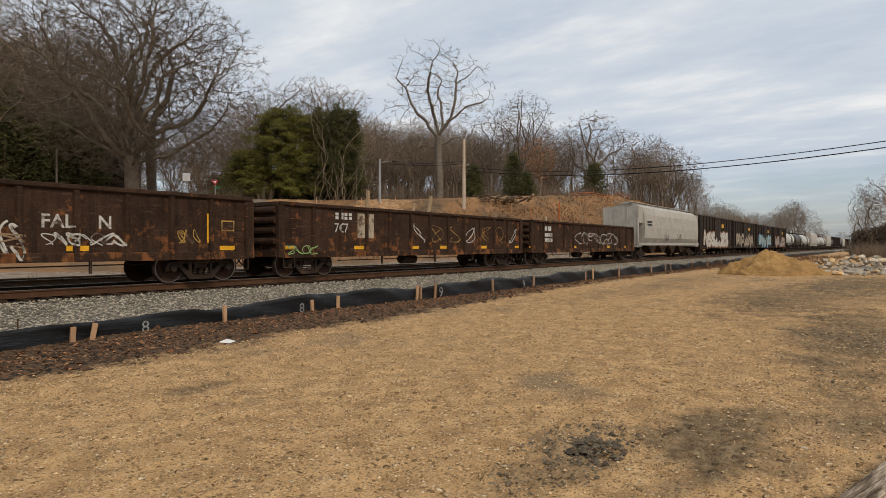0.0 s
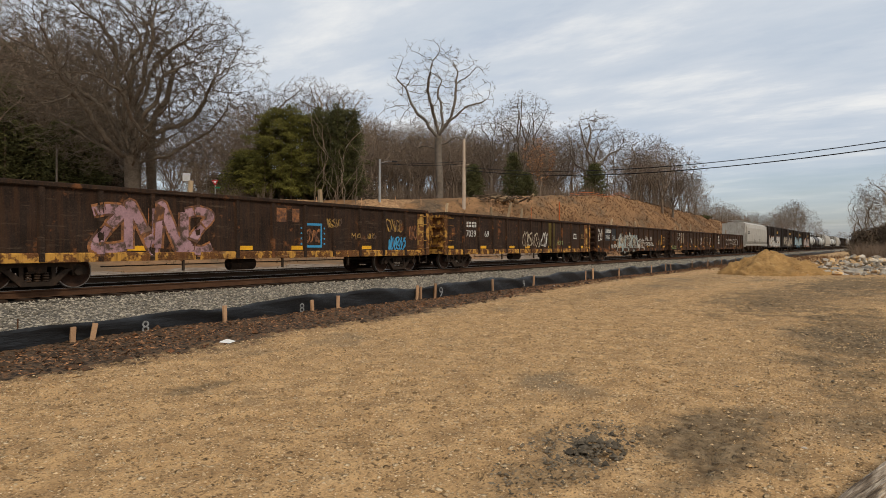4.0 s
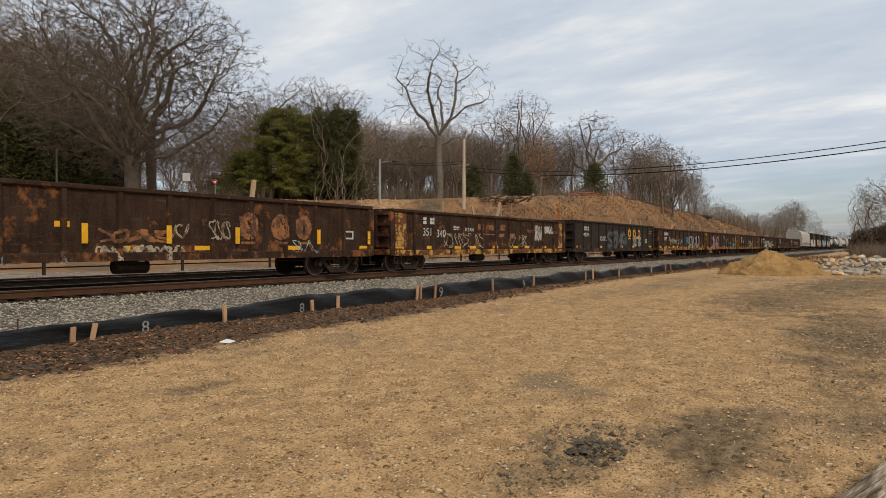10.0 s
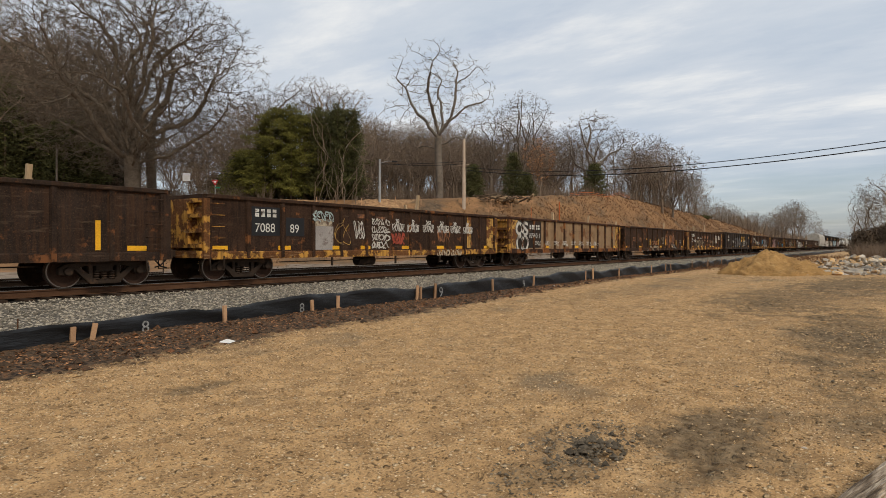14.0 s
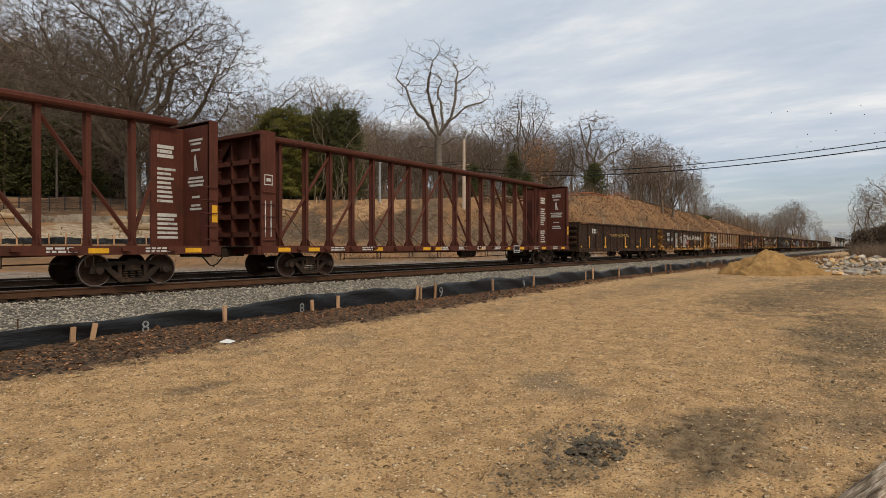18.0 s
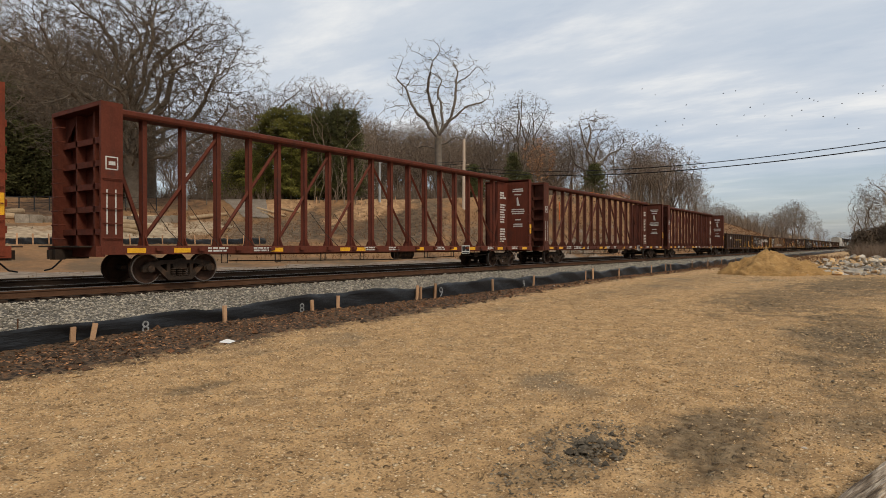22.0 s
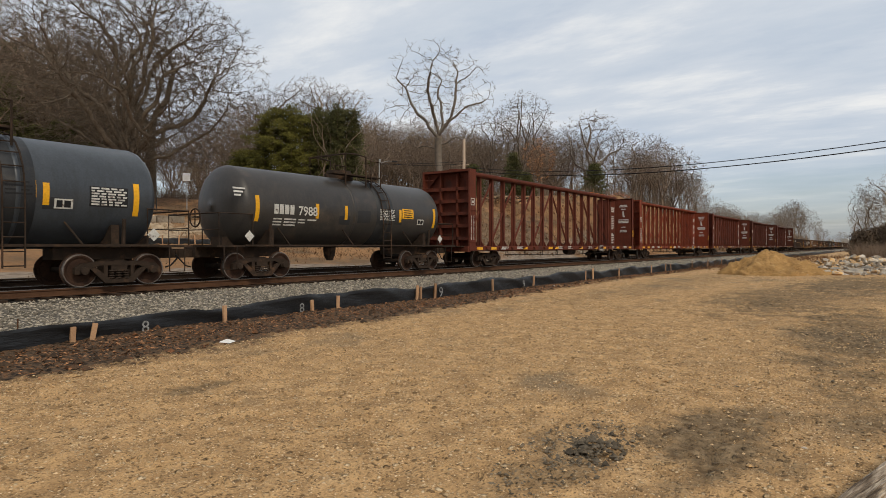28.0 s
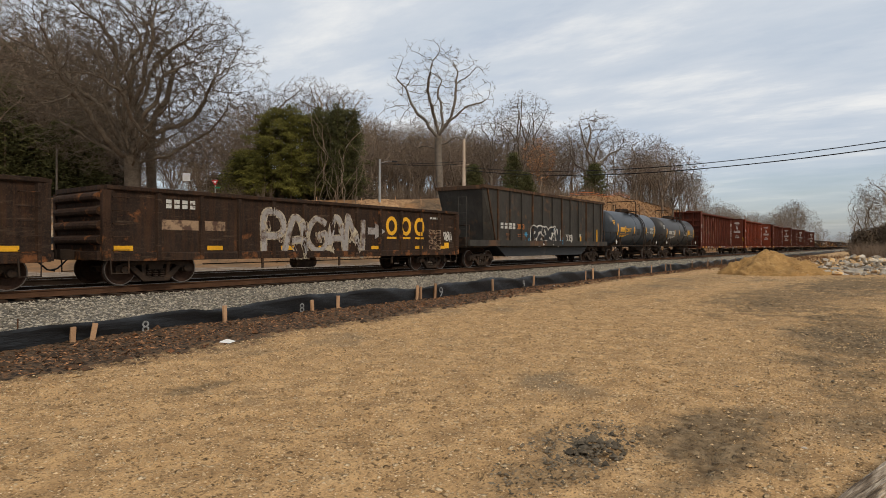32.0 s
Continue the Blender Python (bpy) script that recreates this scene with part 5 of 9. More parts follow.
def coal_hopper(front, rear, body, label, top=3.92):
    half = SPEED * (rear - front) / 2
    car = tagged(thing("hopper_car"), label, "freight car", group="freight train cars")
    # the front end of the top stands close to the coupler, the rear end well inside it
    xr, xf = -half + 1.30, half - 0.45
    h = half - 0.65
    for s in (-1, 1):
        y = s * 1.42
        part("side_wall", Shape().prism([(xr + 0.35, top), (xf - 0.15, top), (xf - 0.45, 1.35), (xr + 1.15, 1.35)], "y", min(y, y - s * 0.03), max(y, y - s * 0.03)), body, car)
        part("top_chord", Shape().box(xr - 0.05, xf + 0.05, min(y - s * 0.08, y + s * 0.08), max(y - s * 0.08, y + s * 0.08), top, top + 0.14), P_RUSTTRIM, car, "brown rusted top chord")
        part("side_sill", Shape().box(-half, half, min(y - s * 0.04, y + s * 0.10), max(y - s * 0.04, y + s * 0.02), 1.05, 1.35), body, car)
        rib = Shape().box(-0.05, 0.05, min(y, y + s * 0.085), max(y, y + s * 0.085), 1.35, top).mesh("side_post", body)
        rust_rib = Shape().box(-0.05, 0.05, min(y, y + s * 0.085), max(y, y + s * 0.085), 1.35, top).mesh("side_post", P_RUSTTRIM)
        RIBS[car.name] = [(xr + 1.35 + (xf - xr - 1.95) * k / 11, 0.05, 0.09) for k in range(12)]
        for k in range(12):
            o = part("side_post", rib if k % 3 else rust_rib, body, car)
            o.location[0] = xr + 1.35 + (xf - xr - 1.95) * k / 11
    for s in (-1, 1):
        xt = xf if s > 0 else xr
        # end sheet that leans in towards the floor, wider at the top, with a facet at each corner
        bot = xt - s * (0.75 if s < 0 else 0.35)
        e = part("end_panel", wedge(xt, -1.36, 1.36, top, bot, -0.95, 0.95, 1.30, -s * 0.03), body, car)
        for q in (-1, 1):
            f = Shape()
            xs = xr + 0.35 if s < 0 else xf - 0.15
            xl = xr + 1.15 if s < 0 else xf - 0.45
            f.v = [(xt, q * 1.36, top), (bot, q * 0.95, 1.30), (xl, q * 1.42, 1.30), (xs, q * 1.42, top)]
            f.v += [(x, y - q * 0.03, z) for x, y, z in f.v]
            f.f = [(0, 1, 2, 3), (7, 6, 5, 4), (0, 4, 5, 1), (1, 5, 6, 2), (2, 6, 7, 3), (3, 7, 4, 0)]
            part("corner_facet", f, body, e)
            part("corner_strut", Shape().tube([(xs, q * 1.44, top), (xl, q * 1.44, 1.30)], 0.06, 4), P_RUSTTRIM, e)
        part("end_chord", Shape().box(xt - 0.06, xt + 0.06, -1.33, 1.33, top - 0.05, top + 0.135), P_RUSTTRIM, car)
        part("hand_rail", Shape().tube([(s * (half - 0.15), -1.36, 1.05), (s * (half - 0.15), -1.36, 2.05), (s * (half - 0.15), 0.6, 2.05), (s * (half - 0.15), 0.6, 1.05)], 0.03, 6), M_BLACKIRON, car)
        part("brake_cylinder", Shape().lathe([(-0.3, 0.05), (-0.28, 0.17), (0.28, 0.17), (0.3, 0.05)], "y", (s * (half - 0.7), -0.1, 1.75), 12), P_RUSTTRIM, car)
        part("brake_rigging", Shape().box(min(s * (half - 0.5), s * (half - 0.9)), max(s * (half - 0.5), s * (half - 0.9)), -0.9, 0.3, 1.05, 1.5).box(s * (half - 1.2) - 0.2, s * (half - 1.2) + 0.2, -1.3, -0.9, 1.05, 1.3), M_BLACKIRON, car)
        part("end_platform", Shape().box(min(s * half, s * (half - 1.9)), max(s * half, s * (half - 1.9)), -1.38, 1.38, 0.98, 1.05), M_BLACKIRON, car)
        lad = Shape()
        for k in range(7):
            z = 1.1 + 0.38 * k
            lad.tube([(s * (half + 0.02), -1.3, z), (s * (half + 0.02), -0.85, z)], 0.014, 5)
        lad.box(s * half - 0.02, s * half + 0.02, -1.32, -1.28, 1.0, 3.4).box(s * half - 0.02, s * half + 0.02, -0.87, -0.83, 1.0, 3.4)
        part("ladder", lad, body, car)
    part("tub_bottom", Shape().prism([(-half + 3.0, 1.06), (half - 2.6, 1.06), (half - 3.6, 0.50), (-half + 4.0, 0.50)], "y", -1.15, 1.15), P_WRAP, car, "long dark tub hanging between the trucks")
    part("tub_flange", Shape().box(-half + 3.4, half - 3.0, -1.2, -1.15, 0.98, 1.04), body, car)
    part("floor", Shape().box(xr, xf, -1.38, 1.38, 1.28, 1.34), body, car)
    part("centre_sill", Shape().box(-half + 0.1, half - 0.1, -0.2, 0.2, 0.72, 1.0), M_BLACKIRON, car)
    add_couplers(car, half + 0.05)
    sets = add_trucks(car, half - 1.75)
    place_car(car, front, rear, sets)
    return car, half


def covered_hopper(front, rear, body, label, top=4.55):
    half = SPEED * (rear - front) / 2
    car = tagged(thing("covered_hopper_car"), label, "freight car", group="freight train cars")
    h = half - 0.3
    sec = [(-1.2, 1.15), (-1.52, 1.7), (-1.56, 2.6), (-1.50, 3.6), (-1.32, 4.15), (-0.9, top - 0.12), (0, top), (0.9, top - 0.12), (1.32, 4.15), (1.50, 3.6), (1.56, 2.6), (1.52, 1.7), (1.2, 1.15)]
    part("hull", Shape().prism(sec, "x", -h + 1.3, h - 0.1), body, car, "curved pale grey hopper hull")
    for s in (-1, 1):
        part("end_panel", Shape().box(min(s * (h - 0.1), s * h), max(s * (h - 0.1), s * h), -1.45, 1.45, 1.2, 4.2), body, car)
        for y in (-1.4, -0.5, 0.5, 1.4):
            part("end_post", Shape().box(s * h - 0.03, s * h + 0.10, y - 0.06, y + 0.06, 1.1, 4.15), body, car)
        part("end_sill", Shape().box(min(s * half, s * (half - 1.2)), max(s * half, s * (half - 1.2)), -1.45, 1.45, 0.95, 1.12), body, car)
    part("end_cage", Shape().box(-h + 0.101, -h + 1.299, -1.40, 1.40, 2.9, 4.2), body, car)
    part("side_sill", Shape().box(-half + 0.2, half - 0.2, -1.56, -1.46, 1.10, 1.32).box(-half + 0.2, half - 0.2, 1.46, 1.56, 1.10, 1.32), body, car)
    part("roof_walk", Shape().box(-h, h, -0.7, -0.35, top + 0.06, top + 0.1).box(-h, h, 0.35, 0.7, top + 0.06, top + 0.1), body, car)
    for k in range(12):
        part("hatch", Shape().box(-h + 1.5 + k * (2 * h - 3) / 11 - 0.3, -h + 1.5 + k * (2 * h - 3) / 11 + 0.3, -0.3, 0.3, top - 0.02, top + 0.12), body, car)
    for x in (-4.5, -1.5, 1.5, 4.5):
        part("discharge_bay", Shape().prism([(x - 1.3, 1.2), (x + 1.3, 1.2), (x + 0.3, 0.45), (x - 0.3, 0.45)], "y", -1.1, 1.1), P_RUSTTRIM, car)
    add_couplers(car, half + 0.05)
    sets = add_trucks(car, half - 1.9)
    place_car(car, front, rear, sets)
    return car, half


def boxcar(front, rear, body, label, top=4.35):
    half = SPEED * (rear - front) / 2
    car = tagged(thing("box_car"), label, "freight car", group="freight train cars")
    part("body_shell", Shape().box(-half, half, -1.38, 1.38, 1.02, top - 0.1), body, car)
    part("roof", Shape().prism([(-1.45, top - 0.1), (1.45, top - 0.1), (1.4, top - 0.02), (0, top + 0.05), (-1.4, top - 0.02)], "x", -half, half), body, car)
    rib = Shape().box(-0.05, 0.05, -1.46, -1.38, 1.02, top - 0.1).mesh("side_post", body)
    for k in range(12):
        part("side_post", rib, body, car).location[0] = -half + 0.1 + (2 * half - 0.2) * k / 11
    part("door", Shape().box(-1.5, 1.5, -1.49, -1.44, 1.1, top - 0.2), body, car)
    part("side_sill", Shape().box(-half, half, -1.44, -1.36, 0.80, 1.02), body, car)
    part("underframe", Shape().box(-half + 0.1, half - 0.1, -0.25, 0.25, 0.70, 1.02), M_BLACKIRON, car)
    for s in (-1, 1):
        part("end_post", Shape().box(s * half - 0.05, s * half + 0.08, -1.2, 1.2, 1.4, top - 0.4), body, car)
    add_couplers(car, half + 0.05)
    sets = add_trucks(car, half - 2.0)
    place_car(car, front, rear, sets)
    return car, half
# car paints
GRIME = (0.012, 0.009, 0.007, 0.85)
SPECK = (0.24, 0.125, 0.06, 0.45)
SCRAPE = (0.17, 0.115, 0.075, 0.4)
P_RUST = paint("rust_brown_paint", (0.060, 0.032, 0.020), (0.21, 0.080, 0.028), at=0.62, scale=1.7, rough=0.85, alt=0.42, streak=GRIME, dust=SPECK, sill=(1.4, 0.09), scuff=SCRAPE, soft=0.035)
P_RUST2 = paint("red_brown_paint", (0.078, 0.036, 0.022), (0.25, 0.095, 0.032), at=0.58, scale=1.5, rough=0.85, alt=0.45, streak=GRIME, dust=SPECK, sill=(1.4, 0.09), scuff=SCRAPE, soft=0.035)
P_DARK = paint("dark_brown_paint", (0.036, 0.0235, 0.0175), (0.17, 0.066, 0.026), at=0.63, scale=1.7, rough=0.85, alt=0.45, streak=(0.085, 0.038, 0.018, 0.55), dust=SPECK, sill=(1.2, 0.06), scuff=SCRAPE, soft=0.035)
P_BLACK = paint("weathered_black_paint", (0.028, 0.023, 0.020), (0.11, 0.052, 0.026), at=0.64, scale=1.7, rough=0.75, alt=0.5, streak=(0.065, 0.034, 0.018, 0.55), dust=SPECK, sill=(1.3, 0.10), scuff=(0.10, 0.075, 0.055, 0.4), soft=0.04)
P_TAN = paint("faded_tan_paint", (0.33, 0.215, 0.12), (0.16, 0.068, 0.028), at=0.58, scale=1.4, rough=0.85, streak=(0.09, 0.045, 0.022, 0.6), dust=(0.42, 0.30, 0.18, 0.5), sill=(1.2, 0.12), scuff=(0.42, 0.32, 0.21, 0.5), soft=0.04)
P_OCHRESILL = paint("rusted_ochre_paint", (0.17, 0.070, 0.026), (0.52, 0.265, 0.055), at=0.53, scale=2.6, rough=0.85, alt=0.4, streak=(0.045, 0.022, 0.012, 0.75), dust=(0.42, 0.27, 0.13, 0.55), scuff=(0.45, 0.30, 0.16, 0.55), soft=0.03)
P_FLAKEPANEL = paint("flaking_corner_paint", (0.56, 0.33, 0.095), (0.15, 0.062, 0.026), at=0.50, scale=2.8, rough=0.85, alt=0.75, streak=(0.07, 0.032, 0.016, 0.7), dust=(0.16, 0.07, 0.03, 0.6), soft=0.025)
P_OXIDE = paint("oxide_red_paint", (0.135, 0.036, 0.021), (0.075, 0.03, 0.022), at=0.63, scale=0.9, rough=0.75, streak=(0.05, 0.022, 0.015, 0.55), dust=(0.22, 0.09, 0.055, 0.35))
P_OXIDE2 = paint("bright_oxide_paint", (0.21, 0.046, 0.022), (0.10, 0.032, 0.022), at=0.64, scale=0.9, rough=0.75, streak=(0.09, 0.03, 0.018, 0.55), dust=(0.30, 0.11, 0.06, 0.35))
P_BROWNOX = paint("brown_oxide_paint", (0.112, 0.036, 0.023), (0.06, 0.026, 0.018), at=0.63, scale=0.9, rough=0.75, streak=(0.045, 0.02, 0.014, 0.55), dust=(0.20, 0.09, 0.055, 0.35))
P_TANKK = paint("tank_black_paint", (0.042, 0.038, 0.035), (0.075, 0.058, 0.045), at=0.60, scale=0.8, rough=0.42, streak=(0.055, 0.045, 0.036, 0.6), dust=(0.09, 0.075, 0.06, 0.3))
P_TANKB = paint("tank_slate_paint", (0.052, 0.060, 0.070), (0.036, 0.038, 0.042), at=0.66, scale=0.7, rough=0.38, streak=(0.028, 0.030, 0.032, 0.6), dust=(0.08, 0.08, 0.078, 0.25))
P_WRAP = paint("spill_dark_paint", (0.026, 0.027, 0.029), (0.05, 0.045, 0.04), at=0.64, scale=1.2, rough=0.55)
P_HOPPER = paint("pale_grey_paint", (0.46, 0.425, 0.37), (0.26, 0.22, 0.18), at=0.66, scale=1.2, rough=0.6, streak=(0.24, 0.20, 0.16, 0.5), dust=(0.2, 0.16, 0.12, 0.3))
P_COAL = paint("coal_car_paint", (0.060, 0.054, 0.047), (0.12, 0.066, 0.038), at=0.63, scale=1.0, rough=0.75, alt=0.6, streak=(0.030, 0.027, 0.024, 0.7), dust=(0.14, 0.11, 0.09, 0.35), sill=(1.9, 0.08))
P_OLIVE = paint("olive_yellow_paint", (0.16, 0.115, 0.028), (0.09, 0.05, 0.02), at=0.56, scale=1.3, rough=0.85, streak=GRIME, dust=SPECK)
M_FLAKE = paint("rusted_orange_paint", (0.34, 0.135, 0.045), (0.09, 0.04, 0.022), at=0.50, scale=4)
M_PALETAG = paint("faded_cream_spray", (0.46, 0.38, 0.27), (0.09, 0.045, 0.026), at=0.53, scale=4)
M_CHALK = paint("chalky_tan_spray", (0.34, 0.22, 0.13), (0.08, 0.04, 0.024), at=0.52, scale=4)
M_GREYTAG = paint("silver_grey_spray", (0.36, 0.325, 0.30), (0.10, 0.06, 0.045), at=0.57, scale=3)
M_DIMGREY = paint("faded_grey_spray", (0.105, 0.10, 0.095), (0.035, 0.03, 0.027), at=0.55, scale=4)
M_REDTAG = paint("red_spray", (0.42, 0.07, 0.035), (0.09, 0.04, 0.025), at=0.56, scale=4)
M_PANELY = paint("flaking_yellow_paint", (0.72, 0.38, 0.045), (0.30, 0.19, 0.10), at=0.52, scale=4)
P_RUSTTRIM = paint("rusted_trim", (0.085, 0.052, 0.034), (0.16, 0.075, 0.036), at=0.60, scale=1.5, rough=0.9, streak=GRIME, dust=SPECK)
P_WHITECAR = paint("white_car_paint", (0.55, 0.54, 0.50), (0.3, 0.26, 0.22), at=0.66, scale=1.2, rough=0.6)


def build_train():
    # far end of the train, ahead
    kinds = "wkwhwwhkbbkhbb"
    f = -13.3
    for i, k in enumerate(kinds):
        n = {"w": 1.25, "k": 1.2, "h": 1.65, "b": 1.5}[k]
        if k == "w":
            tank(f - n, f, P_WHITECAR, "white tank car in the distance", seed=0)
        elif k == "k":
            tank(f - n, f, P_TANKK, "black tank car in the distance", seed=0)
        elif k == "h":
            covered_hopper(f - n, f, P_HOPPER, "pale grey covered hopper car in the distance")
        else:
            boxcar(f - n, f, P_BLACK, "dark box car in the distance")
        f -= n + 0.1
    for i, (a, b) in enumerate(((-13.2, -11.80), (-11.71, -10.30), (-10.20, -8.75), (-8.65, -7.20))):
        c, h = boxcar(a, b, P_BLACK, "black box car with pale graffiti along its lower side")
        bubbles(c, -h * 0.8, 1.15, h * 1.5, 1.3, -1.47, (M_GREYTAG, M_SPRAYC, M_PALETAG, M_SPRAYW)[i], (M_SPRAYO, M_SPRAYB, M_SPRAYK, M_FLAKE)[i], 30 + i, 7, "", 1.5)
        bars(c, h * 0.25, 3.2, 1.2, 0.4, -1.47, M_YELLOW, 3)
    c, h = covered_hopper(-7.12, -5.40, P_HOPPER, "pale grey covered hopper car with small dark graffiti")
    scrawl(c, -2.5, 1.5, 1.2, 0.7, -1.53, M_SPRAYK, 5, 3, 0.05)
    scrawl(c, 1.5, 1.6, 1.6, 0.6, -1.53, M_SPRAYK, 6, 3, 0.05)
    lines(c, -h + 2.2, 3.1, 1.3, 2, -1.57, M_SPRAYK, 0.14, 0.24, 4)
    specs()


def specs():
    """The gondolas, flats, tanks and hopper that pass close by."""
    Y = -1.345
    c, h = gondola(-5.33, -3.82, 2.52, P_RUST, "rusty brown gondola car with chalky scrawls and yellow reflectors", refl=4, seed=2,
                   stakes=((-0.7, 0.3, 5), (-0.1, 0.5, 8), (0.6, 0.4, -4)))
    scrawl(c, -2.5, 1.1, 7.5, 0.9, Y, M_SPRAYW, 7, 7, 0.05)
    bars(c, -h + 1.6, 1.95, 0.9, 0.25, Y, M_WHITE, 2)
    lines(c, -h + 1.5, 1.8, 1.2, 2, Y, M_WHITE, 0.2, 0.3, 3)
    c, h = gondola(-3.71, -2.243, 2.52, P_RUST, "rusty brown gondola car with chalk circles and yellow reflectors", refl=6, seed=3,
                   stakes=((-0.45, 0.7, 4), (0.02, 0.8, 14), (0.18, 0.6, 10)))
    bars(c, -h + 2.5, 2.02, 0.85, 0.24, Y, M_WHITE, 4, name="company_mark")
    letters("707", 0.48, M_WHITE, c, -h + 2.45, Y, 1.55, "car_number")
    part("white_patch", Shape().box(-h + 3.65, -h + 4.55, Y - 0.003, Y, 1.35, 2.28), M_PALETAG, c, "chipped white paint patch")
    for k in range(7):
        scrawl(c, -1.2 + 1.35 * k, 1.15, 0.8, 0.9, Y, M_OCHRE if k % 3 else M_SPRAYW, 40 + k, 1, 0.05)
    scrawl(c, -h + 0.25, 0.75, 1.3, 0.35, Y - 0.08, M_GREENTAG, 49, 4, 0.035)
    # the gondola with the pale blue piece
    c, h = gondola(-2.138, -0.669, 2.56, P_RUST, "dark rusty gondola car with a large pale blue graffiti piece", refl=5, seed=4, ribs=14,
                   stakes=((-0.13, 0.35, 6), (0.02, 0.85, 22), (0.17, 0.55, -18)))
    part("black_patch", Shape().box(-h + 1.6, -h + 2.62, Y - 0.003, Y, 1.42, 2.3), M_SPRAYK, c)
    part("black_patch", Shape().box(-h + 2.9, -h + 3.75, Y - 0.003, Y, 1.42, 2.3), M_SPRAYK, c)
    bars(c, -h + 1.70, 1.98, 0.85, 0.24, Y - 0.004, M_WHITE, 4, name="company_mark")
    letters("7066", 0.42, M_WHITE, c, -h + 1.68, Y - 0.004, 1.54, "car_number")
    letters("24", 0.44, M_WHITE, c, -h + 3.0, Y - 0.004, 1.52, "car_number")
    bubbles(c, -h + 4.3, 0.68, 4.2, 1.22, Y, M_SPRAYC, M_PALETAG, 11, 6)
    for k in range(7):
        scrawl(c, -h + 4.2 + 0.62 * k, 0.75 + 0.12 * (k % 3), 0.8, 1.0, Y - 0.010, (M_SPRAYW, M_PALETAG, M_CHALK)[k % 3], 170 + k, 2, 0.045)
    scrawl(c, -h + 2.75, 0.66, 1.1, 0.55, Y, M_SPRAYW, 12, 5, 0.055)
    scrawl(c, -h + 3.7, 1.0, 0.9, 0.6, Y, M_PALETAG, 17, 4, 0.06)
    scrawl(c, -h + 0.25, 1.35, 0.75, 0.9, Y, M_SPRAYW, 13, 3, 0.06)
    scrawl(c, -h + 0.98, 1.65, 0.22, 0.45, Y, M_CHALK, 18, 2, 0.03)
    scrawl(c, -h + 8.6, 0.66, 1.5, 1.0, Y, M_SPRAYW, 14, 6, 0.06)
    scrawl(c, -h + 8.6, 1.0, 1.5, 0.35, Y, M_CHALK, 19, 3, 0.06)
    letters("FAL", 0.46, M_SPRAYW, c, -h + 10.45, Y - 0.002, 1.5, "painted_words", 0.008)
    letters("N", 0.46, M_SPRAYW, c, -h + 11.75, Y - 0.002, 1.5, "painted_words", 0.008)
    scrawl(c, -h + 10.5, 1.05, 1.9, 0.34, Y, M_SPRAYW, 16, 7, 0.05)
    scrawl(c, -h + 13.9, 1.1, 0.7, 0.45, Y, M_OCHRE, 20, 3, 0.05)
    part("stencil", Shape().box(-h + 15.3, -h + 15.75, Y - 0.003, Y, 1.5, 1.54).box(-h + 15.3, -h + 15.75, Y - 0.003, Y, 1.78, 1.82).box(-h + 15.3, -h + 15.34, Y - 0.003, Y, 1.54, 1.78).box(-h + 15.71, -h + 15.75, Y - 0.003, Y, 1.54, 1.78), M_OCHRE, c)
    reflectors(c, [-h + 11.25], Y - 0.001, 1.02, 0.16, 0.45)
    reflectors(c, [-h + 14.9], Y - 0.001, 1.15, 0.16, 0.85)
    # yellow-silled gondola
    c, h = gondola(-0.55, 0.923, 2.58, P_DARK, "dark brown gondola car with a rusty ochre sill", sill=P_OCHRESILL, end_mat=P_OCHRESILL, refl=7, slots=True, seed=5,
                   stakes=((-0.62, 0.7, 10), (-0.28, 0.9, 20), (-0.05, 0.7, -6), (0.35, 0.85, 14)))
    bars(c, -h + 1.75, 1.95, 0.85, 0.25, Y, M_WHITE, 4, name="company_mark")
    letters("7039", 0.43, M_WHITE, c, -h + 1.72, Y, 1.5, "car_number")
    letters("69", 0.43, M_WHITE, c, -h + 3.35, Y, 1.5, "car_number")
    scrawl(c, -h + 7.2, 0.95, 0.95, 0.95, Y, M_PALETAG, 21, 3, 0.07)
    scrawl(c, -h + 8.25, 0.95, 1.0, 0.95, Y, M_PALETAG, 29, 3, 0.06)
    scrawl(c, -h + 9.4, 0.95, 0.8, 0.95, Y, M_SPRAYW, 22, 3, 0.06)
    part("ochre_panel", Shape().box(-h + 10.42, -h + 11.25, Y - 0.004, Y, 0.72, 2.4), P_OLIVE, c, "olive yellow repainted panel")
    letters("HOT", 0.36, M_GREENTAG, c, -h + 11.5, Y - 0.002, 1.12, "painted_words")
    part("stencil", Shape().box(-h + 13.9, -h + 14.4, Y - 0.003, Y, 1.5, 1.56).box(-h + 13.95, -h + 14.35, Y - 0.003, Y, 1.74, 1.82).box(-h + 13.95, -h + 14.02, Y - 0.003, Y, 1.56, 1.74).box(-h + 14.28, -h + 14.35, Y - 0.003, Y, 1.56, 1.74), M_WHITE, c)
    scrawl(c, -h + 15.0, 1.5, 0.5, 0.3, Y, M_OCHRE, 23, 4, 0.04)
    part("corner_panel", Shape().box(-h + 15.6, -h + 16.15, Y - 0.005, Y, 0.9, 2.42), P_FLAKEPANEL, c, "flaking yellow paint over rust")
    # blue tag gondola
    c, h = gondola(1.045, 2.52, 2.58, P_DARK, "dark brown gondola car with blue and pink graffiti, ochre sill", sill=P_OCHRESILL, end_mat=P_OCHRESILL, refl=6, slots=True, seed=6,
                   stakes=((-0.2, 0.6, 5), (0.3, 0.5, -5)))
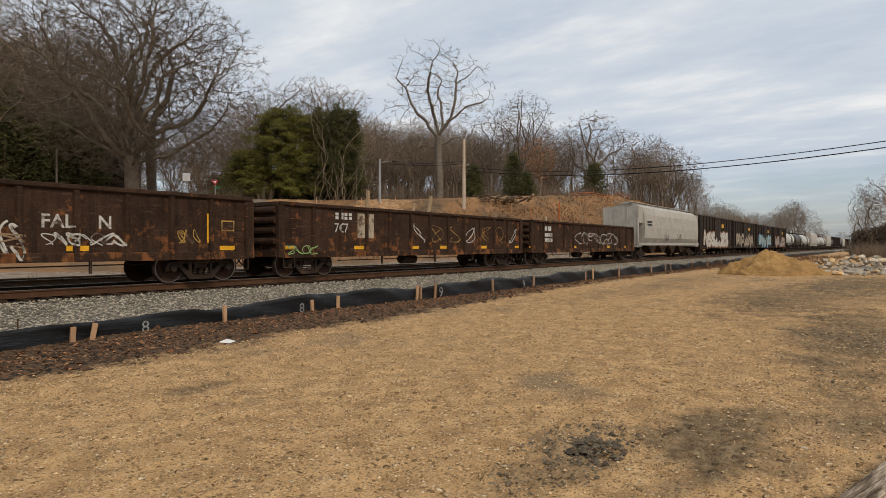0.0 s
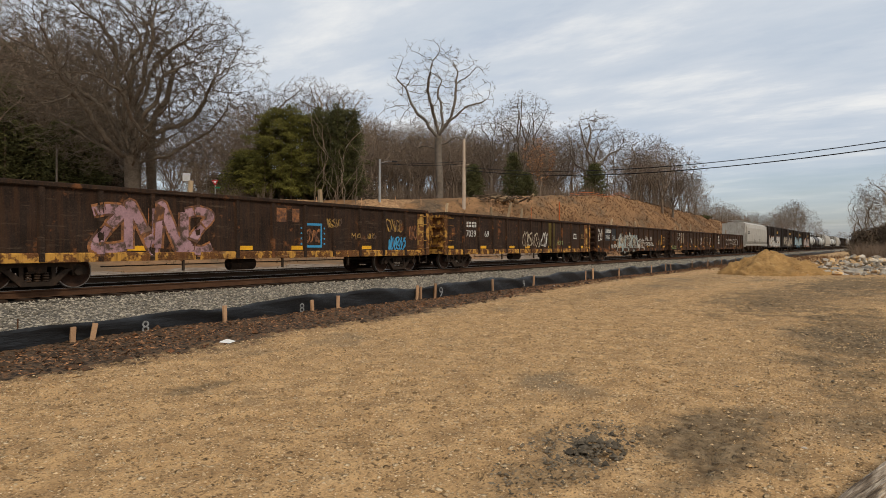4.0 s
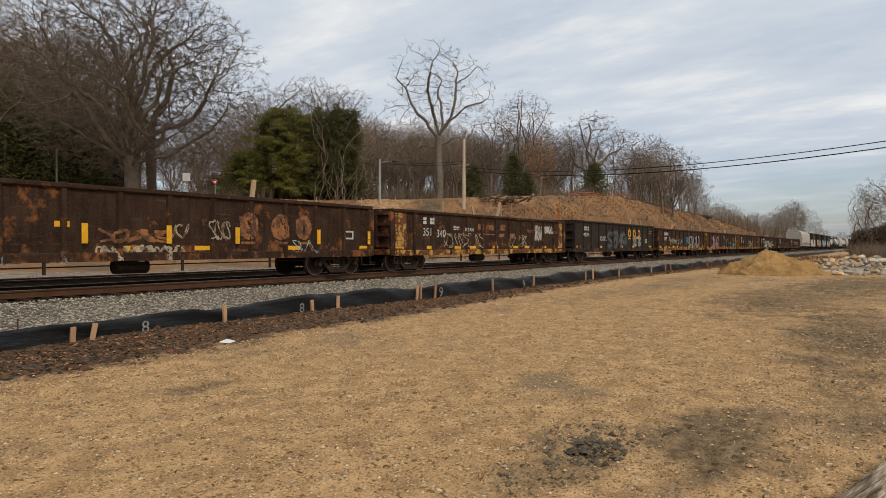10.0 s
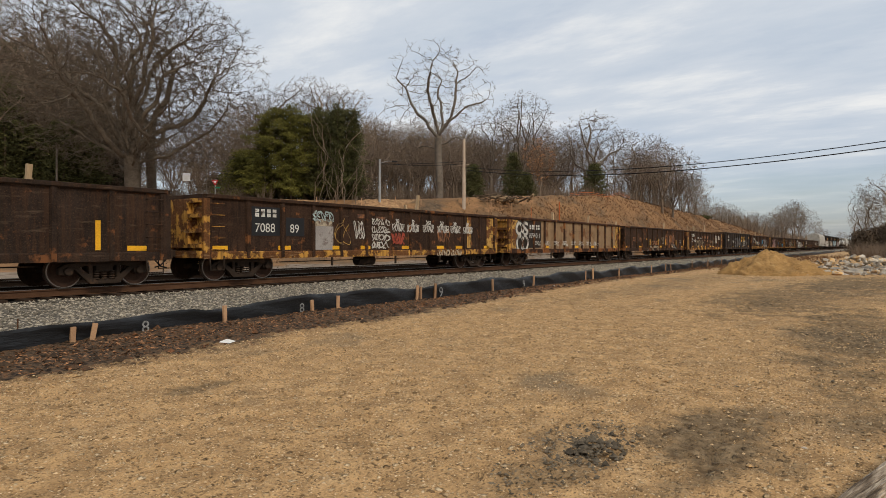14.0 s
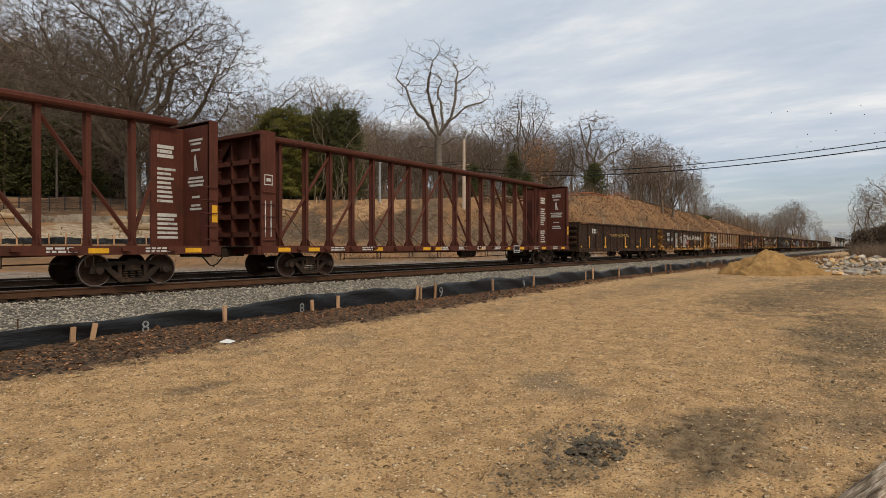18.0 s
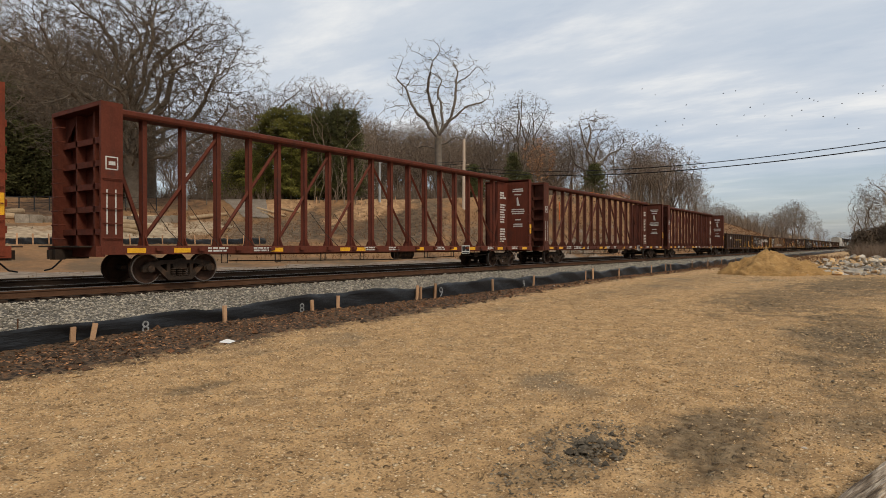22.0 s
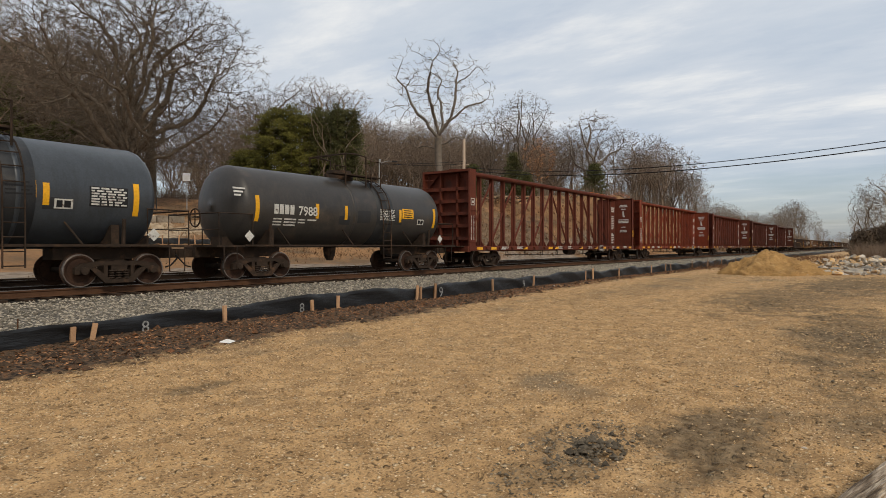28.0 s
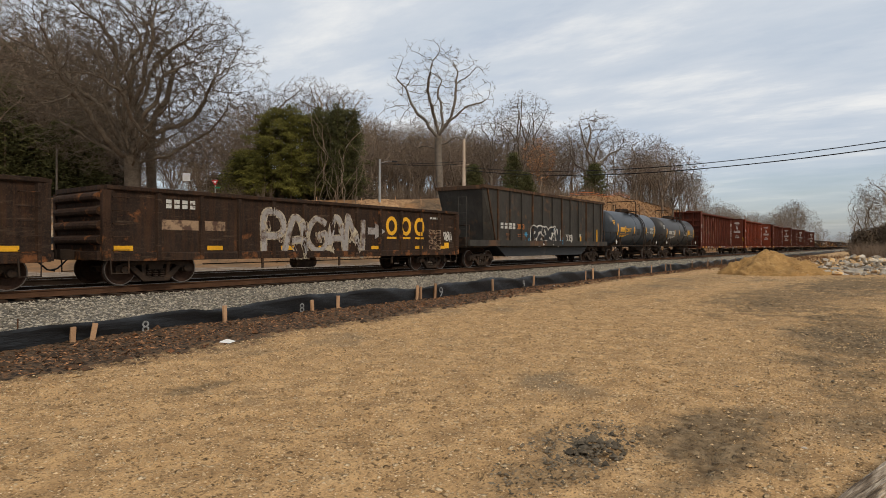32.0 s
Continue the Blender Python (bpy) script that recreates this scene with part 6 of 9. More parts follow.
    for a, b in ((8.35, 8.75), (9.0, 9.3)):
        part("brown_patch", Shape().box(-h + a, -h + b, Y - 0.003, Y, 1.85, 2.3), M_FLAKE, c)
    ring = Shape().box(-h + 9.5, -h + 10.33, Y - 0.004, Y, 1.0, 1.08).box(-h + 9.5, -h + 10.33, Y - 0.004, Y, 1.76, 1.84).box(-h + 9.5, -h + 9.57, Y - 0.004, Y, 1.08, 1.76).box(-h + 10.26, -h + 10.33, Y - 0.004, Y, 1.08, 1.76)
    for k in range(4):
        ring.box(-h + 9.36, -h + 9.42, Y - 0.004, Y, 1.1 + 0.18 * k, 1.16 + 0.18 * k).box(-h + 10.41, -h + 10.47, Y - 0.004, Y, 1.1 + 0.18 * k, 1.16 + 0.18 * k)
    part("graffiti", ring, M_SPRAYB, c, "blue spray-painted frame")
    scrawl(c, -h + 9.6, 1.15, 0.6, 0.5, Y, M_FLAKE, 28, 4, 0.07)
    scrawl(c, -h + 10.58, 1.7, 0.7, 0.35, Y, M_OCHRE, 25, 6, 0.05)
    letters("MA", 0.34, M_OCHRE, c, -h + 11.78, Y - 0.002, 1.3, "painted_words")
    scrawl(c, -h + 12.65, 1.32, 0.5, 0.22, Y, M_OCHRE, 26, 5, 0.035)
    scrawl(c, -h + 13.75, 1.6, 0.95, 0.55, Y, M_OCHRE, 27, 6, 0.05)
    scrawl(c, -h + 13.9, 0.85, 0.95, 0.6, Y, M_SPRAYB, 24, 6, 0.06)
    scrawl(c, -h + 15.2, 1.3, 0.5, 0.6, Y, M_FLAKE, 33, 5, 0.04)
    part("corner_panel", Shape().box(-h + 15.75, -h + 16.3, Y - 0.005, Y, 0.9, 2.42), P_FLAKEPANEL, c, "flaking yellow paint over rust")
    bubbles(c, -h + 2.6, 0.9, 3.4, 1.2, Y, M_SPRAYP, M_FLAKE, 27, 4)
    # next gondola
    c, h = gondola(2.62, 4.079, 2.60, P_RUST, "rusty brown gondola car with yellow patches along its sill", sill=P_OCHRESILL, refl=9, slots=True, seed=7, end_mat=P_RUST2,
                   stakes=((-0.4, 0.55, 16), (0.02, 0.95, 20), (0.55, 0.8, -18)))
    bars(c, -h + 1.82, 2.0, 0.92, 0.25, Y, M_WHITE, 4, name="company_mark")
    letters("7079", 0.43, M_WHITE, c, -h + 1.8, Y, 1.55, "car_number")
    letters("31", 0.43, M_WHITE, c, -h + 3.3, Y, 1.55, "car_number")
    bubbles(c, -h + 10.3, 0.66, 3.9, 1.3, Y - 0.001, M_GREYTAG, M_SPRAYK, 31, 6)
    scrawl(c, -h + 4.0, 1.25, 0.75, 0.5, Y, M_SPRAYC, 60, 5, 0.06)
    scrawl(c, -h + 5.0, 1.25, 0.7, 0.45, Y, M_SPRAYW, 61, 5, 0.035)
    letters("GET", 0.32, M_PALETAG, c, -h + 6.1, Y - 0.002, 1.48, "painted_words", 0.006)
    letters("EM!", 0.32, M_PALETAG, c, -h + 6.1, Y - 0.002, 1.16, "painted_words", 0.006)
    scrawl(c, -h + 7.1, 1.3, 0.75, 0.4, Y, M_SPRAYB, 62, 4, 0.05)
    scrawl(c, -h + 9.2, 1.2, 0.75, 0.8, Y, M_SPRAYB, 64, 5, 0.06)
    reflectors(c, [-h + 3.85], Y - 0.001, 1.15, 0.13, 0.5)
    part("brown_patch", Shape().box(-h + 0.12, -h + 0.42, Y - 0.003, Y, 2.0, 2.35), M_FLAKE, c)
    for k in range(12):
        part("yellow_panel", Shape().box(-h + 0.18 + 1.27 * k, -h + 1.06 + 1.27 * k, Y - 0.004, Y, 0.70, 0.98), M_PANELY, c, "bright flaking yellow paint block")
    # black gondola
    c, h = gondola(4.212, 5.655, 2.72, P_BLACK, "black gondola car with yellow lettering shapes and pale scrawls", refl=5, slots=True, seed=8, ribs=13, end_mat=P_BLACK,
                   stakes=((0.4, 0.45, 6), (0.75, 0.4, -10)))
    bars(c, -h + 1.38, 2.08, 0.9, 0.25, Y, M_WHITE, 4, name="company_mark")
    letters("488004", 0.36, M_WHITE, c, -h + 1.32, Y, 1.68, "car_number")
    for k in range(3):
        bars(c, h - 6.1 + k * 1.1, 1.72, 0.62, 0.60, Y, M_YELLOW, 1, name="company_mark")
    bubbles(c, -2.4, 0.95, 3.7, 1.1, Y - 0.001, M_DIMGREY, M_SPRAYK, 71, 4)
    scrawl(c, -3.7, 1.4, 1.0, 0.35, Y, M_SPRAYW, 73, 6, 0.04)
    scrawl(c, h - 5.1, 0.95, 1.9, 0.9, Y - 0.012, M_SPRAYW, 72, 6, 0.045)
    part("data_plate", frame_of(h - 2.0, h - 1.4, Y - 0.006, Y, 1.3, 1.6, 0.05).box(h - 1.88, h - 1.52, Y - 0.006, Y, 1.41, 1.49), M_WHITE, c, "white-edged data plate")
    lines(c, h - 1.0, 2.3, 0.6, 2, Y, M_OCHRE, 0.08, 0.16, 74)
    # ochre-cornered gondola with the readable number
    c, h = gondola(5.80, 7.254, 2.56, P_RUST, "rusty brown gondola car with a flaking yellow corner panel", sill=P_OCHRESILL, refl=9, slots=True, seed=9, end_mat=P_RUST2,
                   stakes=((-0.52, 0.55, 3), (0.05, 0.95, 24), (0.23, 0.75, -18), (0.55, 0.75, -6)))
    part("corner_panel", Shape().box(-h + 0.14, -h + 0.95, Y - 0.006, Y, 1.0, 2.42), P_FLAKEPANEL, c, "flaking yellow paint over rust")
    bars(c, -h + 2.08, 2.0, 0.72, 0.28, Y, M_WHITE, 2, 0.9, name="company_mark")
    letters("351", 0.47, M_WHITE, c, -h + 2.05, Y, 1.5, "car_number")
    letters("340", 0.47, M_WHITE, c, -h + 3.05, Y, 1.45, "car_number")
    letters("192,900", 0.24, M_WHITE, c, -h + 5.28, Y - 0.002, 1.75, "stencil")
    lines(c, -h + 4.35, 1.95, 0.5, 2, Y, M_WHITE, 0.05, 0.1, 81)
    lines(c, -h + 5.4, 1.68, 0.5, 2, Y, M_OCHRE, 0.05, 0.1, 82)
    for k in range(6):
        scrawl(c, -h + (3.6, 4.4, 5.1, 6.2, 9.4, 10.6)[k], 0.95, 0.7, 0.75, Y, M_PALETAG, 80 + k, 2, 0.05)
    for a, b, z0, z1 in ((6.45, 6.95, 1.85, 2.12), (7.42, 7.92, 1.83, 2.08), (8.5, 9.05, 1.85, 2.15), (8.45, 8.95, 1.5, 1.68), (9.5, 10.1, 1.45, 1.7), (10.5, 11.0, 1.35, 1.62), (6.35, 8.0, 1.60, 1.66)):
        part("brown_patch", Shape().box(-h + a, -h + b, Y - 0.003, Y, z0, z1), M_FLAKE, c, "rust-orange paint patch")
    letters("Nation", 0.28, M_FLAKE, c, -h + 11.42, Y - 0.002, 1.80, "painted_words")
    letters("pool", 0.28, M_FLAKE, c, -h + 14.72, Y - 0.002, 1.80, "painted_words")
    scrawl(c, -h + 12.35, 1.3, 0.8, 0.95, Y - 0.002, M_SPRAYW, 91, 7, 0.06)
    scrawl(c, -h + 13.5, 1.75, 1.1, 0.45, Y - 0.002, M_SPRAYW, 92, 8, 0.06)
    part("corner_panel", Shape().box(-h + 15.45, -h + 16.0, Y - 0.005, Y, 1.0, 2.42), P_FLAKEPANEL, c, "flaking yellow paint over rust")
    # dark gondola with orange marks
    c, h = gondola(7.363, 8.84, 2.58, P_RUST, "dark rusty gondola car with an orange bar and faint scrawls", refl=6, slots=True, seed=10,
                   stakes=((-0.5, 0.6, 20), (0.35, 0.6, 8)))
    letters("706", 0.46, M_FLAKE, c, -h + 2.0, Y - 0.002, 1.42, "car_number")
    letters("188", 0.46, M_FLAKE, c, -h + 3.3, Y - 0.002, 1.42, "car_number")
    reflectors(c, [-h + 5.95, -h + 8.15, -h + 10.35, -h + 13.65, -h + 16.2], Y - 0.09, 1.12, 0.15, 0.5)
    # remains of three big orange company letters, rusted through
    for k, a in enumerate((10.5, 11.75, 12.75)):
        bars(c, -h + a, 1.25, 0.62, 0.85, Y, M_FLAKE, 1, name="company_mark")
        scrawl(c, -h + a, 1.3, 0.6, 0.7, Y - 0.003, M_FLAKE, 101 + k, 3, 0.13)
    scrawl(c, -h + 9.45, 1.2, 0.7, 0.65, Y, M_PALETAG, 105, 5, 0.06)
    scrawl(c, -h + 8.2, 1.25, 0.6, 0.45, Y, M_PALETAG, 106, 3, 0.05)
    for k in range(4):
        scrawl(c, -h + 6.25 + 0.62 * k, 0.66, 0.6, 0.42, Y, M_PALETAG, 107 + k, 4, 0.09)
    scrawl(c, -h + 6.3, 1.15, 1.9, 0.35, Y, M_FLAKE, 115, 5, 0.10)
    scrawl(c, -h + 12.6, 0.78, 1.0, 0.5, Y, M_SPRAYC, 116, 3, 0.03)
    scrawl(c, -h + 5.05, 0.62, 0.5, 0.25, Y, M_SPRAYC, 117, 4, 0.05)
    scrawl(c, -h + 4.2, 0.62, 0.4, 0.22, Y, M_SPRAYC, 118, 4, 0.05)
    bars(c, -h + 5.3, 1.52, 0.34, 0.14, Y, M_YELLOW, 1)
    part("stencil", Shape().box(-h + 14.95, -h + 15.45, Y - 0.003, Y, 1.3, 1.36).box(-h + 14.95, -h + 15.45, Y - 0.003, Y, 1.55, 1.61).box(-h + 14.95, -h + 15.02, Y - 0.003, Y, 1.36, 1.55).box(-h + 15.38, -h + 15.45, Y - 0.003, Y, 1.36, 1.55), M_WHITE, c)
    # tan gondola
    c, h = gondola(8.94, 10.406, 2.60, P_TAN, "faded tan gondola car with ochre corners and white bubble graffiti", sill=P_RUST2, end_mat=P_OCHRESILL, frame_mat=P_RUST2, refl=5, slots=True, seed=11,
                   stakes=((0.35, 0.55, 14), (-0.25, 0.5, -8)))
    part("dark_panel", Shape().box(-h + 1.0, -h + 3.72, Y - 0.002, Y + 0.001, 0.95, 2.44), P_BLACK, c, "brown original paint")
    bubbles(c, -h + 0.85, 0.75, 1.25, 0.95, Y - 0.003, M_SPRAYW, M_SPRAYK, 111, 2, "OO")
    bubbles(c, -h + 0.8, 1.65, 1.3, 0.7, Y - 0.003, M_SPRAYW, M_SPRAYK, 113, 2, "OS")
    bars(c, -h + 2.3, 1.98, 0.45, 0.24, Y - 0.003, M_WHITE, 2, name="company_mark")
    bars(c, -h + 3.06, 1.98, 0.45, 0.24, Y - 0.003, M_WHITE, 2, name="company_mark")
    letters("709", 0.38, M_WHITE, c, -h + 2.22, Y - 0.003, 1.5, "car_number")
    letters("011", 0.38, M_WHITE, c, -h + 3.02, Y - 0.003, 1.5, "car_number")
    for k in range(8):
        scrawl(c, -h + 2.9 + 1.22 * k, 1.08, 0.75, 0.28, Y - 0.003, M_SPRAYW, 112 + k % 2, 4, 0.03)
        lines(c, -h + 6.6 + 1.2 * (k % 4), 2.0 - 0.3 * (k // 4), 0.7, 2, Y - 0.002, M_FLAKE, 0.06, 0.12, 300 + k)
    part("corner_panel", Shape().box(h - 0.8, h - 0.14, Y - 0.006, Y, 0.95, 2.44), P_FLAKEPANEL, c, "flaking yellow paint over rust")
    part("corner_panel", Shape().box(-h + 0.14, -h + 0.95, Y - 0.006, Y, 0.95, 2.44), P_FLAKEPANEL, c, "flaking yellow paint over rust")
    # white-tagged gondola
    c, h = gondola(10.531, 12.0, 2.58, P_RUST, "rusty brown gondola car with white tags and yellow sill", sill=P_OCHRESILL, end_mat=P_OCHRESILL, refl=8, slots=True, seed=12,
                   stakes=((0.25, 0.7, 12), (0.5, 0.45, -16)))
    for k, a in enumerate((8.32, 9.28, 10.34, 11.37, 12.4, 13.41)):
        scrawl(c, -h + a, 1.62, 0.78, 0.36, Y, M_SPRAYW, 120 + k % 2, 8, 0.045)
        scrawl(c, -h + a + 0.25, 1.95, 0.2, 0.2, Y, M_SPRAYW, 126, 2, 0.035)
    for k in range(4):
        scrawl(c, -h + 7.15, 0.95 + 0.3 * k, 0.95, 0.28, Y, M_SPRAYW, 127 + k, 7, 0.045)
    scrawl(c, -h + 6.15, 1.3, 0.55, 0.8, Y, M_SPRAYW, 131, 4, 0.06)
    scrawl(c, -h + 8.3, 1.1, 0.8, 0.5, Y, M_REDTAG, 132, 7, 0.06)
    scrawl(c, -h + 11.4, 1.2, 0.8, 0.6, Y, M_FLAKE, 133, 6, 0.07)
    for a in (11.35, 12.4):
        scrawl(c, -h + a, 0.62, 0.8, 0.26, Y - 0.035, M_PALETAG, 134, 7, 0.06)
    part("graffiti", Shape().box(-h + 4.15, -h + 5.1, Y - 0.003, Y, 0.92, 1.75), M_GREYTAG, c, "smeared pale grey paint block")
    part("graffiti", Shape().box(-h + 4.12, -h + 5.05, Y - 0.003, Y, 1.752, 2.0), M_PALETAG, c, "smeared cream paint block")
    scrawl(c, -h + 4.1, 1.9, 1.0, 0.4, Y - 0.003, M_SPRAYC, 331, 5, 0.07)
    scrawl(c, -h + 5.2, 1.0, 0.8, 1.1, Y, M_OCHRE, 332, 2, 0.05)
    part("brown_patch", Shape().box(-h + 6.35, -h + 6.8, Y - 0.003, Y, 2.1, 2.25), M_FLAKE, c)
    part("brown_patch", Shape().box(-h + 7.4, -h + 7.9, Y - 0.003, Y, 2.1, 2.2), M_FLAKE, c)
    part("corner_panel", Shape().box(-h + 15.5, -h + 16.15, Y - 0.004, Y, 0.95, 2.44), P_FLAKEPANEL, c, "flaking yellow paint over rust")
    part("corner_panel", Shape().box(-h + 13.75, -h + 14.1, Y - 0.004, Y, 0.95, 2.44), P_FLAKEPANEL, c, "flaking yellow paint over rust")
    part("black_patch", Shape().box(-h + 1.6, -h + 2.72, Y - 0.002, Y, 1.38, 2.3), M_SPRAYK, c, "black paint patch behind the car number")
    part("black_patch", Shape().box(-h + 2.95, -h + 3.75, Y - 0.002, Y, 1.38, 2.0), M_SPRAYK, c, "black paint patch behind the car number")
    letters("7088", 0.40, M_WHITE, c, -h + 1.72, Y - 0.004, 1.5, "car_number")
    letters("89", 0.40, M_WHITE, c, -h + 3.12, Y - 0.004, 1.5, "car_number")
    bars(c, -h + 1.72, 1.98, 0.85, 0.25, Y - 0.004, M_WHITE, 4, name="company_mark")
    # last gondola before the flats
    c, h = gondola(12.11, 13.595, 2.60, P_DARK, "dark brown gondola car with yellow reflector bars", refl=5, seed=13,
                   stakes=((-0.4, 0.55, 10), (0.2, 0.5, 12), (0.6, 0.4, 4)))
    reflectors(c, [-h + 1.7, -h + 4.6, 0.4, h - 4.4, h - 1.8], Y - 0.001, 0.95, 0.13, 0.75)
    scrawl(c, -h + 5.2, 1.7, 4.2, 0.25, Y, M_OCHRE, 131, 8, 0.04)
    bars(c, -h + 2.2, 1.9, 0.9, 0.3, Y, M_WHITE, 3, name="company_mark")
    # centerbeam flats
    c, h = centerbeam(13.748, 15.826, P_BROWNOX, "empty brown-red centerbeam flatcar with lattice posts", 1)
    letters("200046", 0.20, M_WHITE, c, -h + 14.0, -1.424, 0.88, "car_number")
    bars(c, -h + 12.6, 0.89, 0.75, 0.14, -1.424, M_WHITE, 4, name="company_mark")
    c, h = centerbeam(15.967, 18.045, P_BROWNOX, "empty brown-red centerbeam flatcar with open lattice sides", 2)
    letters("626", 0.22, M_WHITE, c, -h + 4.95, -1.424, 0.87, "car_number")
    letters("300", 0.22, M_WHITE, c, -h + 6.15, -1.424, 0.87, "car_number")
    bars(c, -h + 4.1, 0.88, 0.55, 0.15, -1.424, M_WHITE, 2, name="company_mark")
    centerbeam(18.19, 20.268, P_OXIDE, "empty dark red centerbeam flatcar with lattice posts", 3)
    c, h = centerbeam(20.455, 22.53, P_OXIDE2, "empty bright red centerbeam flatcar with lattice posts", 4)
    letters("327276", 0.20, M_WHITE, c, -h + 2.9, -1.424, 0.87, "car_number")
    c, h = centerbeam(22.67, 24.75, P_OXIDE, "empty oxide red centerbeam flatcar with a tall end panel", 5)
    letters("29188", 0.20, M_WHITE, c, -h + 2.9, -1.424, 0.87, "car_number")
    # tanks
    c, h = tank(24.86, 25.97, P_TANKK, "dusty black tank car with white lettering and yellow bars", r=1.34, zc=2.34)
    tank_marks(c, 1.34, 2.34, M_WHITE, "7988", (-4.73, 4.6), (-2.2, -0.79, 0.96, 2.30), -4.0, 2.5, 1.1, 3.5)
    c, h = tank(26.04, 27.10, P_TANKB, "slate blue-black tank car with orange lettering", r=1.38, zc=2.36)
    tank_marks(c, 1.38, 2.36, M_YELLOW, "125017", (-4.38, 4.2), (-2.79, -0.79, 2.05), -3.8, 1.19, 3.1, 2.3)
    c, h = coal_hopper(27.19, 28.76, P_COAL, "grey-black open hopper car with sloped ends and blue-white graffiti")
    rng = random.Random(143)
    for k in range(26):
        x, z = (rng.uniform(-3.6, -2.5) if k % 3 == 0 else rng.uniform(0.9, 1.5) if k % 3 == 1 else rng.uniform(-2.4, 1.0)), rng.uniform(1.2, 1.7)
        z = rng.uniform(1.95, 2.15) if k % 3 == 2 else z
        q = rng.uniform(0.05, 0.16)
        m = Shape().ribbon([(x + q * (i / 4 - 1), z) for i in range(9)], 0.05, -1.446).ribbon([(x, z + q * (i / 4 - 1)) for i in range(9)], 0.05, -1.4475)
        m.v = drape(m.v, c)
        part("graffiti", m, M_SPRAYB, c, "small blue sprayed cross")
    bubbles(c, -2.45, 1.24, 3.5, 0.80, -1.449, M_SPRAYK, M_SPRAYW, 141, 5, "PZASN", 1.5)
    scrawl(c, 2.1, 1.25, 0.9, 0.55, -1.446, M_SPRAYW, 142, 6, 0.06)
    scrawl(c, 3.9, 1.6, 0.4, 0.2, -1.446, M_SPRAYW, 144, 3, 0.05)
    bars(c, -5.8, 1.95, 1.55, 0.30, -1.446, M_WHITE, 4, name="company_mark")
    letters("3038", 0.40, M_SPRAYO, c, -4.05, -1.446, 1.95, "car_number")
    lines(c, -5.2, 1.7, 0.5, 2, -1.446, M_FLAKE, 0.05, 0.1, 145)
    lines(c, -4.0, 1.7, 0.8, 2, -1.446, M_FLAKE, 0.05, 0.1, 146)
    reflectors(c, [1.5, 4.3], -1.446, 1.30, 0.15, 0.42)
    reflectors(c, [7.0], -1.446, 1.35, 0.15, 0.8)
    c, h = gondola(28.84, 30.256, 2.62, P_DARK, "dark brown gondola car with big white graffiti letters", refl=7, seed=14, ribs=13, end_mat=P_RUST)
    bars(c, -h + 1.62, 2.1, 0.9, 0.24, Y, M_WHITE, 4, name="company_mark")
    part("white_patch", Shape().box(-h + 1.5, -h + 2.62, Y - 0.003, Y, 1.5, 1.78), M_CHALK, c)
    part("white_patch", Shape().box(-h + 2.82, -h + 3.5, Y - 0.003, Y, 1.5, 1.78), M_CHALK, c)
    bubbles(c, -h + 4.8, 0.80, 4.7, 1.30, Y, M_GREYTAG, M_PALETAG, 151, 5, "PAGAN", 0.68)
    part("graffiti", Shape().prism([(-h + 9.75, 1.5), (-h + 10.15, 1.5), (-h + 10.15, 1.32), (-h + 10.75, 1.62), (-h + 10.15, 1.95), (-h + 10.15, 1.76), (-h + 9.75, 1.76)], "y", Y - 0.012, Y - 0.004), M_GREYTAG, c, "grey sprayed arrow")
    for k in range(3):
        bars(c, -h + 10.8 + k * 0.9, 1.48, 0.68, 0.76, Y, M_YELLOW, 1, name="company_mark")
    for k in range(9):
        scrawl(c, -h + 4.9 + 0.55 * k, 1.5 - 0.35 * (k % 3), 0.25, 0.4, Y - 0.009, M_PALETAG, 155 + k, 2, 0.07)
    scrawl(c, -h + 6.0, 0.60, 0.8, 0.22, Y, M_PALETAG, 165, 6, 0.05)
    scrawl(c, -h + 8.3, 0.60, 0.8, 0.22, Y, M_PALETAG, 166, 6, 0.05)
    for k in range(4):
        scrawl(c, -h + 13.6, 0.9 + 0.22 * k, 0.8, 0.2, Y, M_CHALK, 167 + k, 3, 0.05)
    part("brown_patch", Shape().box(-h + 14.75, -h + 15.1, Y - 0.003, Y, 0.95, 1.2), M_YELLOW, c, "orange paint patch")
    scrawl(c, -h + 14.7, 1.25, 0.6, 0.45, Y, M_SPRAYW, 172, 5, 0.06)
    lines(c, -h + 13.7, 2.3, 0.8, 1, Y, M_WHITE, 0.08, 0.1, 173)
    gondola(30.38, 31.85, 2.66, P_DARK, "dark brown gondola car with plain rusty sides", refl=5, seed=15)


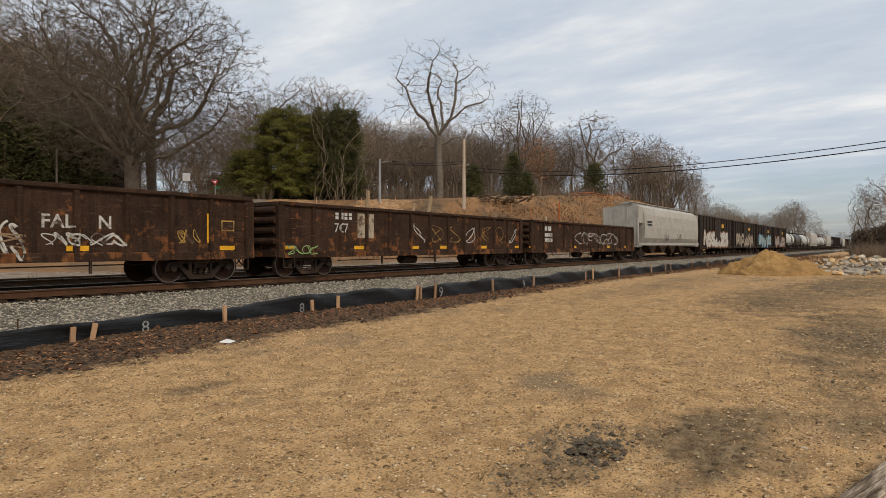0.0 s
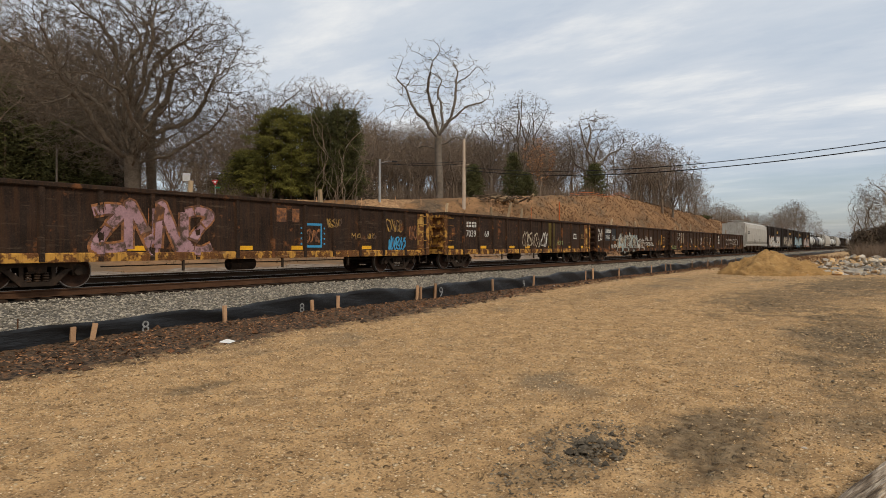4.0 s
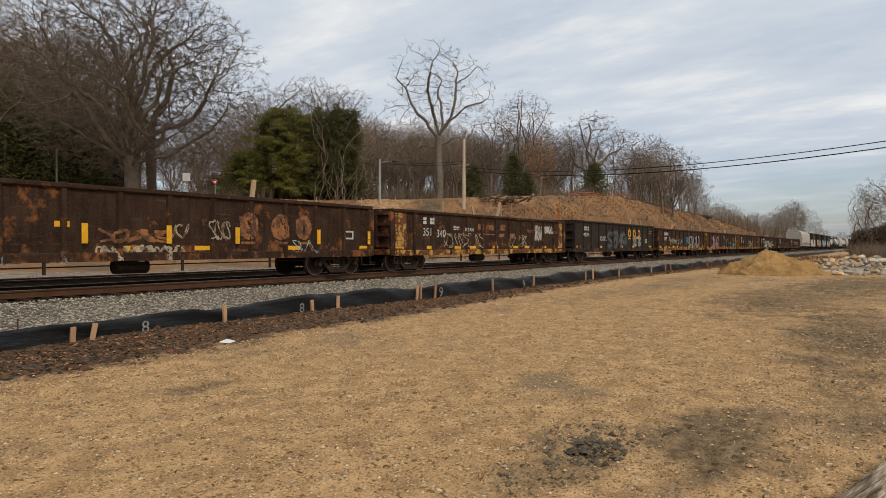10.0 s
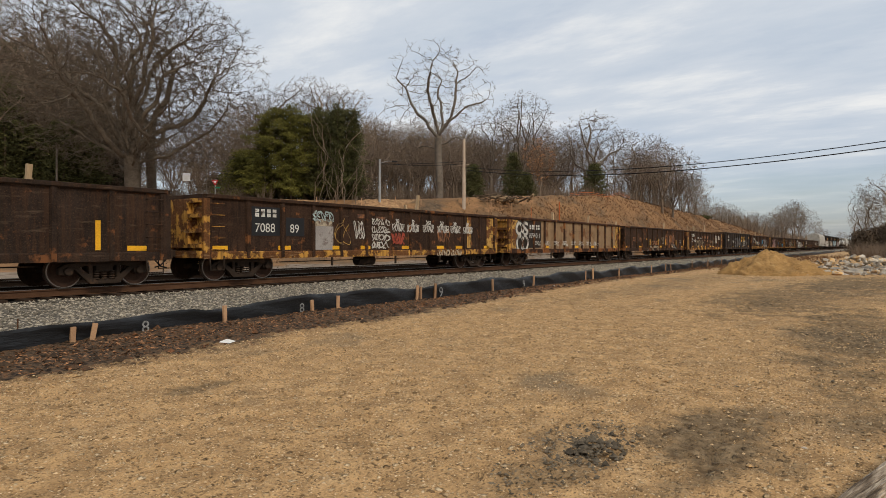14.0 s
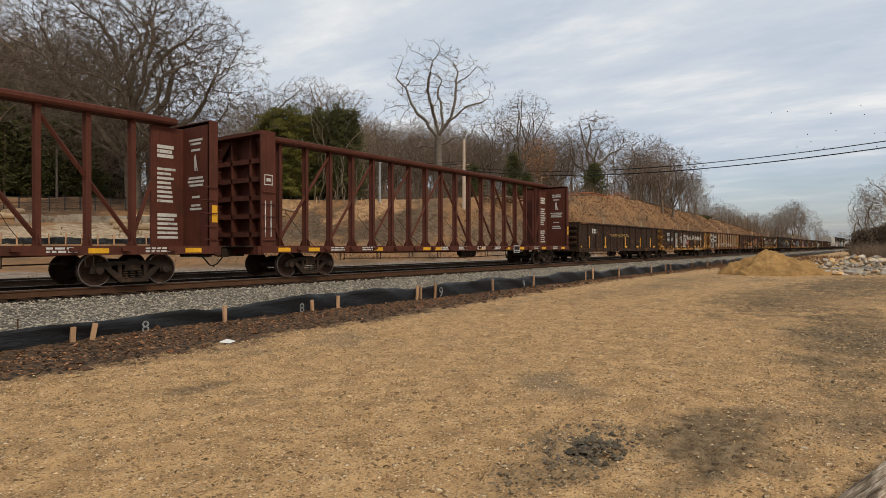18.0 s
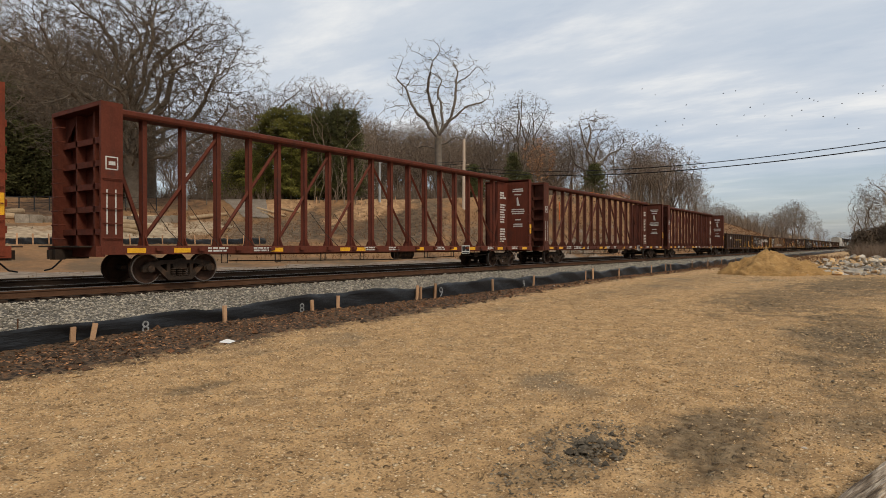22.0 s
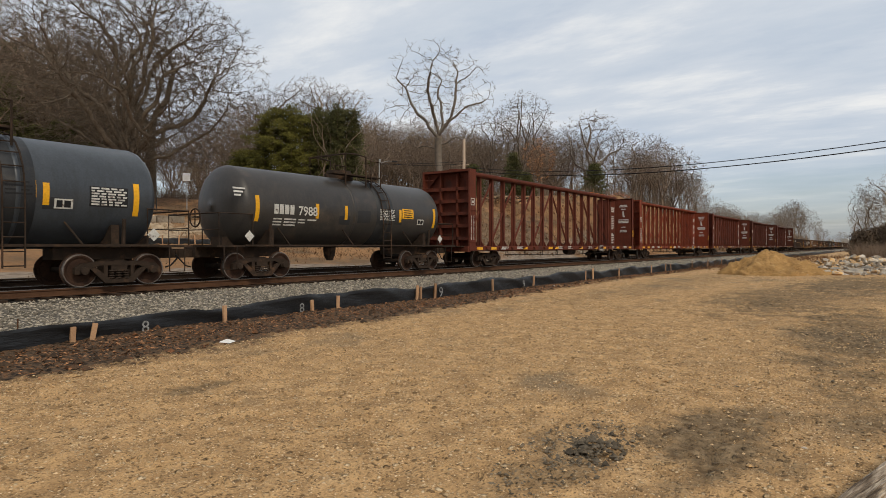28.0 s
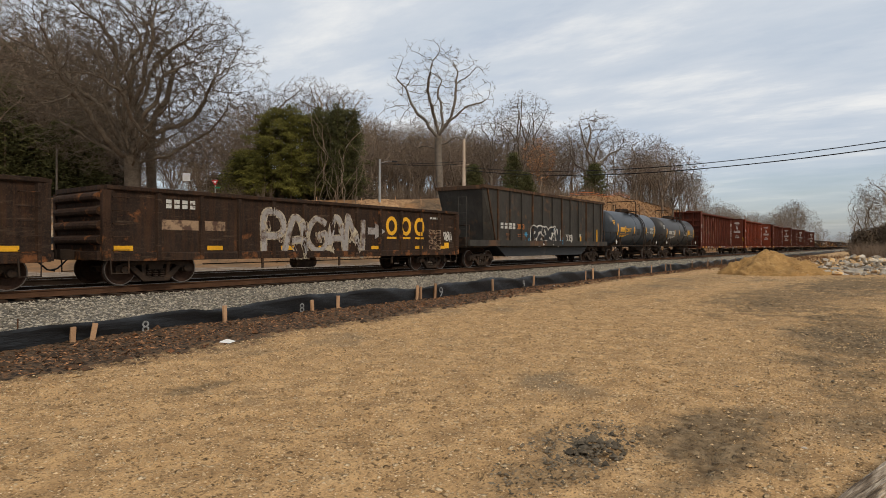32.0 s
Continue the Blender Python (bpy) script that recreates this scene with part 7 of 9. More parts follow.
def tank_marks(car, r, zc, mat, number, ends, bars_at, text, label_at, data_at, box_at):
    """Reflective bars, lettering, yellow label and white data panel wrapped on the shell."""
    for x in ends:
        on_shell(car, "reflector", x, 0.15, 76, 112, r, zc, M_YELLOW, "orange-yellow reflective bar")
    for x in bars_at:
        on_shell(car, "reflector", x, 0.14, 82, 104, r, zc, M_YELLOW, "orange-yellow reflective bar")
    lab = on_shell(car, "warning_label", label_at, 0.72, 80, 97, r, zc, M_YELLOW, "yellow warning panel")
    for k in range(4):
        on_shell(lab, "stencil", label_at + 0.08, 0.5 + 0.06 * (k % 2), 82 + 3.8 * k, 83.6 + 3.8 * k, r + 0.006, zc, M_SPRAYK)
    dat = on_shell(car, "data_panel", data_at, 0.95, 82, 103, r, zc, M_SPRAYK, "black data panel with white lines")
    rng = random.Random(len(number))
    for k in range(7):
        x = data_at + 0.04
        while x < data_at + 0.85:
            w = rng.uniform(0.08, 0.22)
            on_shell(dat, "stencil", x, min(w, data_at + 0.92 - x), 83 + 2.8 * k, 84.7 + 2.8 * k, r + 0.006, zc, M_WHITE, n=1)
            x += w + 0.05
    bx = on_shell(car, "test_box", box_at, 0.42, 97, 107, r, zc, M_WHITE, "small white-edged test box")
    on_shell(bx, "stencil", box_at + 0.05, 0.13, 98.5, 105.5, r + 0.006, zc, M_SPRAYK, n=2)
    on_shell(bx, "stencil", box_at + 0.22, 0.15, 98.5, 105.5, r + 0.006, zc, M_SPRAYK, n=2)
    for k in range(3):
        x = text
        for w in (0.35, 0.5, 0.3, 0.4)[: 4 - k]:
            on_shell(car, "stencil", x, w, 106 + 4.4 * k, 108 + 4.4 * k, r, zc, mat, n=1)
            x += w + 0.1
    for k in range(4):
        on_shell(car, "company_mark", text + 0.22 * k, 0.17, 86.5, 100, r, zc, mat)
    letters(number, 0.43, mat, car, text + 1.0, -r - 0.010, zc - 0.24, "car_number", 0.006)
    for k in range(3):
        on_shell(car, "stencil", ends[0] - 0.75, 0.45 - 0.1 * k, 66 + 5 * k, 68.5 + 5 * k, r - 0.03, zc, mat, n=1)


build_train()


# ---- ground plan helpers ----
def spot(u, d):
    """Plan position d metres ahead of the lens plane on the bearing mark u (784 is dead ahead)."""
    b = (u - 784) / 1090 * d
    c, s = math.cos(HEADING), math.sin(HEADING)
    return d * c + b * s, d * s - b * c


def mark(u, v, near=3.0, far=400.0):
    """Where the sight line through the bearing mark u and height mark v meets the ground."""
    d = near
    while d < far:
        x, y = spot(u, d)
        if gz(x, y) >= EYE[2] - (v - 435.5) * d / 1090:
            break
        d *= 1.006
    return x, y, gz(x, y), d


# ---- the lot ----
def stone_shape(rng, s, r, c):
    """An eight-faced uneven pebble."""
    k = len(s.v)
    a = rng.uniform(0, 6.28)
    ca, sa = math.cos(a), math.sin(a)
    for p in ((1, 0, 0), (0, 1, 0), (-1, 0, 0), (0, -1, 0), (0, 0, 0.75), (0, 0, -0.5)):
        q = [p[i] * r * rng.uniform(0.65, 1.25) for i in range(3)]
        q[0] *= 1.25
        s.v.append((c[0] + q[0] * ca - q[1] * sa, c[1] + q[0] * sa + q[1] * ca, c[2] + q[2]))
    for i in range(4):
        j = (i + 1) % 4
        s.f += [(k + i, k + j, k + 4), (k + j, k + i, k + 5)]


def scatter(name, rng, n, where, size, mat, label, category):
    """Loose stones as one object of kind stuff."""
    s = Shape()
    while n > 0:
        x, y = where(rng)
        r = size * rng.uniform(0.45, 1.0) * (1.8 if rng.random() < 0.03 else 1)
        stone_shape(rng, s, r, (x, y, gz(x, y) + r * 0.15))
        n -= 1
    ob = new(name, s.mesh(name, mat))
    return tagged(ob, label, category, kind="stuff")


def in_view(rng, d0, d1, u0=-30, u1=1600, power=0.5):
    while True:
        x, y = spot(rng.uniform(u0, u1), d0 + (d1 - d0) * rng.random() ** power)
        if y < at(x, (4, 26), (9.1, 10.6)):
            return x, y


def blob(rng, cx, cy, ax, ay):
    a, r = rng.uniform(0, 6.28), rng.random() ** 0.6
    return cx + ax * r * math.cos(a), cy + ay * r * math.sin(a)


def lot_stones():
    rng = random.Random(8)
    scatter("pebbles", rng, 11000, lambda r: in_view(r, 3.3, 13), 0.016, M_PEBBLE, "small pale tan pebbles on the dirt lot", "pebbles")
    scatter("pebbles", rng, 3600, lambda r: in_view(r, 10, 42, power=0.8), 0.025, M_PEBBLE, "pale tan pebbles scattered over the lot", "pebbles")
    patches = ((4.75, 2.1, 1.1, 0.45), (23.5, 2.7, 8, 3.0), (33, 0.5, 8, 4.0), (13.5, 0.4, 5, 1.4), (4.75, 2.1, 0.45, 0.2))
    scatter("soil_clods", rng, 11000, lambda r: in_view(r, 3.3, 24), 0.018, M_CLOD, "small dirt clods on the packed lot", "soil clods")
    scatter("gravel", rng, 3000, lambda r: blob(r, *r.choice(patches)), 0.017, M_GREYGRAVEL, "grey gravel patches on the dirt lot", "gravel")
    # a heap of broken dark clods
    heap = tagged(thing("clod_heap", pose(4.85, 1.98, 0)), "small heap of dark broken asphalt clods on dirt", "rubble")
    for k in range(120):
        s = Shape()
        x, y = rng.gauss(0, 0.20), rng.gauss(0, 0.13)
        r = rng.uniform(0.010, 0.036) * (1.5 if k < 10 else 1.0)
        stone_shape(rng, s, r, (x, y, max(0, 0.075 - 0.26 * math.hypot(x, y)) + r * 0.3))
        part("clod", s, M_BROKEN, heap)
    # single larger stones
    for u, v, r, m in ((400, 607, 0.15, M_PALESTONE), (1424, 795, 0.026, M_ROCK), (1302, 686, 0.03, M_GREYGRAVEL), (1370, 858, 0.035, M_GREYGRAVEL), (980, 507, 0.09, M_PALESTONE),
                       (790, 877, 0.022, M_PEBBLE), (127, 668, 0.10, M_DIRT), (870, 858, 0.035, M_GREYGRAVEL)):
        x, y, z, d = mark(u, v)
        s = Shape()
        for k in range(3):
            stone_shape(rng, s, r * (1 - 0.25 * k), (rng.uniform(-r, r) * 0.5, rng.uniform(-r, r) * 0.3, r * 0.25))
        ob = new("stone", s.mesh("stone", m))
        ob.matrix_basis = pose(x, y, z)
        ob.scale = (1.0, 1.0, 0.42)
        tagged(ob, "pale loose stone lying on the dirt lot" if m is not M_GREYGRAVEL else "loose stone lying on the dirt lot", "stone")


def ballast():
    rng = random.Random(9)

    def shoulder(r):
        return r.uniform(0, 1) ** 1.3 * 62 - 4, r.uniform(12.75, 16.2)

    scatter("ballast", rng, 19000, shoulder, 0.045, M_BALLAST, "pale grey crushed stone ballast beside the rails", "ballast")
    scatter("ballast", rng, 6000, lambda r: (r.uniform(30, 190), r.uniform(12.8, 16.2)), 0.07, M_BALLAST, "pale grey crushed stone ballast along the track", "ballast")
    scatter("ballast", rng, 5000, lambda r: (r.uniform(-2, 60), r.choice((r.uniform(18.9, 21), r.uniform(23.6, 26)))), 0.05, M_BALLAST, "grey ballast between the two tracks", "ballast")


def fence_y(x):
    """The fence swings towards the lot at its near end."""
    return FENCE_Y + at(x, (-4, 2, 4.5, 9), (-1.2, -0.72, -0.45, 0.0))


def fence_spot(u, ahead):
    """Where the bearing mark u crosses a line that many metres before the fence."""
    y = FENCE_Y
    for _ in range(12):
        x = y * (1661.1 / (1573 - u) - 789 / 1090)
        y = fence_y(x) - ahead
    return x, y


def silt_fence(name, pts, height, stake_at, label, seed, digits=()):
    """Sagging black fabric along plan points, with wooden stakes."""
    rng = random.Random(seed)
    f = tagged(thing(name), label, "silt fence", group="silt fences")
    s = Shape()
    n = len(pts)
    rows = 6
    for i, (x, y) in enumerate(pts):
        sag = 0.90 + 0.10 * math.sin(i * 0.21 + seed) + 0.07 * math.sin(i * 0.53) + rng.uniform(-0.02, 0.02)
        base = gz(x, y) - 0.06
        for side in (0, 1):
            for r in range(rows):
                t = r / (rows - 1)
                w = 0.05 * math.sin(i * 0.6 + 4 * t) * t + 0.03 * math.sin(i * 1.7 + 9 * t) + side * 0.012
                s.v.append((x + rng.uniform(-0.01, 0.01), y + w - 0.06 * t, base + (height * at(x, (2, 5, 14), (0.72, 1.0, 1.5)) * sag + 0.06) * t))
    m = 2 * rows
    for i in range(n - 1):
        for r in range(rows - 1):
            o = i * m + r
            s.f.append((o, o + m, o + m + 1, o + 1))
            s.f.append((o + rows, o + rows + 1, o + rows + m + 1, o + rows + m))
        o = i * m + rows - 1
        s.f.append((o, o + m, o + m + rows, o + rows))
    part("fabric", s, M_FABRIC, f, "sagging wrinkled black fabric", smooth=True)
    for x, y, h, lean, wide in stake_at:
        z = gz(x, y)
        h *= at(x, (2, 14), (1.0, 1.4))
        part("stake", Shape().box(-wide / 2, wide / 2, -0.025, 0.02, -0.1, h, pose(x, y - 0.10, z, rng.uniform(-4, 4), lean, rng.uniform(-20, 20))), M_STAKE, f, "pale wooden stake with orange paint")
    for ch, x, y, z, size in digits:
        letters(ch, size * 0.9, M_FADEDWHITE, f, x, y, z, "painted_number")
    return f


def lot_fence():
    rng = random.Random(4)
    pts = [(-9 + 0.26 * k, fence_y(-9 + 0.26 * k) + 0.06 * math.sin(k * 0.11)) for k in range(330)] + [(77 + 1.2 * k, FENCE_Y) for k in range(100)]
    st = []
    for u, h, lean in ((123, 0.24, 2), (158, 0.26, 10), (393, 0.30, 0), (548, 0.25, -6), (593, 0.28, 2), (733, 0.34, 9), (740, 0.30, -4), (765, 0.36, 2), (868, 0.33, -3), (940, 0.34, 2),
                       (1033, 0.36, 0), (1046, 0.42, 0), (1092, 0.36, 2), (1150, 0.36, 0), (1175, 0.36, 0), (1185, 0.36, 0), (1222, 0.4, 0), (1250, 0.4, 0), (1275, 0.4, 0), (1300, 0.4, 0)):
        x, y = fence_spot(u, 0.05)
        st.append((x, y, h, lean, 0.085 if u < 1000 else 0.10))
    dg = []
    for ch, u in (("8", 250), ("8", 530), ("9", 777), ("9", 925)):
        x, y = fence_spot(u, 0.17)
        dg.append((ch, x, y, gz(x, FENCE_Y) + 0.04, 0.36 if u < 700 else 0.5))
    silt_fence("silt_fence", pts, 0.34, st, "sagging black silt fence on wooden stakes beside the ballast", 4, dg)
    # thin steel rods behind it
    for u, h in ((768, 0.62), (30, 0.4), (645, 0.4), (925, 0.45)):
        y = FENCE_Y + 0.35
        x = y * (1661.1 / (1573 - u) - 789 / 1090)
        ob = new("steel_rod", Shape().tube([(0, 0, -0.1), (0.01, 0, h)], 0.012, 6).mesh("steel_rod", M_RAIL))
        ob.matrix_basis = pose(x, y, gz(x, y))
        tagged(ob, "thin rusty steel rod stuck in the ballast", "rod")


def litter():
    rng = random.Random(12)
    s = Shape()
    for _ in range(15000):
        x = rng.random() ** 1.4 * 60 - 3
        lo = np.interp(x, (3, 26), (8.8, 10.8))
        y = rng.triangular(lo - 0.3, fence_y(x) + 0.05, fence_y(x) - 0.5)
        z, r, a = gz(x, y), rng.uniform(0.014, 0.042), rng.uniform(0, 6.28)
        t = rng.uniform(-0.6, 0.6)
        k = len(s.v)
        ca, sa = math.cos(a) * r, math.sin(a) * r
        s.v += [(x - ca, y - sa, z + 0.01), (x + sa * 0.5, y - ca * 0.5, z + 0.02 + r * max(0, t)), (x + ca, y + sa, z + 0.015 + r * 0.5 * abs(t)),
                (x - sa * 0.5, y + ca * 0.5, z + 0.02 + r * max(0, -t))]
        s.f.append((k, k + 1, k + 2, k + 3))
    tagged(new("leaf_litter", s.mesh("leaf_litter", M_LEAF)), "brown dead leaves and wood chips along the silt fence", "leaf litter", kind="stuff")
    s = Shape()
    for _ in range(420):
        x = rng.random() ** 1.4 * 55 - 3
        lo = np.interp(x, (3, 26), (8.7, 10.8))
        y = rng.uniform(lo, fence_y(x) - 0.05)
        r = rng.uniform(0.03, 0.10)
        stone_shape(rng, s, r, (x, y, gz(x, y) + 0.01))
    tagged(new("soil_clods", s.mesh("soil_clods", M_MULCH)), "dark soil clods along the silt fence", "soil clods", kind="stuff")


def mound():
    x0, y0 = spot(1358, 36.8)
    ax, ay = spot(1470, 36.8)
    rng = random.Random(2)
    nr, na = 44, 110
    v, f = [(0, 0, 1.42)], []
    dirx, diry = ax - x0, ay - y0
    n = math.hypot(dirx, diry)
    dirx, diry = dirx / n, diry / n
    for i in range(1, nr + 1):
        t = i / nr
        for j in range(na):
            a = 2 * math.pi * j / na
            c, s2 = math.cos(a), math.sin(a)
            reach = 2.75 * (1 + 0.10 * math.sin(3 * a + 1) + 0.05 * math.sin(7 * a))
            lobe = max(0.0, c) ** 2 * 1.25
            r = (reach + lobe) * t
            x, y = r * c, r * s2 * 0.85
            z = 1.42 * min(1.0, 1.06 - t) ** 1.12 - 0.03 * math.cos(t * 9 + 2 * c) + 0.22 * noise.noise(Vector((x * 1.3, y * 1.3, 1.0))) + 0.13 * noise.noise(Vector((x * 3.5, y * 3.5, 2.0))) + 0.09 * noise.noise(Vector((x * 7, y * 7, 4.0)))
            z += 0.30 * math.exp(-((x - 2.7) / 0.7) ** 2 - (y / 0.8) ** 2) * (1 - t * 0.6)
            z += 0.20 * math.exp(-((x + 2.0) / 0.5) ** 2 - (y / 0.7) ** 2) * (1 - t * 0.6)
            v.append((x * dirx - y * diry, x * diry + y * dirx, max(z, -0.15) if i < nr else -0.2))
    for j in range(na):
        f.append((0, 1 + j, 1 + (j + 1) % na))
        for i in range(nr - 1):
            o = 1 + i * na
            f.append((o + j, o + na + j, o + na + (j + 1) % na, o + (j + 1) % na))
    me = bpy.data.meshes.new("sand_mound")
    me.from_pydata(v, [], f)
    me.polygons.foreach_set("use_smooth", [True] * len(me.polygons))
    me.materials.append(M_SAND)
    ob = new("sand_mound", me)
    ob.matrix_basis = pose(x0, y0, 0)
    tagged(ob, "heaped mound of yellow-brown sandy soil", "soil mound")
    s = Shape()
    for _ in range(260):
        a, t = rng.uniform(0, 6.28), rng.random()
        r = 3.0 * t ** 0.7
        x, y = r * math.cos(a), r * math.sin(a) * 0.85
        stone_shape(rng, s, rng.uniform(0.02, 0.07), (x * dirx - y * diry, x * diry + y * dirx, max(0, 1.42 * (1 - r / 3.1) ** 1.05)))
    o = new("clods", s.mesh("clods", M_SAND))
    o.matrix_basis = pose(x0, y0, 0)
    tagged(o, "loose sandy clods on the soil mound", "clods", kind="stuff")


def rock_variant(rng):
    bm = bmesh.new()
    # a broken block: the hull of a few corners
    sx, sy, sz = rng.uniform(0.8, 1.3), rng.uniform(0.6, 0.9), rng.uniform(0.45, 0.75)
    for _ in range(13):
        v = Vector((rng.gauss(0, 1), rng.gauss(0, 1), rng.gauss(0, 1))).normalized() * 0.56
        bm.verts.new((max(-0.42, min(0.42, v.x)) * sx, max(-0.42, min(0.42, v.y)) * sy, max(-0.40, min(0.40, v.z)) * sz))
    hull = bmesh.ops.convex_hull(bm, input=bm.verts)
    bmesh.ops.delete(bm, geom=[g for g in hull["geom_interior"] if isinstance(g, bmesh.types.BMVert)], context="VERTS")
    me = bpy.data.meshes.new("stone")
    bm.to_mesh(me)
    bm.free()
    me.materials.append(M_ROCK)
    return me


def rocks():
    rng = random.Random(31)
    kinds = [rock_variant(rng) for _ in range(9)]
    x0, y0 = spot(1520, 37)
    pile = tagged(thing("rock_pile", pose(x0, y0, 0)), "long pile of pale grey broken riprap stones", "rock pile")
    ux, uy = math.sin(HEADING), -math.cos(HEADING)
    fx, fy = math.cos(HEADING), math.sin(HEADING)
    for k in range(299):
        a = rng.uniform(-5.9, 6.0)
        b = rng.uniform(-2.2, 2.6)
        crest = 1.05 * max(0.12, 1 - abs(b) / 2.6) * np.interp(a, (-5.0, -3.0, 0, 6), (0.45, 0.8, 1.15, 1.25))
        o = part("stone", kinds[k % 9], M_ROCK, pile)
        sc = rng.uniform(0.26, 0.60)
        o.location = (a * ux + b * fx, a * uy + b * fy, max(0.08, crest - 0.10 - sc * 0.1))
        o.rotation_euler = (rng.uniform(-0.5, 0.5), rng.uniform(-0.5, 0.5), rng.uniform(0, 6.28))
        o.scale = (sc, sc, sc)
    core = Shape()
    n = 16
    for i in range(n + 1):
        a = -4.9 + 10.9 * i / n
        k = float(np.interp(a, (-5.0, -3.0, 0, 6), (0.25, 0.6, 1.0, 1.05)))
        for b, z in ((-2.0, -0.1), (-0.9, 0.22 * k), (0.2, 0.50 * k), (1.2, 0.25 * k), (2.4, -0.1)):
            core.v.append((a * ux + b * fx, a * uy + b * fy, z))
    for i in range(n):
        for j in range(4):
            o = i * 5 + j
            core.f.append((o, o + 5, o + 6, o + 1))
    part("rubble_core", core, M_ROCK, pile, "pale rubble between the stones")


def lying_log():
    x, y = spot(1401, 3.19)
    x2, y2 = spot(1677, 5.25)
    s = Shape()
    rng = random.Random(6)
    long = math.hypot(x2 - x, y2 - y)
    n, sides = 40, 64
    ridge = [rng.choice((-0.10, -0.03, 0.02, 0.05, 0.09)) + rng.uniform(-0.02, 0.02) for _ in range(sides)]
    for i in range(n + 1):
        t = i / n
        for j in range(sides):
            w = 2 * math.pi * j / sides
            k = ridge[(j + int(2.5 * math.sin(t * 9))) % sides]
            r = 0.086 * (1 + 0.06 * math.sin(5 * w + t * 4) + k + rng.uniform(-0.03, 0.03))
            s.v.append((long * t, r * math.cos(w), 0.082 + 0.02 * t + r * math.sin(w)))
    for i in range(n):
        for j in range(sides):
            o = i * sides
            s.f.append((o + j, o + (j + 1) % sides, o + sides + (j + 1) % sides, o + sides + j))
    s.f += [tuple(range(sides)), tuple(range(n * sides + sides - 1, n * sides - 1, -1))]
    ob = new("log", s.mesh("log", M_DRIFT))
    ob.matrix_basis = pose(x, y, 0, 0, 0, math.degrees(math.atan2(y2 - y, x2 - x)))
    tagged(ob, "grey weathered log with cracked bark on the dirt", "log")


lot_stones()
ballast()
lot_fence()
litter()
mound()
rocks()
lying_log()


# ---- beyond the tracks ----
def tufts(name, rng, n, where, h, mat, label, category, wide=0.05, lean=0.35, blades=4):
    """Dry stems and grass as one object of kind stuff."""
    s = Shape()
    for _ in range(n):
        x, y = where(rng)
        z = gz(x, y) - 0.03
        hh = h * rng.uniform(0.4, 1.15)
        for _ in range(blades):
            a = rng.uniform(0, 6.28)
            k = len(s.v)
            ox, oy = math.cos(a) * wide * hh, math.sin(a) * wide * hh
            tx, ty = rng.gauss(0, lean) * hh, rng.gauss(0, lean) * hh
            s.v += [(x - ox, y - oy, z), (x + ox, y + oy, z), (x + tx + ox * 0.3, y + ty + oy * 0.3, z + hh * rng.uniform(0.7, 1.0))]
            s.f.append((k, k + 1, k + 2))
    tagged(new(name, s.mesh(name, mat, True)), label, category, kind="stuff")


def above_crest(rng, u0, u1, d0, d1):
    """A place in a wedge of the view that lies behind the crest."""
    for _ in range(40):
        x, y = spot(rng.uniform(u0, u1), rng.uniform(d0, d1))
        if y > at(x, STX, ST_CREST) + 1.5:
            break
    return x, y


def on_bank(rng, x0, x1, t0, t1):
    x = rng.uniform(x0, x1)
    toe, crest = (float(np.interp(x, ST[:, 0], ST[:, k])) for k in (1, 2))
    return x, toe + (crest - toe) * rng.uniform(t0, t1)


def bank_growth():
    rng = random.Random(14)
    tufts("dry_brush", rng, 15000, lambda r: on_bank(r, 66, 240, 0.02, 1.02), 0.38, M_BRUSH, "rust-brown dry brush covering the bank", "brush", 0.07, 0.55)
    tufts("dry_grass", rng, 1600, lambda r: on_bank(r, 20, 95, 0.05, 1.0), 0.4, M_WEED, "tan dry weeds on the rising ground", "weeds", 0.06, 0.5)
    tufts("dry_brush", rng, 3600, lambda r: on_bank(r, 30, 80, 0.05, 0.8), 0.55, M_BRUSH, "brown dry stalks on the rising ground", "brush", 0.03, 0.4)
    tufts("dry_grass", rng, 350, lambda r: (r.uniform(-10, 90), r.uniform(26.6, 33)), 0.25, M_WEED, "tan dry grass beside the far track", "weeds", 0.06, 0.5)
    tufts("dry_brush", rng, 900, lambda r: (r.uniform(46, 110), r.uniform(5, 12)), 0.5, M_BRUSH, "dark brown brush between mound and track", "brush", 0.05, 0.5)
    tufts("thicket", rng, 2600, lambda r: spot(r.uniform(1512, 1640), r.uniform(85, 125)), 2.6, M_TWIG, "tangle of bare brown shrubs by the track", "thicket", 0.012, 0.35, 6)
    tufts("thicket", rng, 5000, lambda r: above_crest(r, 600, 1250, 100, 165), 3.2, M_TWIG, "bare brown undergrowth below the trees", "thicket", 0.010, 0.28, 5)
    tufts("thicket", rng, 4500, lambda r: above_crest(r, -60, 480, 72, 118), 2.6, M_TWIG, "bare brown undergrowth below the trees", "thicket", 0.010, 0.28, 5)
    tufts("thicket", rng, 2400, lambda r: above_crest(r, 620, 1190, 120, 172), 7.0, M_TWIG, "slender bare saplings deep in the wood", "thicket", 0.007, 0.10, 3)
    tufts("thicket", rng, 4000, lambda r: above_crest(r, 1230, 1515, 200, 420), 6.5, M_TWIG, "bare brown scrub far along the line", "thicket", 0.022, 0.25, 5)


def rod(name, x, y, h, r, mat, label, category, lean=0.0):
    ob = new(name, Shape().tube([(0, 0, -0.2), (lean, 0, h)], [r, r * 0.75], 8).mesh(name, mat))
    ob.matrix_basis = pose(x, y, gz(x, y))
    return tagged(ob, label, category)


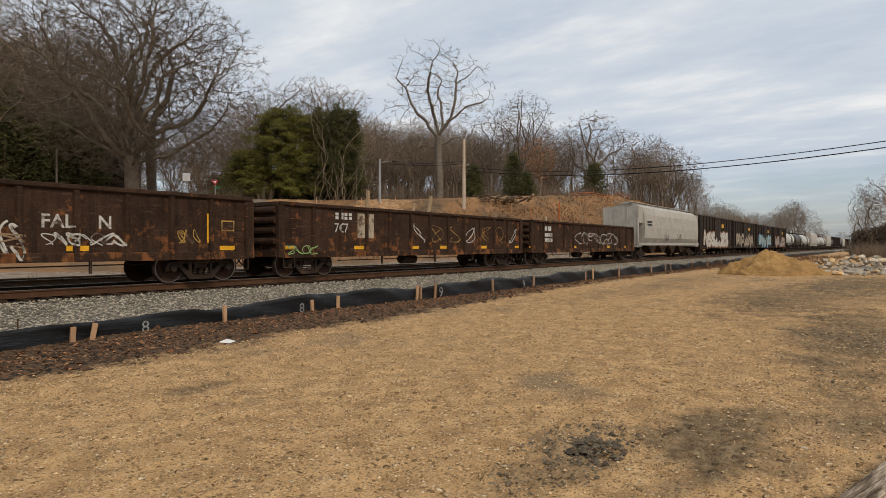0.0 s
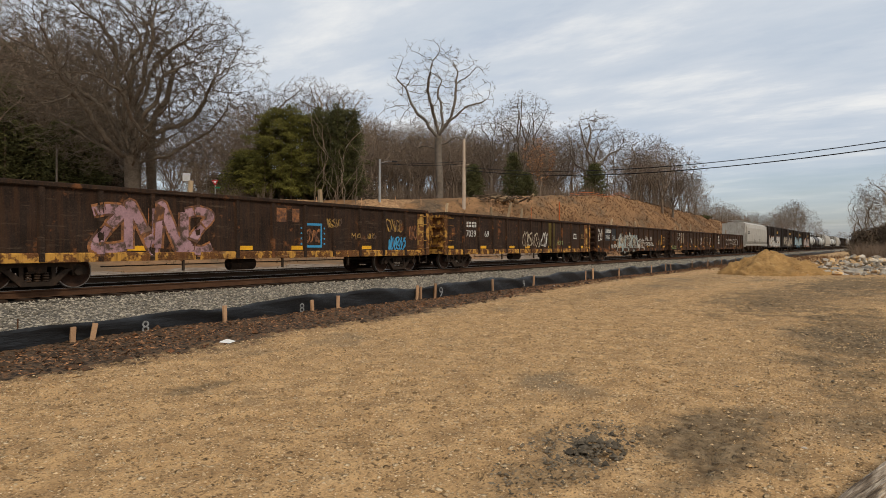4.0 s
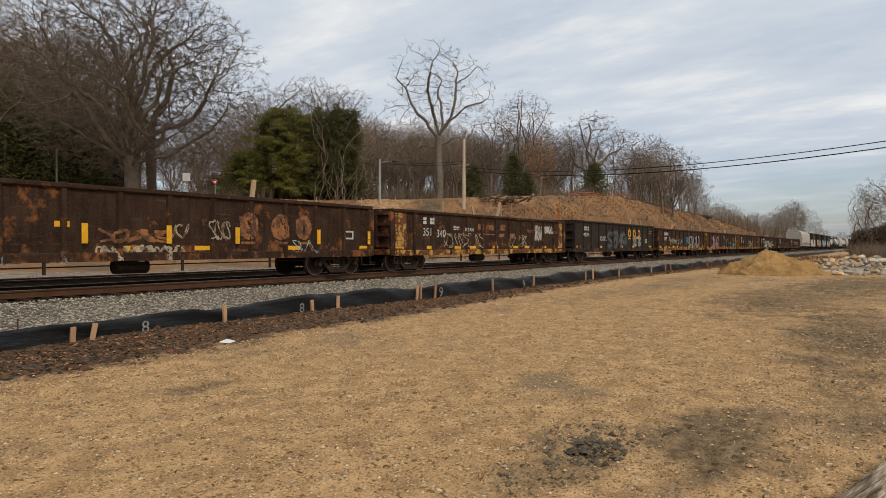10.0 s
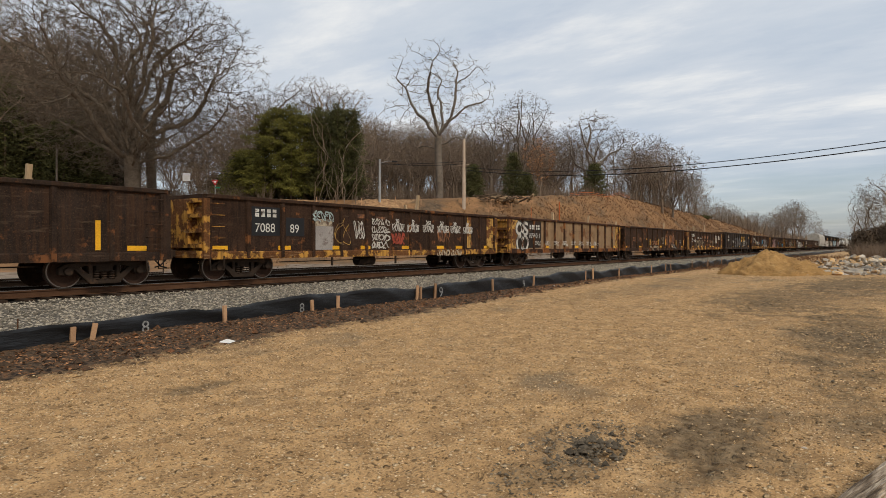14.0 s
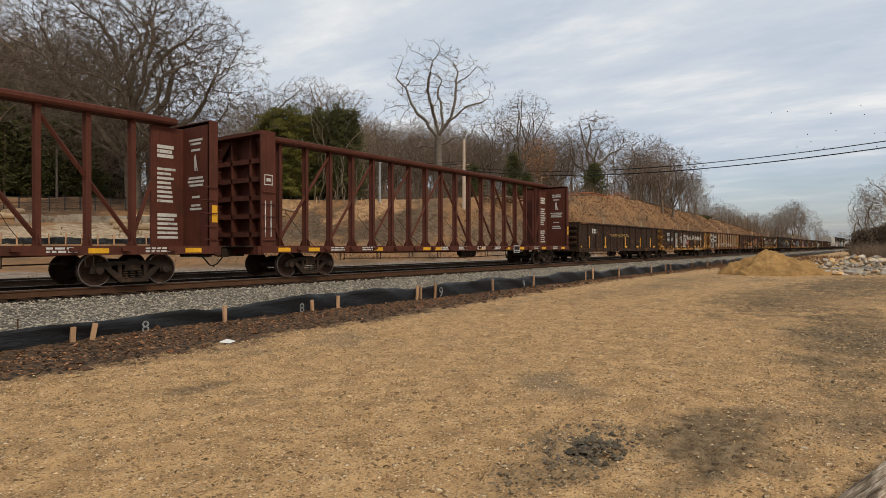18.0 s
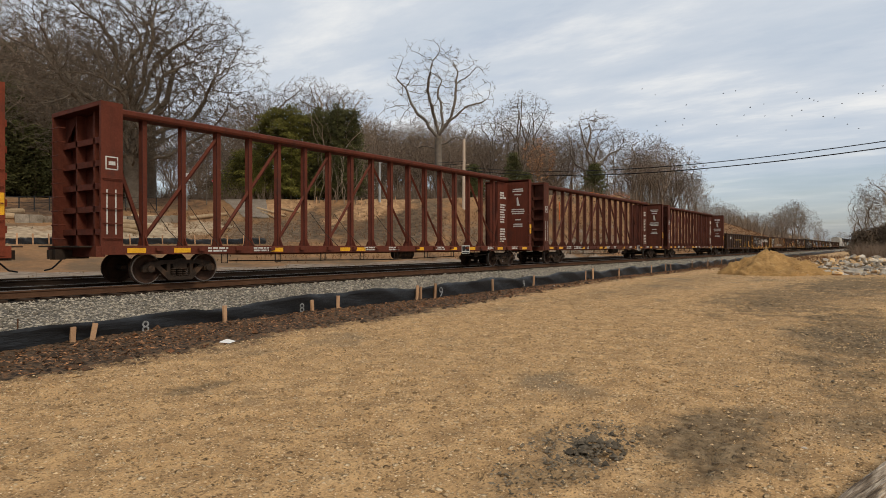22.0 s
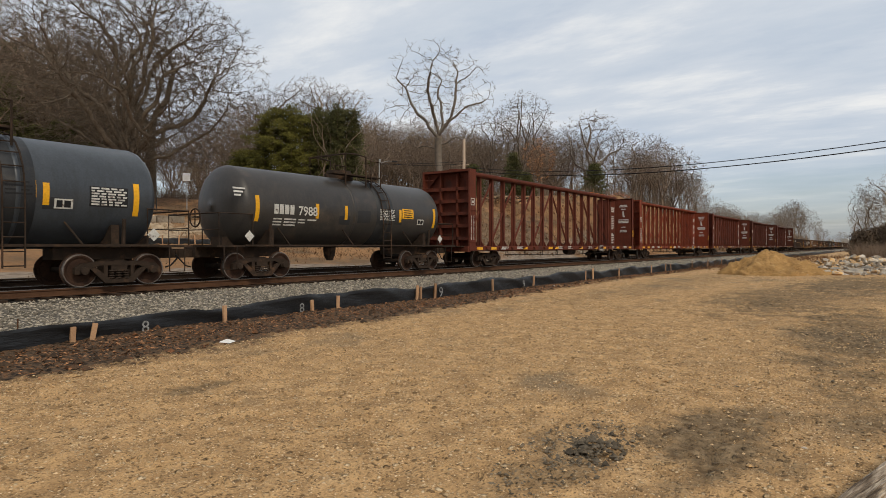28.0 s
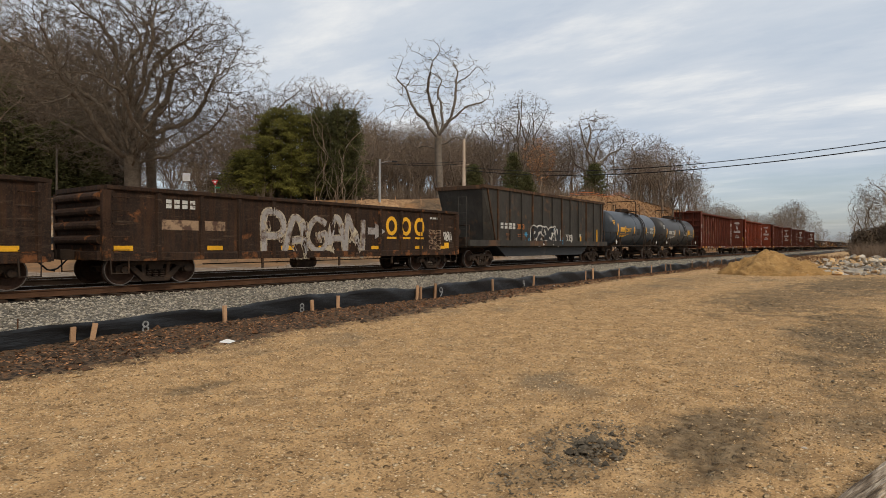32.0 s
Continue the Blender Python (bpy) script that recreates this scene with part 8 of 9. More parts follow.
def poles():
    x, y, z, d = mark(821, 372)
    h = (372 - 250) * d / 1090
    p = tagged(thing("utility_pole", pose(x, y, z)), "bare pale wooden utility pole with two cables", "utility pole")
    part("shaft", Shape().tube([(0, 0, -0.3), (0.02, 0, h)], [0.24, 0.17], 12), M_POLE, p)
    part("crossarm", Shape().box(-0.06, 0.06, -0.7, 0.7, h * 0.62, h * 0.62 + 0.12), M_POLE, p)
    x2, y2, z2, d2 = mark(672, 360)
    h2 = (360 - 285) * d2 / 1090
    q = tagged(thing("utility_pole", pose(x2, y2, z2)), "slim grey pole carrying a cable and lamp arm", "utility pole")
    part("shaft", Shape().tube([(0, 0, -0.3), (0, 0, h2)], [0.16, 0.12], 10), M_GALV, q)
    part("lamp_arm", Shape().tube([(0, 0, h2 - 0.5), (0.7, -0.7, h2 - 0.2), (1.1, -1.1, h2 - 0.25)], 0.04, 6), M_GALV, q)
    part("lamp_head", Shape().box(-0.12, 0.55, -0.14, 0.14, -0.08, 0.08, pose(1.1, -1.1, h2 - 0.25, 0, 0, -45)), M_WIRE, q)

    def cable(name, a, b, sag, r):
        pts = [Vector(a).lerp(Vector(b), t / 24) - Vector((0, 0, 4 * sag * (t / 24) * (1 - t / 24))) for t in range(25)]
        tagged(new(name, Shape().tube(pts, r, 5).mesh(name, M_WIRE)), "thin black overhead cable sagging between poles", "cable", group="overhead cables")

    def sky(u, v, dd):
        gx, gy = spot(u, dd)
        return gx, gy, EYE[2] + (435.5 - v) * dd / 1090

    top = z + h
    cable("overhead_cable", sky(822, 296, d), sky(1700, 230, 34), 1.25, 0.030)
    cable("overhead_cable", sky(822, 301, d), sky(1700, 242, 34), 1.30, 0.036)
    cable("overhead_cable", sky(672, 289, d2), sky(822, 290, d), 0.25, 0.035)
    cable("overhead_cable", sky(672, 291, d2), sky(822, 286, d), 0.1, 0.03)


def signs():
    x, y, z, d = mark(331, 372)
    k = d / 1090
    s = tagged(thing("road_sign", pose(x, y, z, 0, 0, -50)), "back of a white square road sign on a post", "road sign")
    part("post", Shape().tube([(0, 0, -0.2), (0, 0, 62 * k)], 0.045, 8), M_GALV, s)
    part("panel", Shape().box(-7 * k, 6 * k, -0.06, -0.045, 50 * k, 64 * k), M_SIGNW, s)
    x, y, z, d = mark(381, 365)
    k = d / 1090
    s = tagged(thing("yield_sign", pose(x, y, z, 0, 0, -50)), "red and white yield sign above a green street sign", "road sign")
    part("post", Shape().tube([(0, 0, -0.2), (0, 0, 45 * k)], 0.05, 8), M_GALV, s)
    part("panel", Shape().prism([(-6 * k, 46 * k), (6 * k, 46 * k), (0, 35.5 * k)], "y", -0.07, -0.052), M_SIGNR, s)
    part("panel_centre", Shape().prism([(-2.9 * k, 44.2 * k), (2.9 * k, 44.2 * k), (0, 39.2 * k)], "y", -0.076, -0.0705), M_SIGNW, s)
    part("street_name_panel", Shape().box(0.5 * k, 9 * k, -0.07, -0.055, 31 * k, 34 * k), M_SIGNG, s)
    for u, v0, v1, r in ((366, 365, 300, 0.05), (384, 352, 262, 0.09), (101, 350, 262, 0.13), (157, 350, 270, 0.12), (1090, 345, 300, 0.1)):
        x, y, z, d = mark(u, v0)
        rod("post" if r < 0.1 else "tree_trunk", x, y, (v0 - v1) * d / 1090, r, M_GREYBARK, "slim pale bare trunk standing in the clearing" if r > 0.06 else "slim pale post in the clearing", "post")


def clearing():
    # pale mud bench, driveway, logs, wire fence, second silt fence, orange mesh
    rng = random.Random(21)
    pts = []
    for u in np.linspace(-40, 470, 90):
        x, y, z, d = mark(float(u), 433, 20)
        pts.append((x, y))
    pts.sort()
    st = [(*pts[k], 0.55, rng.uniform(-6, 6), 0.09) for k in range(2, 88, 5)]
    silt_fence("silt_fence", pts, 0.34, st, "low black silt fence across the pale clearing", 9)
    # driveway
    v, f = [], []
    for i in range(13):
        t = i / 12
        u0, u1, w = 392 + 42 * t, 470 + 6 * t, 352 + 36 * t
        for u in (u0, u1):
            x, y, z, d = mark(u, w, 20)
            v.append((x, y, z + 0.06))
        if i:
            f.append((2 * i - 2, 2 * i - 1, 2 * i + 1, 2 * i))
    me = bpy.data.meshes.new("driveway")
    me.from_pydata(v, [], f)
    me.materials.append(M_ASPHALT)
    tagged(new("driveway", me), "worn grey asphalt driveway down the slope", "driveway", kind="structure")
    # logs and boards left on the ground
    for u0, v0, u1, v1, r in ((8, 384, 40, 381, 0.32), (-20, 389, 26, 389, 0.30), (196, 398, 250, 402, 0.30), (232, 389, 325, 393, 0.28), (200, 406, 268, 408, 0.28), (335, 391, 400, 384, 0.22),
                              (214, 412, 244, 416, 0.22), (455, 372, 505, 385, 0.14), (462, 378, 492, 393, 0.12), (486, 372, 530, 380, 0.12)):
        a, b = mark(u0, v0, 20), mark(u1, v1, 20)
        pa, pb = Vector((a[0], a[1], a[2] + r * 0.8)), Vector((b[0], b[1], b[2] + r * 0.8))
        if (pb - pa).length > 9:
            pb = pa + (pb - pa).normalized() * 9
        tagged(new("felled_log", Shape().tube([pa, pa.lerp(pb, 0.5) + Vector((0, 0, 0.04)), pb], [r, r * 0.95, r * 0.85], 10).mesh("felled_log", M_WOOD)),
               "pale felled log lying on the cleared ground", "log", group="felled logs")
    # row of pale concrete blocks on the cleared ground
    wall = tagged(thing("block_wall"), "low row of pale rough concrete blocks on cleared ground", "block wall")
    row = [mark(u, 394, 20)[:3] for u in range(26, 336, 25)]
    for k in range(len(row) - 1):
        a, b = Vector(row[k]), Vector(row[k + 1])
        w, h = (b - a).length, rng.uniform(0.50, 0.66)
        m = pose(a.x, a.y, a.z, 0, 0, math.degrees(math.atan2(b.y - a.y, b.x - a.x)) + rng.uniform(-3, 3))
        blk = Shape().prism([(0.02, -0.15), (w - 0.02, -0.15), (w - 0.02, h - 0.05), (w - 0.06, h), (0.06, h), (0.02, h - 0.05)], "y", -0.3, 0.3)
        blk.v = [tuple(m @ Vector(v)) for v in blk.v]
        part("block", blk, M_BLOCK, wall)
    # wire fence with dark posts before the wood
    fe = tagged(thing("wire_fence"), "dark post and wire fence at the wood's edge", "fence")
    last = None
    for u in range(-20, 300, 27):
        x, y, z, d = mark(u, 374, 20)
        part("post", Shape().tube([(x, y, z - 0.2), (x, y, z + 1.35)], 0.05, 6), M_WIRE, fe)
        if last:
            for hgt in (0.15, 0.75, 1.3):
                part("rail", Shape().tube([(last[0], last[1], last[2] + hgt), (x, y, z + hgt)], 0.018, 4), M_WIRE, fe)
        last = (x, y, z)
    # orange barrier mesh along the crest, with posts
    of = tagged(thing("barrier_fence"), "orange plastic barrier mesh on thin posts along the crest", "fence")
    prev = None
    for k in range(10):
        x = 84 + 2.4 * k
        y = at(x, STX, ST_CREST) - 0.2 + 0.3 * math.sin(k)
        z = gz(x, y)
        part("post", Shape().tube([(x, y, z - 0.1), (x, y, z + 1.05)], 0.03, 5), M_STAKE, of)
        if prev:
            for hgt in (0.3, 0.55):
                part("strand", Shape().box(0, (Vector((x, y, z)) - Vector(prev)).length, -0.01, 0.01, hgt - 0.025, hgt + 0.025,
                                           Matrix.Translation(prev) @ (Vector((x, y, z)) - Vector(prev)).to_track_quat("X", "Z").to_matrix().to_4x4()), M_ORANGE, of)
        prev = (x, y, z)
    for u, v, h in ((990, 392, 2.4), (940, 392, 1.6), (905, 380, 1.2), (1015, 392, 1.3), (1040, 395, 1.2), (640, 366, 0.9), (700, 363, 0.9), (560, 362, 0.8), (870, 378, 1.2), (1060, 388, 1.2), (745, 366, 0.9)):
        x, y, z, d = mark(u, v, 25)
        rod("marker_stake", x, y, h, 0.09 if u == 990 else 0.045, M_ORANGE if u in (990, 940) else M_STAKE, "survey stake standing on the bank", "stake")
    # brush pile of cut limbs on the crest
    bp = tagged(thing("brush_pile", pose(*mark(882, 361, 30)[:3])), "heap of cut logs and branches on the crest", "brush pile")
    for k in range(60):
        a = rng.uniform(0, 6.28)
        c = Vector((rng.gauss(0, 1.5), rng.gauss(0, 1.5), rng.uniform(0.1, 0.9)))
        dvec = Vector((math.cos(a), math.sin(a), rng.uniform(-0.2, 0.3))) * rng.uniform(0.5, 1.5)
        r = rng.choice((0.04, 0.05, 0.07, 0.07, 0.13, 0.20))
        part("cut_limb", Shape().tube([c - dvec, c + dvec], [r, r * 0.8], 6), M_WOOD if r > 0.15 else M_TANGLE, bp)


bank_growth()
poles()
signs()
clearing()


# ---- trees ----
def colonise(rng, base, low, high, wide, n, step, reach, kill, stems=1, hollow=0.5, skew=0.0, wander=0.13, guides=()):
    """Grows a bare tree into a rounded crown: nodes, parents. Buds fill an ellipsoid from low to high; branches seek them."""
    buds = []
    mid, half = (low + high) / 2, (high - low) / 2
    while len(buds) < n:
        p = [rng.uniform(-1, 1) for _ in range(3)]
        r = math.sqrt(sum(c * c for c in p))
        if r < 1 and (r > hollow or rng.random() < 0.5):
            flat = 1.0 - 0.25 * max(0.0, -p[2])
            buds.append((p[0] * wide * flat + skew * p[2], p[1] * wide * flat, mid + half * p[2]))
    buds = np.array(buds)
    buds[:, :2] += 0.18 * wide * np.sin(buds[:, [2]] * 0.9 + buds[:, [1]] * 0.5)
    nodes, par = [np.zeros(3)], [-1]
    z = 0.0
    while z < base:
        z += step
        nodes.append(np.array([0.10 * math.sin(z * 0.7), 0.10 * math.cos(z * 0.9) - 0.1, z]))
        par.append(len(nodes) - 2)
    for s in range(stems - 1):
        a = 6.28 * s / max(1, stems - 1) + 1.0
        p, k = nodes[len(nodes) // 2], len(nodes) // 2
        for i in range(int(base / step * 0.7)):
            p = p + step * np.array([0.45 * math.cos(a), 0.45 * math.sin(a), 0.85])
            nodes.append(p)
            par.append(k)
            k = len(nodes) - 1
    # main limbs: height on the trunk, bearing, tilt from upright, length, bend upwards
    trunk = max(2, int(base / step))
    for h0, az, tilt, long, bend in guides:
        k = min(trunk, max(1, int(h0 / step)))
        p, a, b = nodes[k], radians(az), radians(tilt)
        d = np.array([math.sin(b) * math.cos(a), math.sin(b) * math.sin(a), math.cos(b)])
        d0 = d
        for i in range(int(long / step)):
            d0 = d0 + np.array([0, 0, bend])
            d = 0.86 * d + 0.14 * d0 + np.array([rng.gauss(0, 0.19), rng.gauss(0, 0.19), rng.gauss(0, 0.16)])
            d /= np.linalg.norm(d)
            p = p + step * d
            nodes.append(p)
            par.append(k)
            k = len(nodes) - 1
    pos = np.array(nodes)
    dist = np.full(len(buds), 1e9)
    near = np.zeros(len(buds), int)

    def learn(start):
        nonlocal dist, near
        q = pos[start:]
        d = (q * q).sum(1)[None, :] - 2 * buds @ q.T
        k = d.argmin(1)
        m = np.linalg.norm(buds - q[k], axis=1)
        better = m < dist
        dist, near = np.where(better, m, dist), np.where(better, k + start, near)

    learn(0)
    for it in range(140):
        live = dist < (reach if it > 6 else 1e9)
        if not live.any():
            break
        pull = np.zeros_like(pos)
        v = buds[live] - pos[near[live]]
        v /= np.linalg.norm(v, axis=1, keepdims=True) + 1e-9
        np.add.at(pull, near[live], v)
        grow_at = np.nonzero(np.abs(pull).sum(1) > 1e-6)[0]
        add = []
        for g in grow_at:
            d = pull[g] / (np.linalg.norm(pull[g]) + 1e-9) + np.array([rng.gauss(0, wander), rng.gauss(0, wander), rng.gauss(0, wander) + 0.05])
            add.append(pos[g] + step * d / np.linalg.norm(d))
        start = len(pos)
        pos = np.vstack([pos, np.array(add)])
        par += list(grow_at)
        learn(start)
        keep = dist > kill
        buds, dist, near = buds[keep], dist[keep], near[keep]
        if len(buds) == 0:
            break
    return pos, par


def tree_parts(rng, pos, par, tip=0.014, power=2.25, twigs=3, twig_len=0.8, top_r=None):
    """Limbs as tapered tubes, thick ones apart from fine ones, with twigs at the ends."""
    n = len(pos)
    kids = [[] for _ in range(n)]
    for i in range(1, n):
        kids[par[i]].append(i)
    rad = np.zeros(n)
    for i in range(n - 1, -1, -1):
        rad[i] = tip if not kids[i] else sum(rad[k] ** power for k in kids[i]) ** (1 / power)
    if top_r:
        rad = tip + (rad - tip) * (top_r - tip) / (rad[0] - tip)
    thick, fine = Shape(), Shape()
    stack = [(0, None)]
    while stack:
        i, start = stack.pop()
        chain = [start] if start is not None else []
        while True:
            chain.append(i)
            if not kids[i]:
                break
            order = sorted(kids[i], key=lambda k: -rad[k])
            stack += [(k, i) for k in order[1:]]
            i = order[0]
        pts = [Vector(pos[k]) for k in chain]
        rr = [float(rad[k]) for k in chain]
        if start is not None:
            rr[0] = rr[1]
        big = rr[0] > 0.075
        (thick if big else fine).tube(pts, rr, 8 if rr[0] > 0.25 else 5 if big else 3, False)
        end, d = pts[-1], (pts[-1] - pts[-2]).normalized() if len(pts) > 1 else Vector((0, 0, 1))
        spots = [(end, d)] + ([(pts[len(pts) // 2], d)] if len(pts) > 3 else [])
        for p, dd in spots:
            for _ in range(twigs):
                e = (dd + Vector((rng.gauss(0, 0.55), rng.gauss(0, 0.55), rng.gauss(0, 0.45) + 0.1))).normalized()
                l = twig_len * rng.uniform(0.5, 1.2)
                q = p + e * l * 0.5
                e2 = (e + Vector((rng.gauss(0, 0.4), rng.gauss(0, 0.4), rng.gauss(0, 0.3) + 0.15))).normalized()
                fine.tube([p, q, q + e2 * l * 0.5], [tip, tip * 0.85, tip * 0.6], 3, False)
    return thick, fine


def leaf_mesh(name, rng, spots, size, mat, flat=0.5, per=4):
    """Clumps of small leaf blades round given points."""
    s = Shape()
    for p in spots:
        for _ in range(per):
            c = Vector(p) + Vector((rng.gauss(0, size), rng.gauss(0, size), rng.gauss(0, size * flat)))
            a = Vector((rng.gauss(0, 1), rng.gauss(0, 1), rng.gauss(0, 0.7))).normalized() * size * rng.uniform(0.5, 1.1)
            b = a.orthogonal().normalized() * size * rng.uniform(0.2, 0.45)
            k = len(s.v)
            s.v += [tuple(c - a), tuple(c + b), tuple(c + a), tuple(c - b)]
            s.f.append((k, k + 1, k + 2, k + 3))
    return s.mesh(name, mat, True)


KINDS = ((4.5, 3.5, 15, 4.2, 640), (3.5, 3.0, 14, 5.0, 720), (6.5, 5.5, 16, 3.4, 560), (2.5, 2.0, 12, 5.0, 640), (5.0, 4.0, 17, 4.8, 740), (3.0, 3.0, 11, 3.6, 500), (7.0, 6.5, 15, 2.6, 380))


def wood_kinds():
    """Bare trees to copy, each with its true height."""
    made = []
    for i, (base, low, high, wide, n) in enumerate(KINDS):
        rng = random.Random(200 + i)
        limbs = [(base * rng.uniform(0.45, 1.0), 137 * k + rng.uniform(-25, 25), rng.uniform(10, 40), (high - base) * rng.uniform(0.65, 0.95), 0.02) for k in range(4 + i % 3)]
        pos, par = colonise(rng, base, low, high, wide, int(n * 2.0), 0.45, 4.0, 0.56, 1, 0.0, 0.0, 0.20, limbs)
        thick, fine = tree_parts(rng, pos, par, 0.011, 2.35, 4, 0.8, 0.2)
        tall = float(pos[:, 2].max()) + 0.5
        t = tagged(thing("bare_tree"), "leafless grey-brown deciduous tree at the wood's edge", "tree", group="bare woodland trees")
        part("trunk", thick, M_TWIG, t, smooth=True)
        part("crown", fine, M_TWIG, t, smooth=True)
        made.append((t, tall))
    return made


def build_woods():
    made = wood_kinds()
    rng = random.Random(77)
    fresh = [True] * len(made)

    def put(u, d, top, jitter=0.0, k=None):
        """A tree on bearing mark u at d metres whose tip reaches the height mark top."""
        k = rng.randrange(len(made)) if k is None else k
        x, y = spot(u, d)
        z = gz(x, y)
        need = (435.5 - top) * d / 1090 + EYE[2] - z
        sc = max(0.25, need / made[k][1] * (1 - jitter * rng.random()))
        m = Matrix.Translation((x, y, z - 0.15)) @ Matrix.Rotation(rng.uniform(0, 6.28), 4, "Z")
        if fresh[k]:
            fresh[k] = False
            o = made[k][0]
            o.matrix_basis = m
        else:
            o = copy_thing(made[k][0], m)
        o.scale = (sc, sc, sc)

    for _ in range(60):
        u = rng.uniform(640, 1240)
        top = np.interp(u, (640, 700, 800, 880, 930, 1000, 1060, 1120, 1180, 1240), (200, 210, 222, 215, 208, 226, 236, 264, 275, 300))
        put(u, rng.uniform(112, 170), top, 0.22)
    for u, d, top in ((1155, 128, 258), (1010, 120, 222), (1120, 124, 255)):
        put(u, d, top)
    for _ in range(26):
        put(rng.uniform(-140, 210), rng.uniform(72, 112), rng.uniform(0, 170))
    for u, d, top in ((-30, 66, -40), (60, 74, 20)):
        put(u, d, top)
    for _ in range(34):
        put(rng.uniform(640, 900), rng.uniform(100, 160), rng.uniform(200, 255))
    for _ in range(30):
        put(rng.uniform(800, 1180), rng.uniform(112, 160), rng.uniform(225, 290))
    for _ in range(7):
        put(rng.uniform(1290, 1450), rng.uniform(230, 330), rng.uniform(358, 395))
    for _ in range(26):
        u = rng.uniform(215, 430)
        put(u, rng.uniform(92, 135), rng.uniform(195, 285))
    for _ in range(20):
        put(rng.uniform(380, 660), rng.uniform(85, 150), rng.uniform(150, 245))
    for u, d, top in ((560, 80, 125), (520, 80, 130), (600, 82, 140), (455, 84, 165), (630, 80, 150)):
        put(u, d, top, k=6)
    for _ in range(26):
        u = rng.uniform(1225, 1500)
        top = np.interp(u, (1225, 1290, 1310, 1345, 1380, 1430, 1445, 1500), (330, 350, 375, 365, 352, 355, 398, 405)) + rng.uniform(0, 18)
        put(u, rng.uniform(260, 420), top)
    for u, d, top in ((1245, 200, 345), (1290, 240, 358), (1405, 270, 350), (1385, 280, 358)):
        put(u, d, top)
    for u, d, top in ((1530, 105, 325), (1562, 95, 305), (1595, 100, 300), (1545, 118, 345), (1620, 110, 280), (1515, 112, 372)):
        put(u, d, top)


def big_tree(u, d, seed, bark, label, base, low, high, wide, n, step, reach, kill, stems, tip, twigs, twig_len, girth, turn=-54.1, wander=0.13, hollow=0.5, guides=(), kind_name="oak_tree"):
    rng = random.Random(seed)
    x, y = spot(u, d)
    t = tagged(thing(kind_name, pose(x, y, gz(x, y) - 0.2, 0, 0, turn)), label, "tree")
    pos, par = colonise(rng, base, low, high, wide, n, step, reach, kill, stems, hollow, 0.0, wander, guides)
    thick, fine = tree_parts(rng, pos, par, tip, 2.2, twigs, twig_len, girth)
    part("trunk", thick, bark, t, smooth=True)
    part("crown", fine, bark, t, smooth=True)


def evergreen(u, d, top, w, mat, seed, label, n=2600, taper=1.0, low=0.06, size=0.22):
    rng = random.Random(seed)
    x, y = spot(u, d)
    h = (435.5 - top) * d / 1090 + EYE[2] - gz(x, y)
    t = tagged(thing("evergreen_tree", pose(x, y, gz(x, y) - 0.1)), label, "tree")
    part("trunk", Shape().tube([(0, 0, 0), (0.1, 0, h * 0.4), (0, 0.1, h * 0.92)], [w * 0.06, w * 0.045, 0.03], 8), M_BARK, t)
    # foliage follows short boughs, so that gaps stay between them
    spots = []
    boughs = 130
    for k in range(boughs):
        q = 0.95 * (k + rng.random()) / boughs
        a = k * 2.4 + rng.uniform(-0.4, 0.4)
        reach = w * (1 - q) ** (0.6 * taper) * (0.55 + 0.45 * min(1, q * 5 + 0.3)) * rng.uniform(0.6, 1.18)
        z0 = h * (low + (1 - low) * q)
        for _ in range(int(n / boughs)):
            f = rng.random() ** 0.55
            r = reach * f
            spots.append((r * math.cos(a) + rng.gauss(0, 0.25), r * math.sin(a) + rng.gauss(0, 0.25), z0 + 0.10 * r - 0.25 * f * f * reach * 0.6 + rng.gauss(0, 0.15)))
    part("crown", leaf_mesh("crown", rng, spots, size, mat), mat, t)
    return t


def hanging_vines():
    """Bare stems that climb the evergreens and hang over them."""
    rng = random.Random(44)
    x0, y0 = spot(590, 72)
    t = tagged(thing("vine_tangle", pose(x0, y0, gz(x0, y0), 0, 0, -54.1)), "bare grey-brown vines hanging over the evergreens", "vine")
    for k in range(20):
        x, y, z, r = rng.uniform(-2.5, 4.2), rng.uniform(-0.6, 1.2), -0.2, rng.uniform(0.02, 0.05)
        pts, lean = [], rng.gauss(0, 0.10)
        for i in range(rng.randint(9, 16)):
            pts.append((x, y, z))
            lean = 0.7 * lean + rng.gauss(0, 0.24)
            x, y, z = x + lean, y + rng.gauss(0.10, 0.12), z + rng.uniform(0.6, 0.95)
        part("vine", Shape().tube(pts, [r * (1 - 0.6 * i / len(pts)) for i in range(len(pts))], 5), M_TWIG, t)


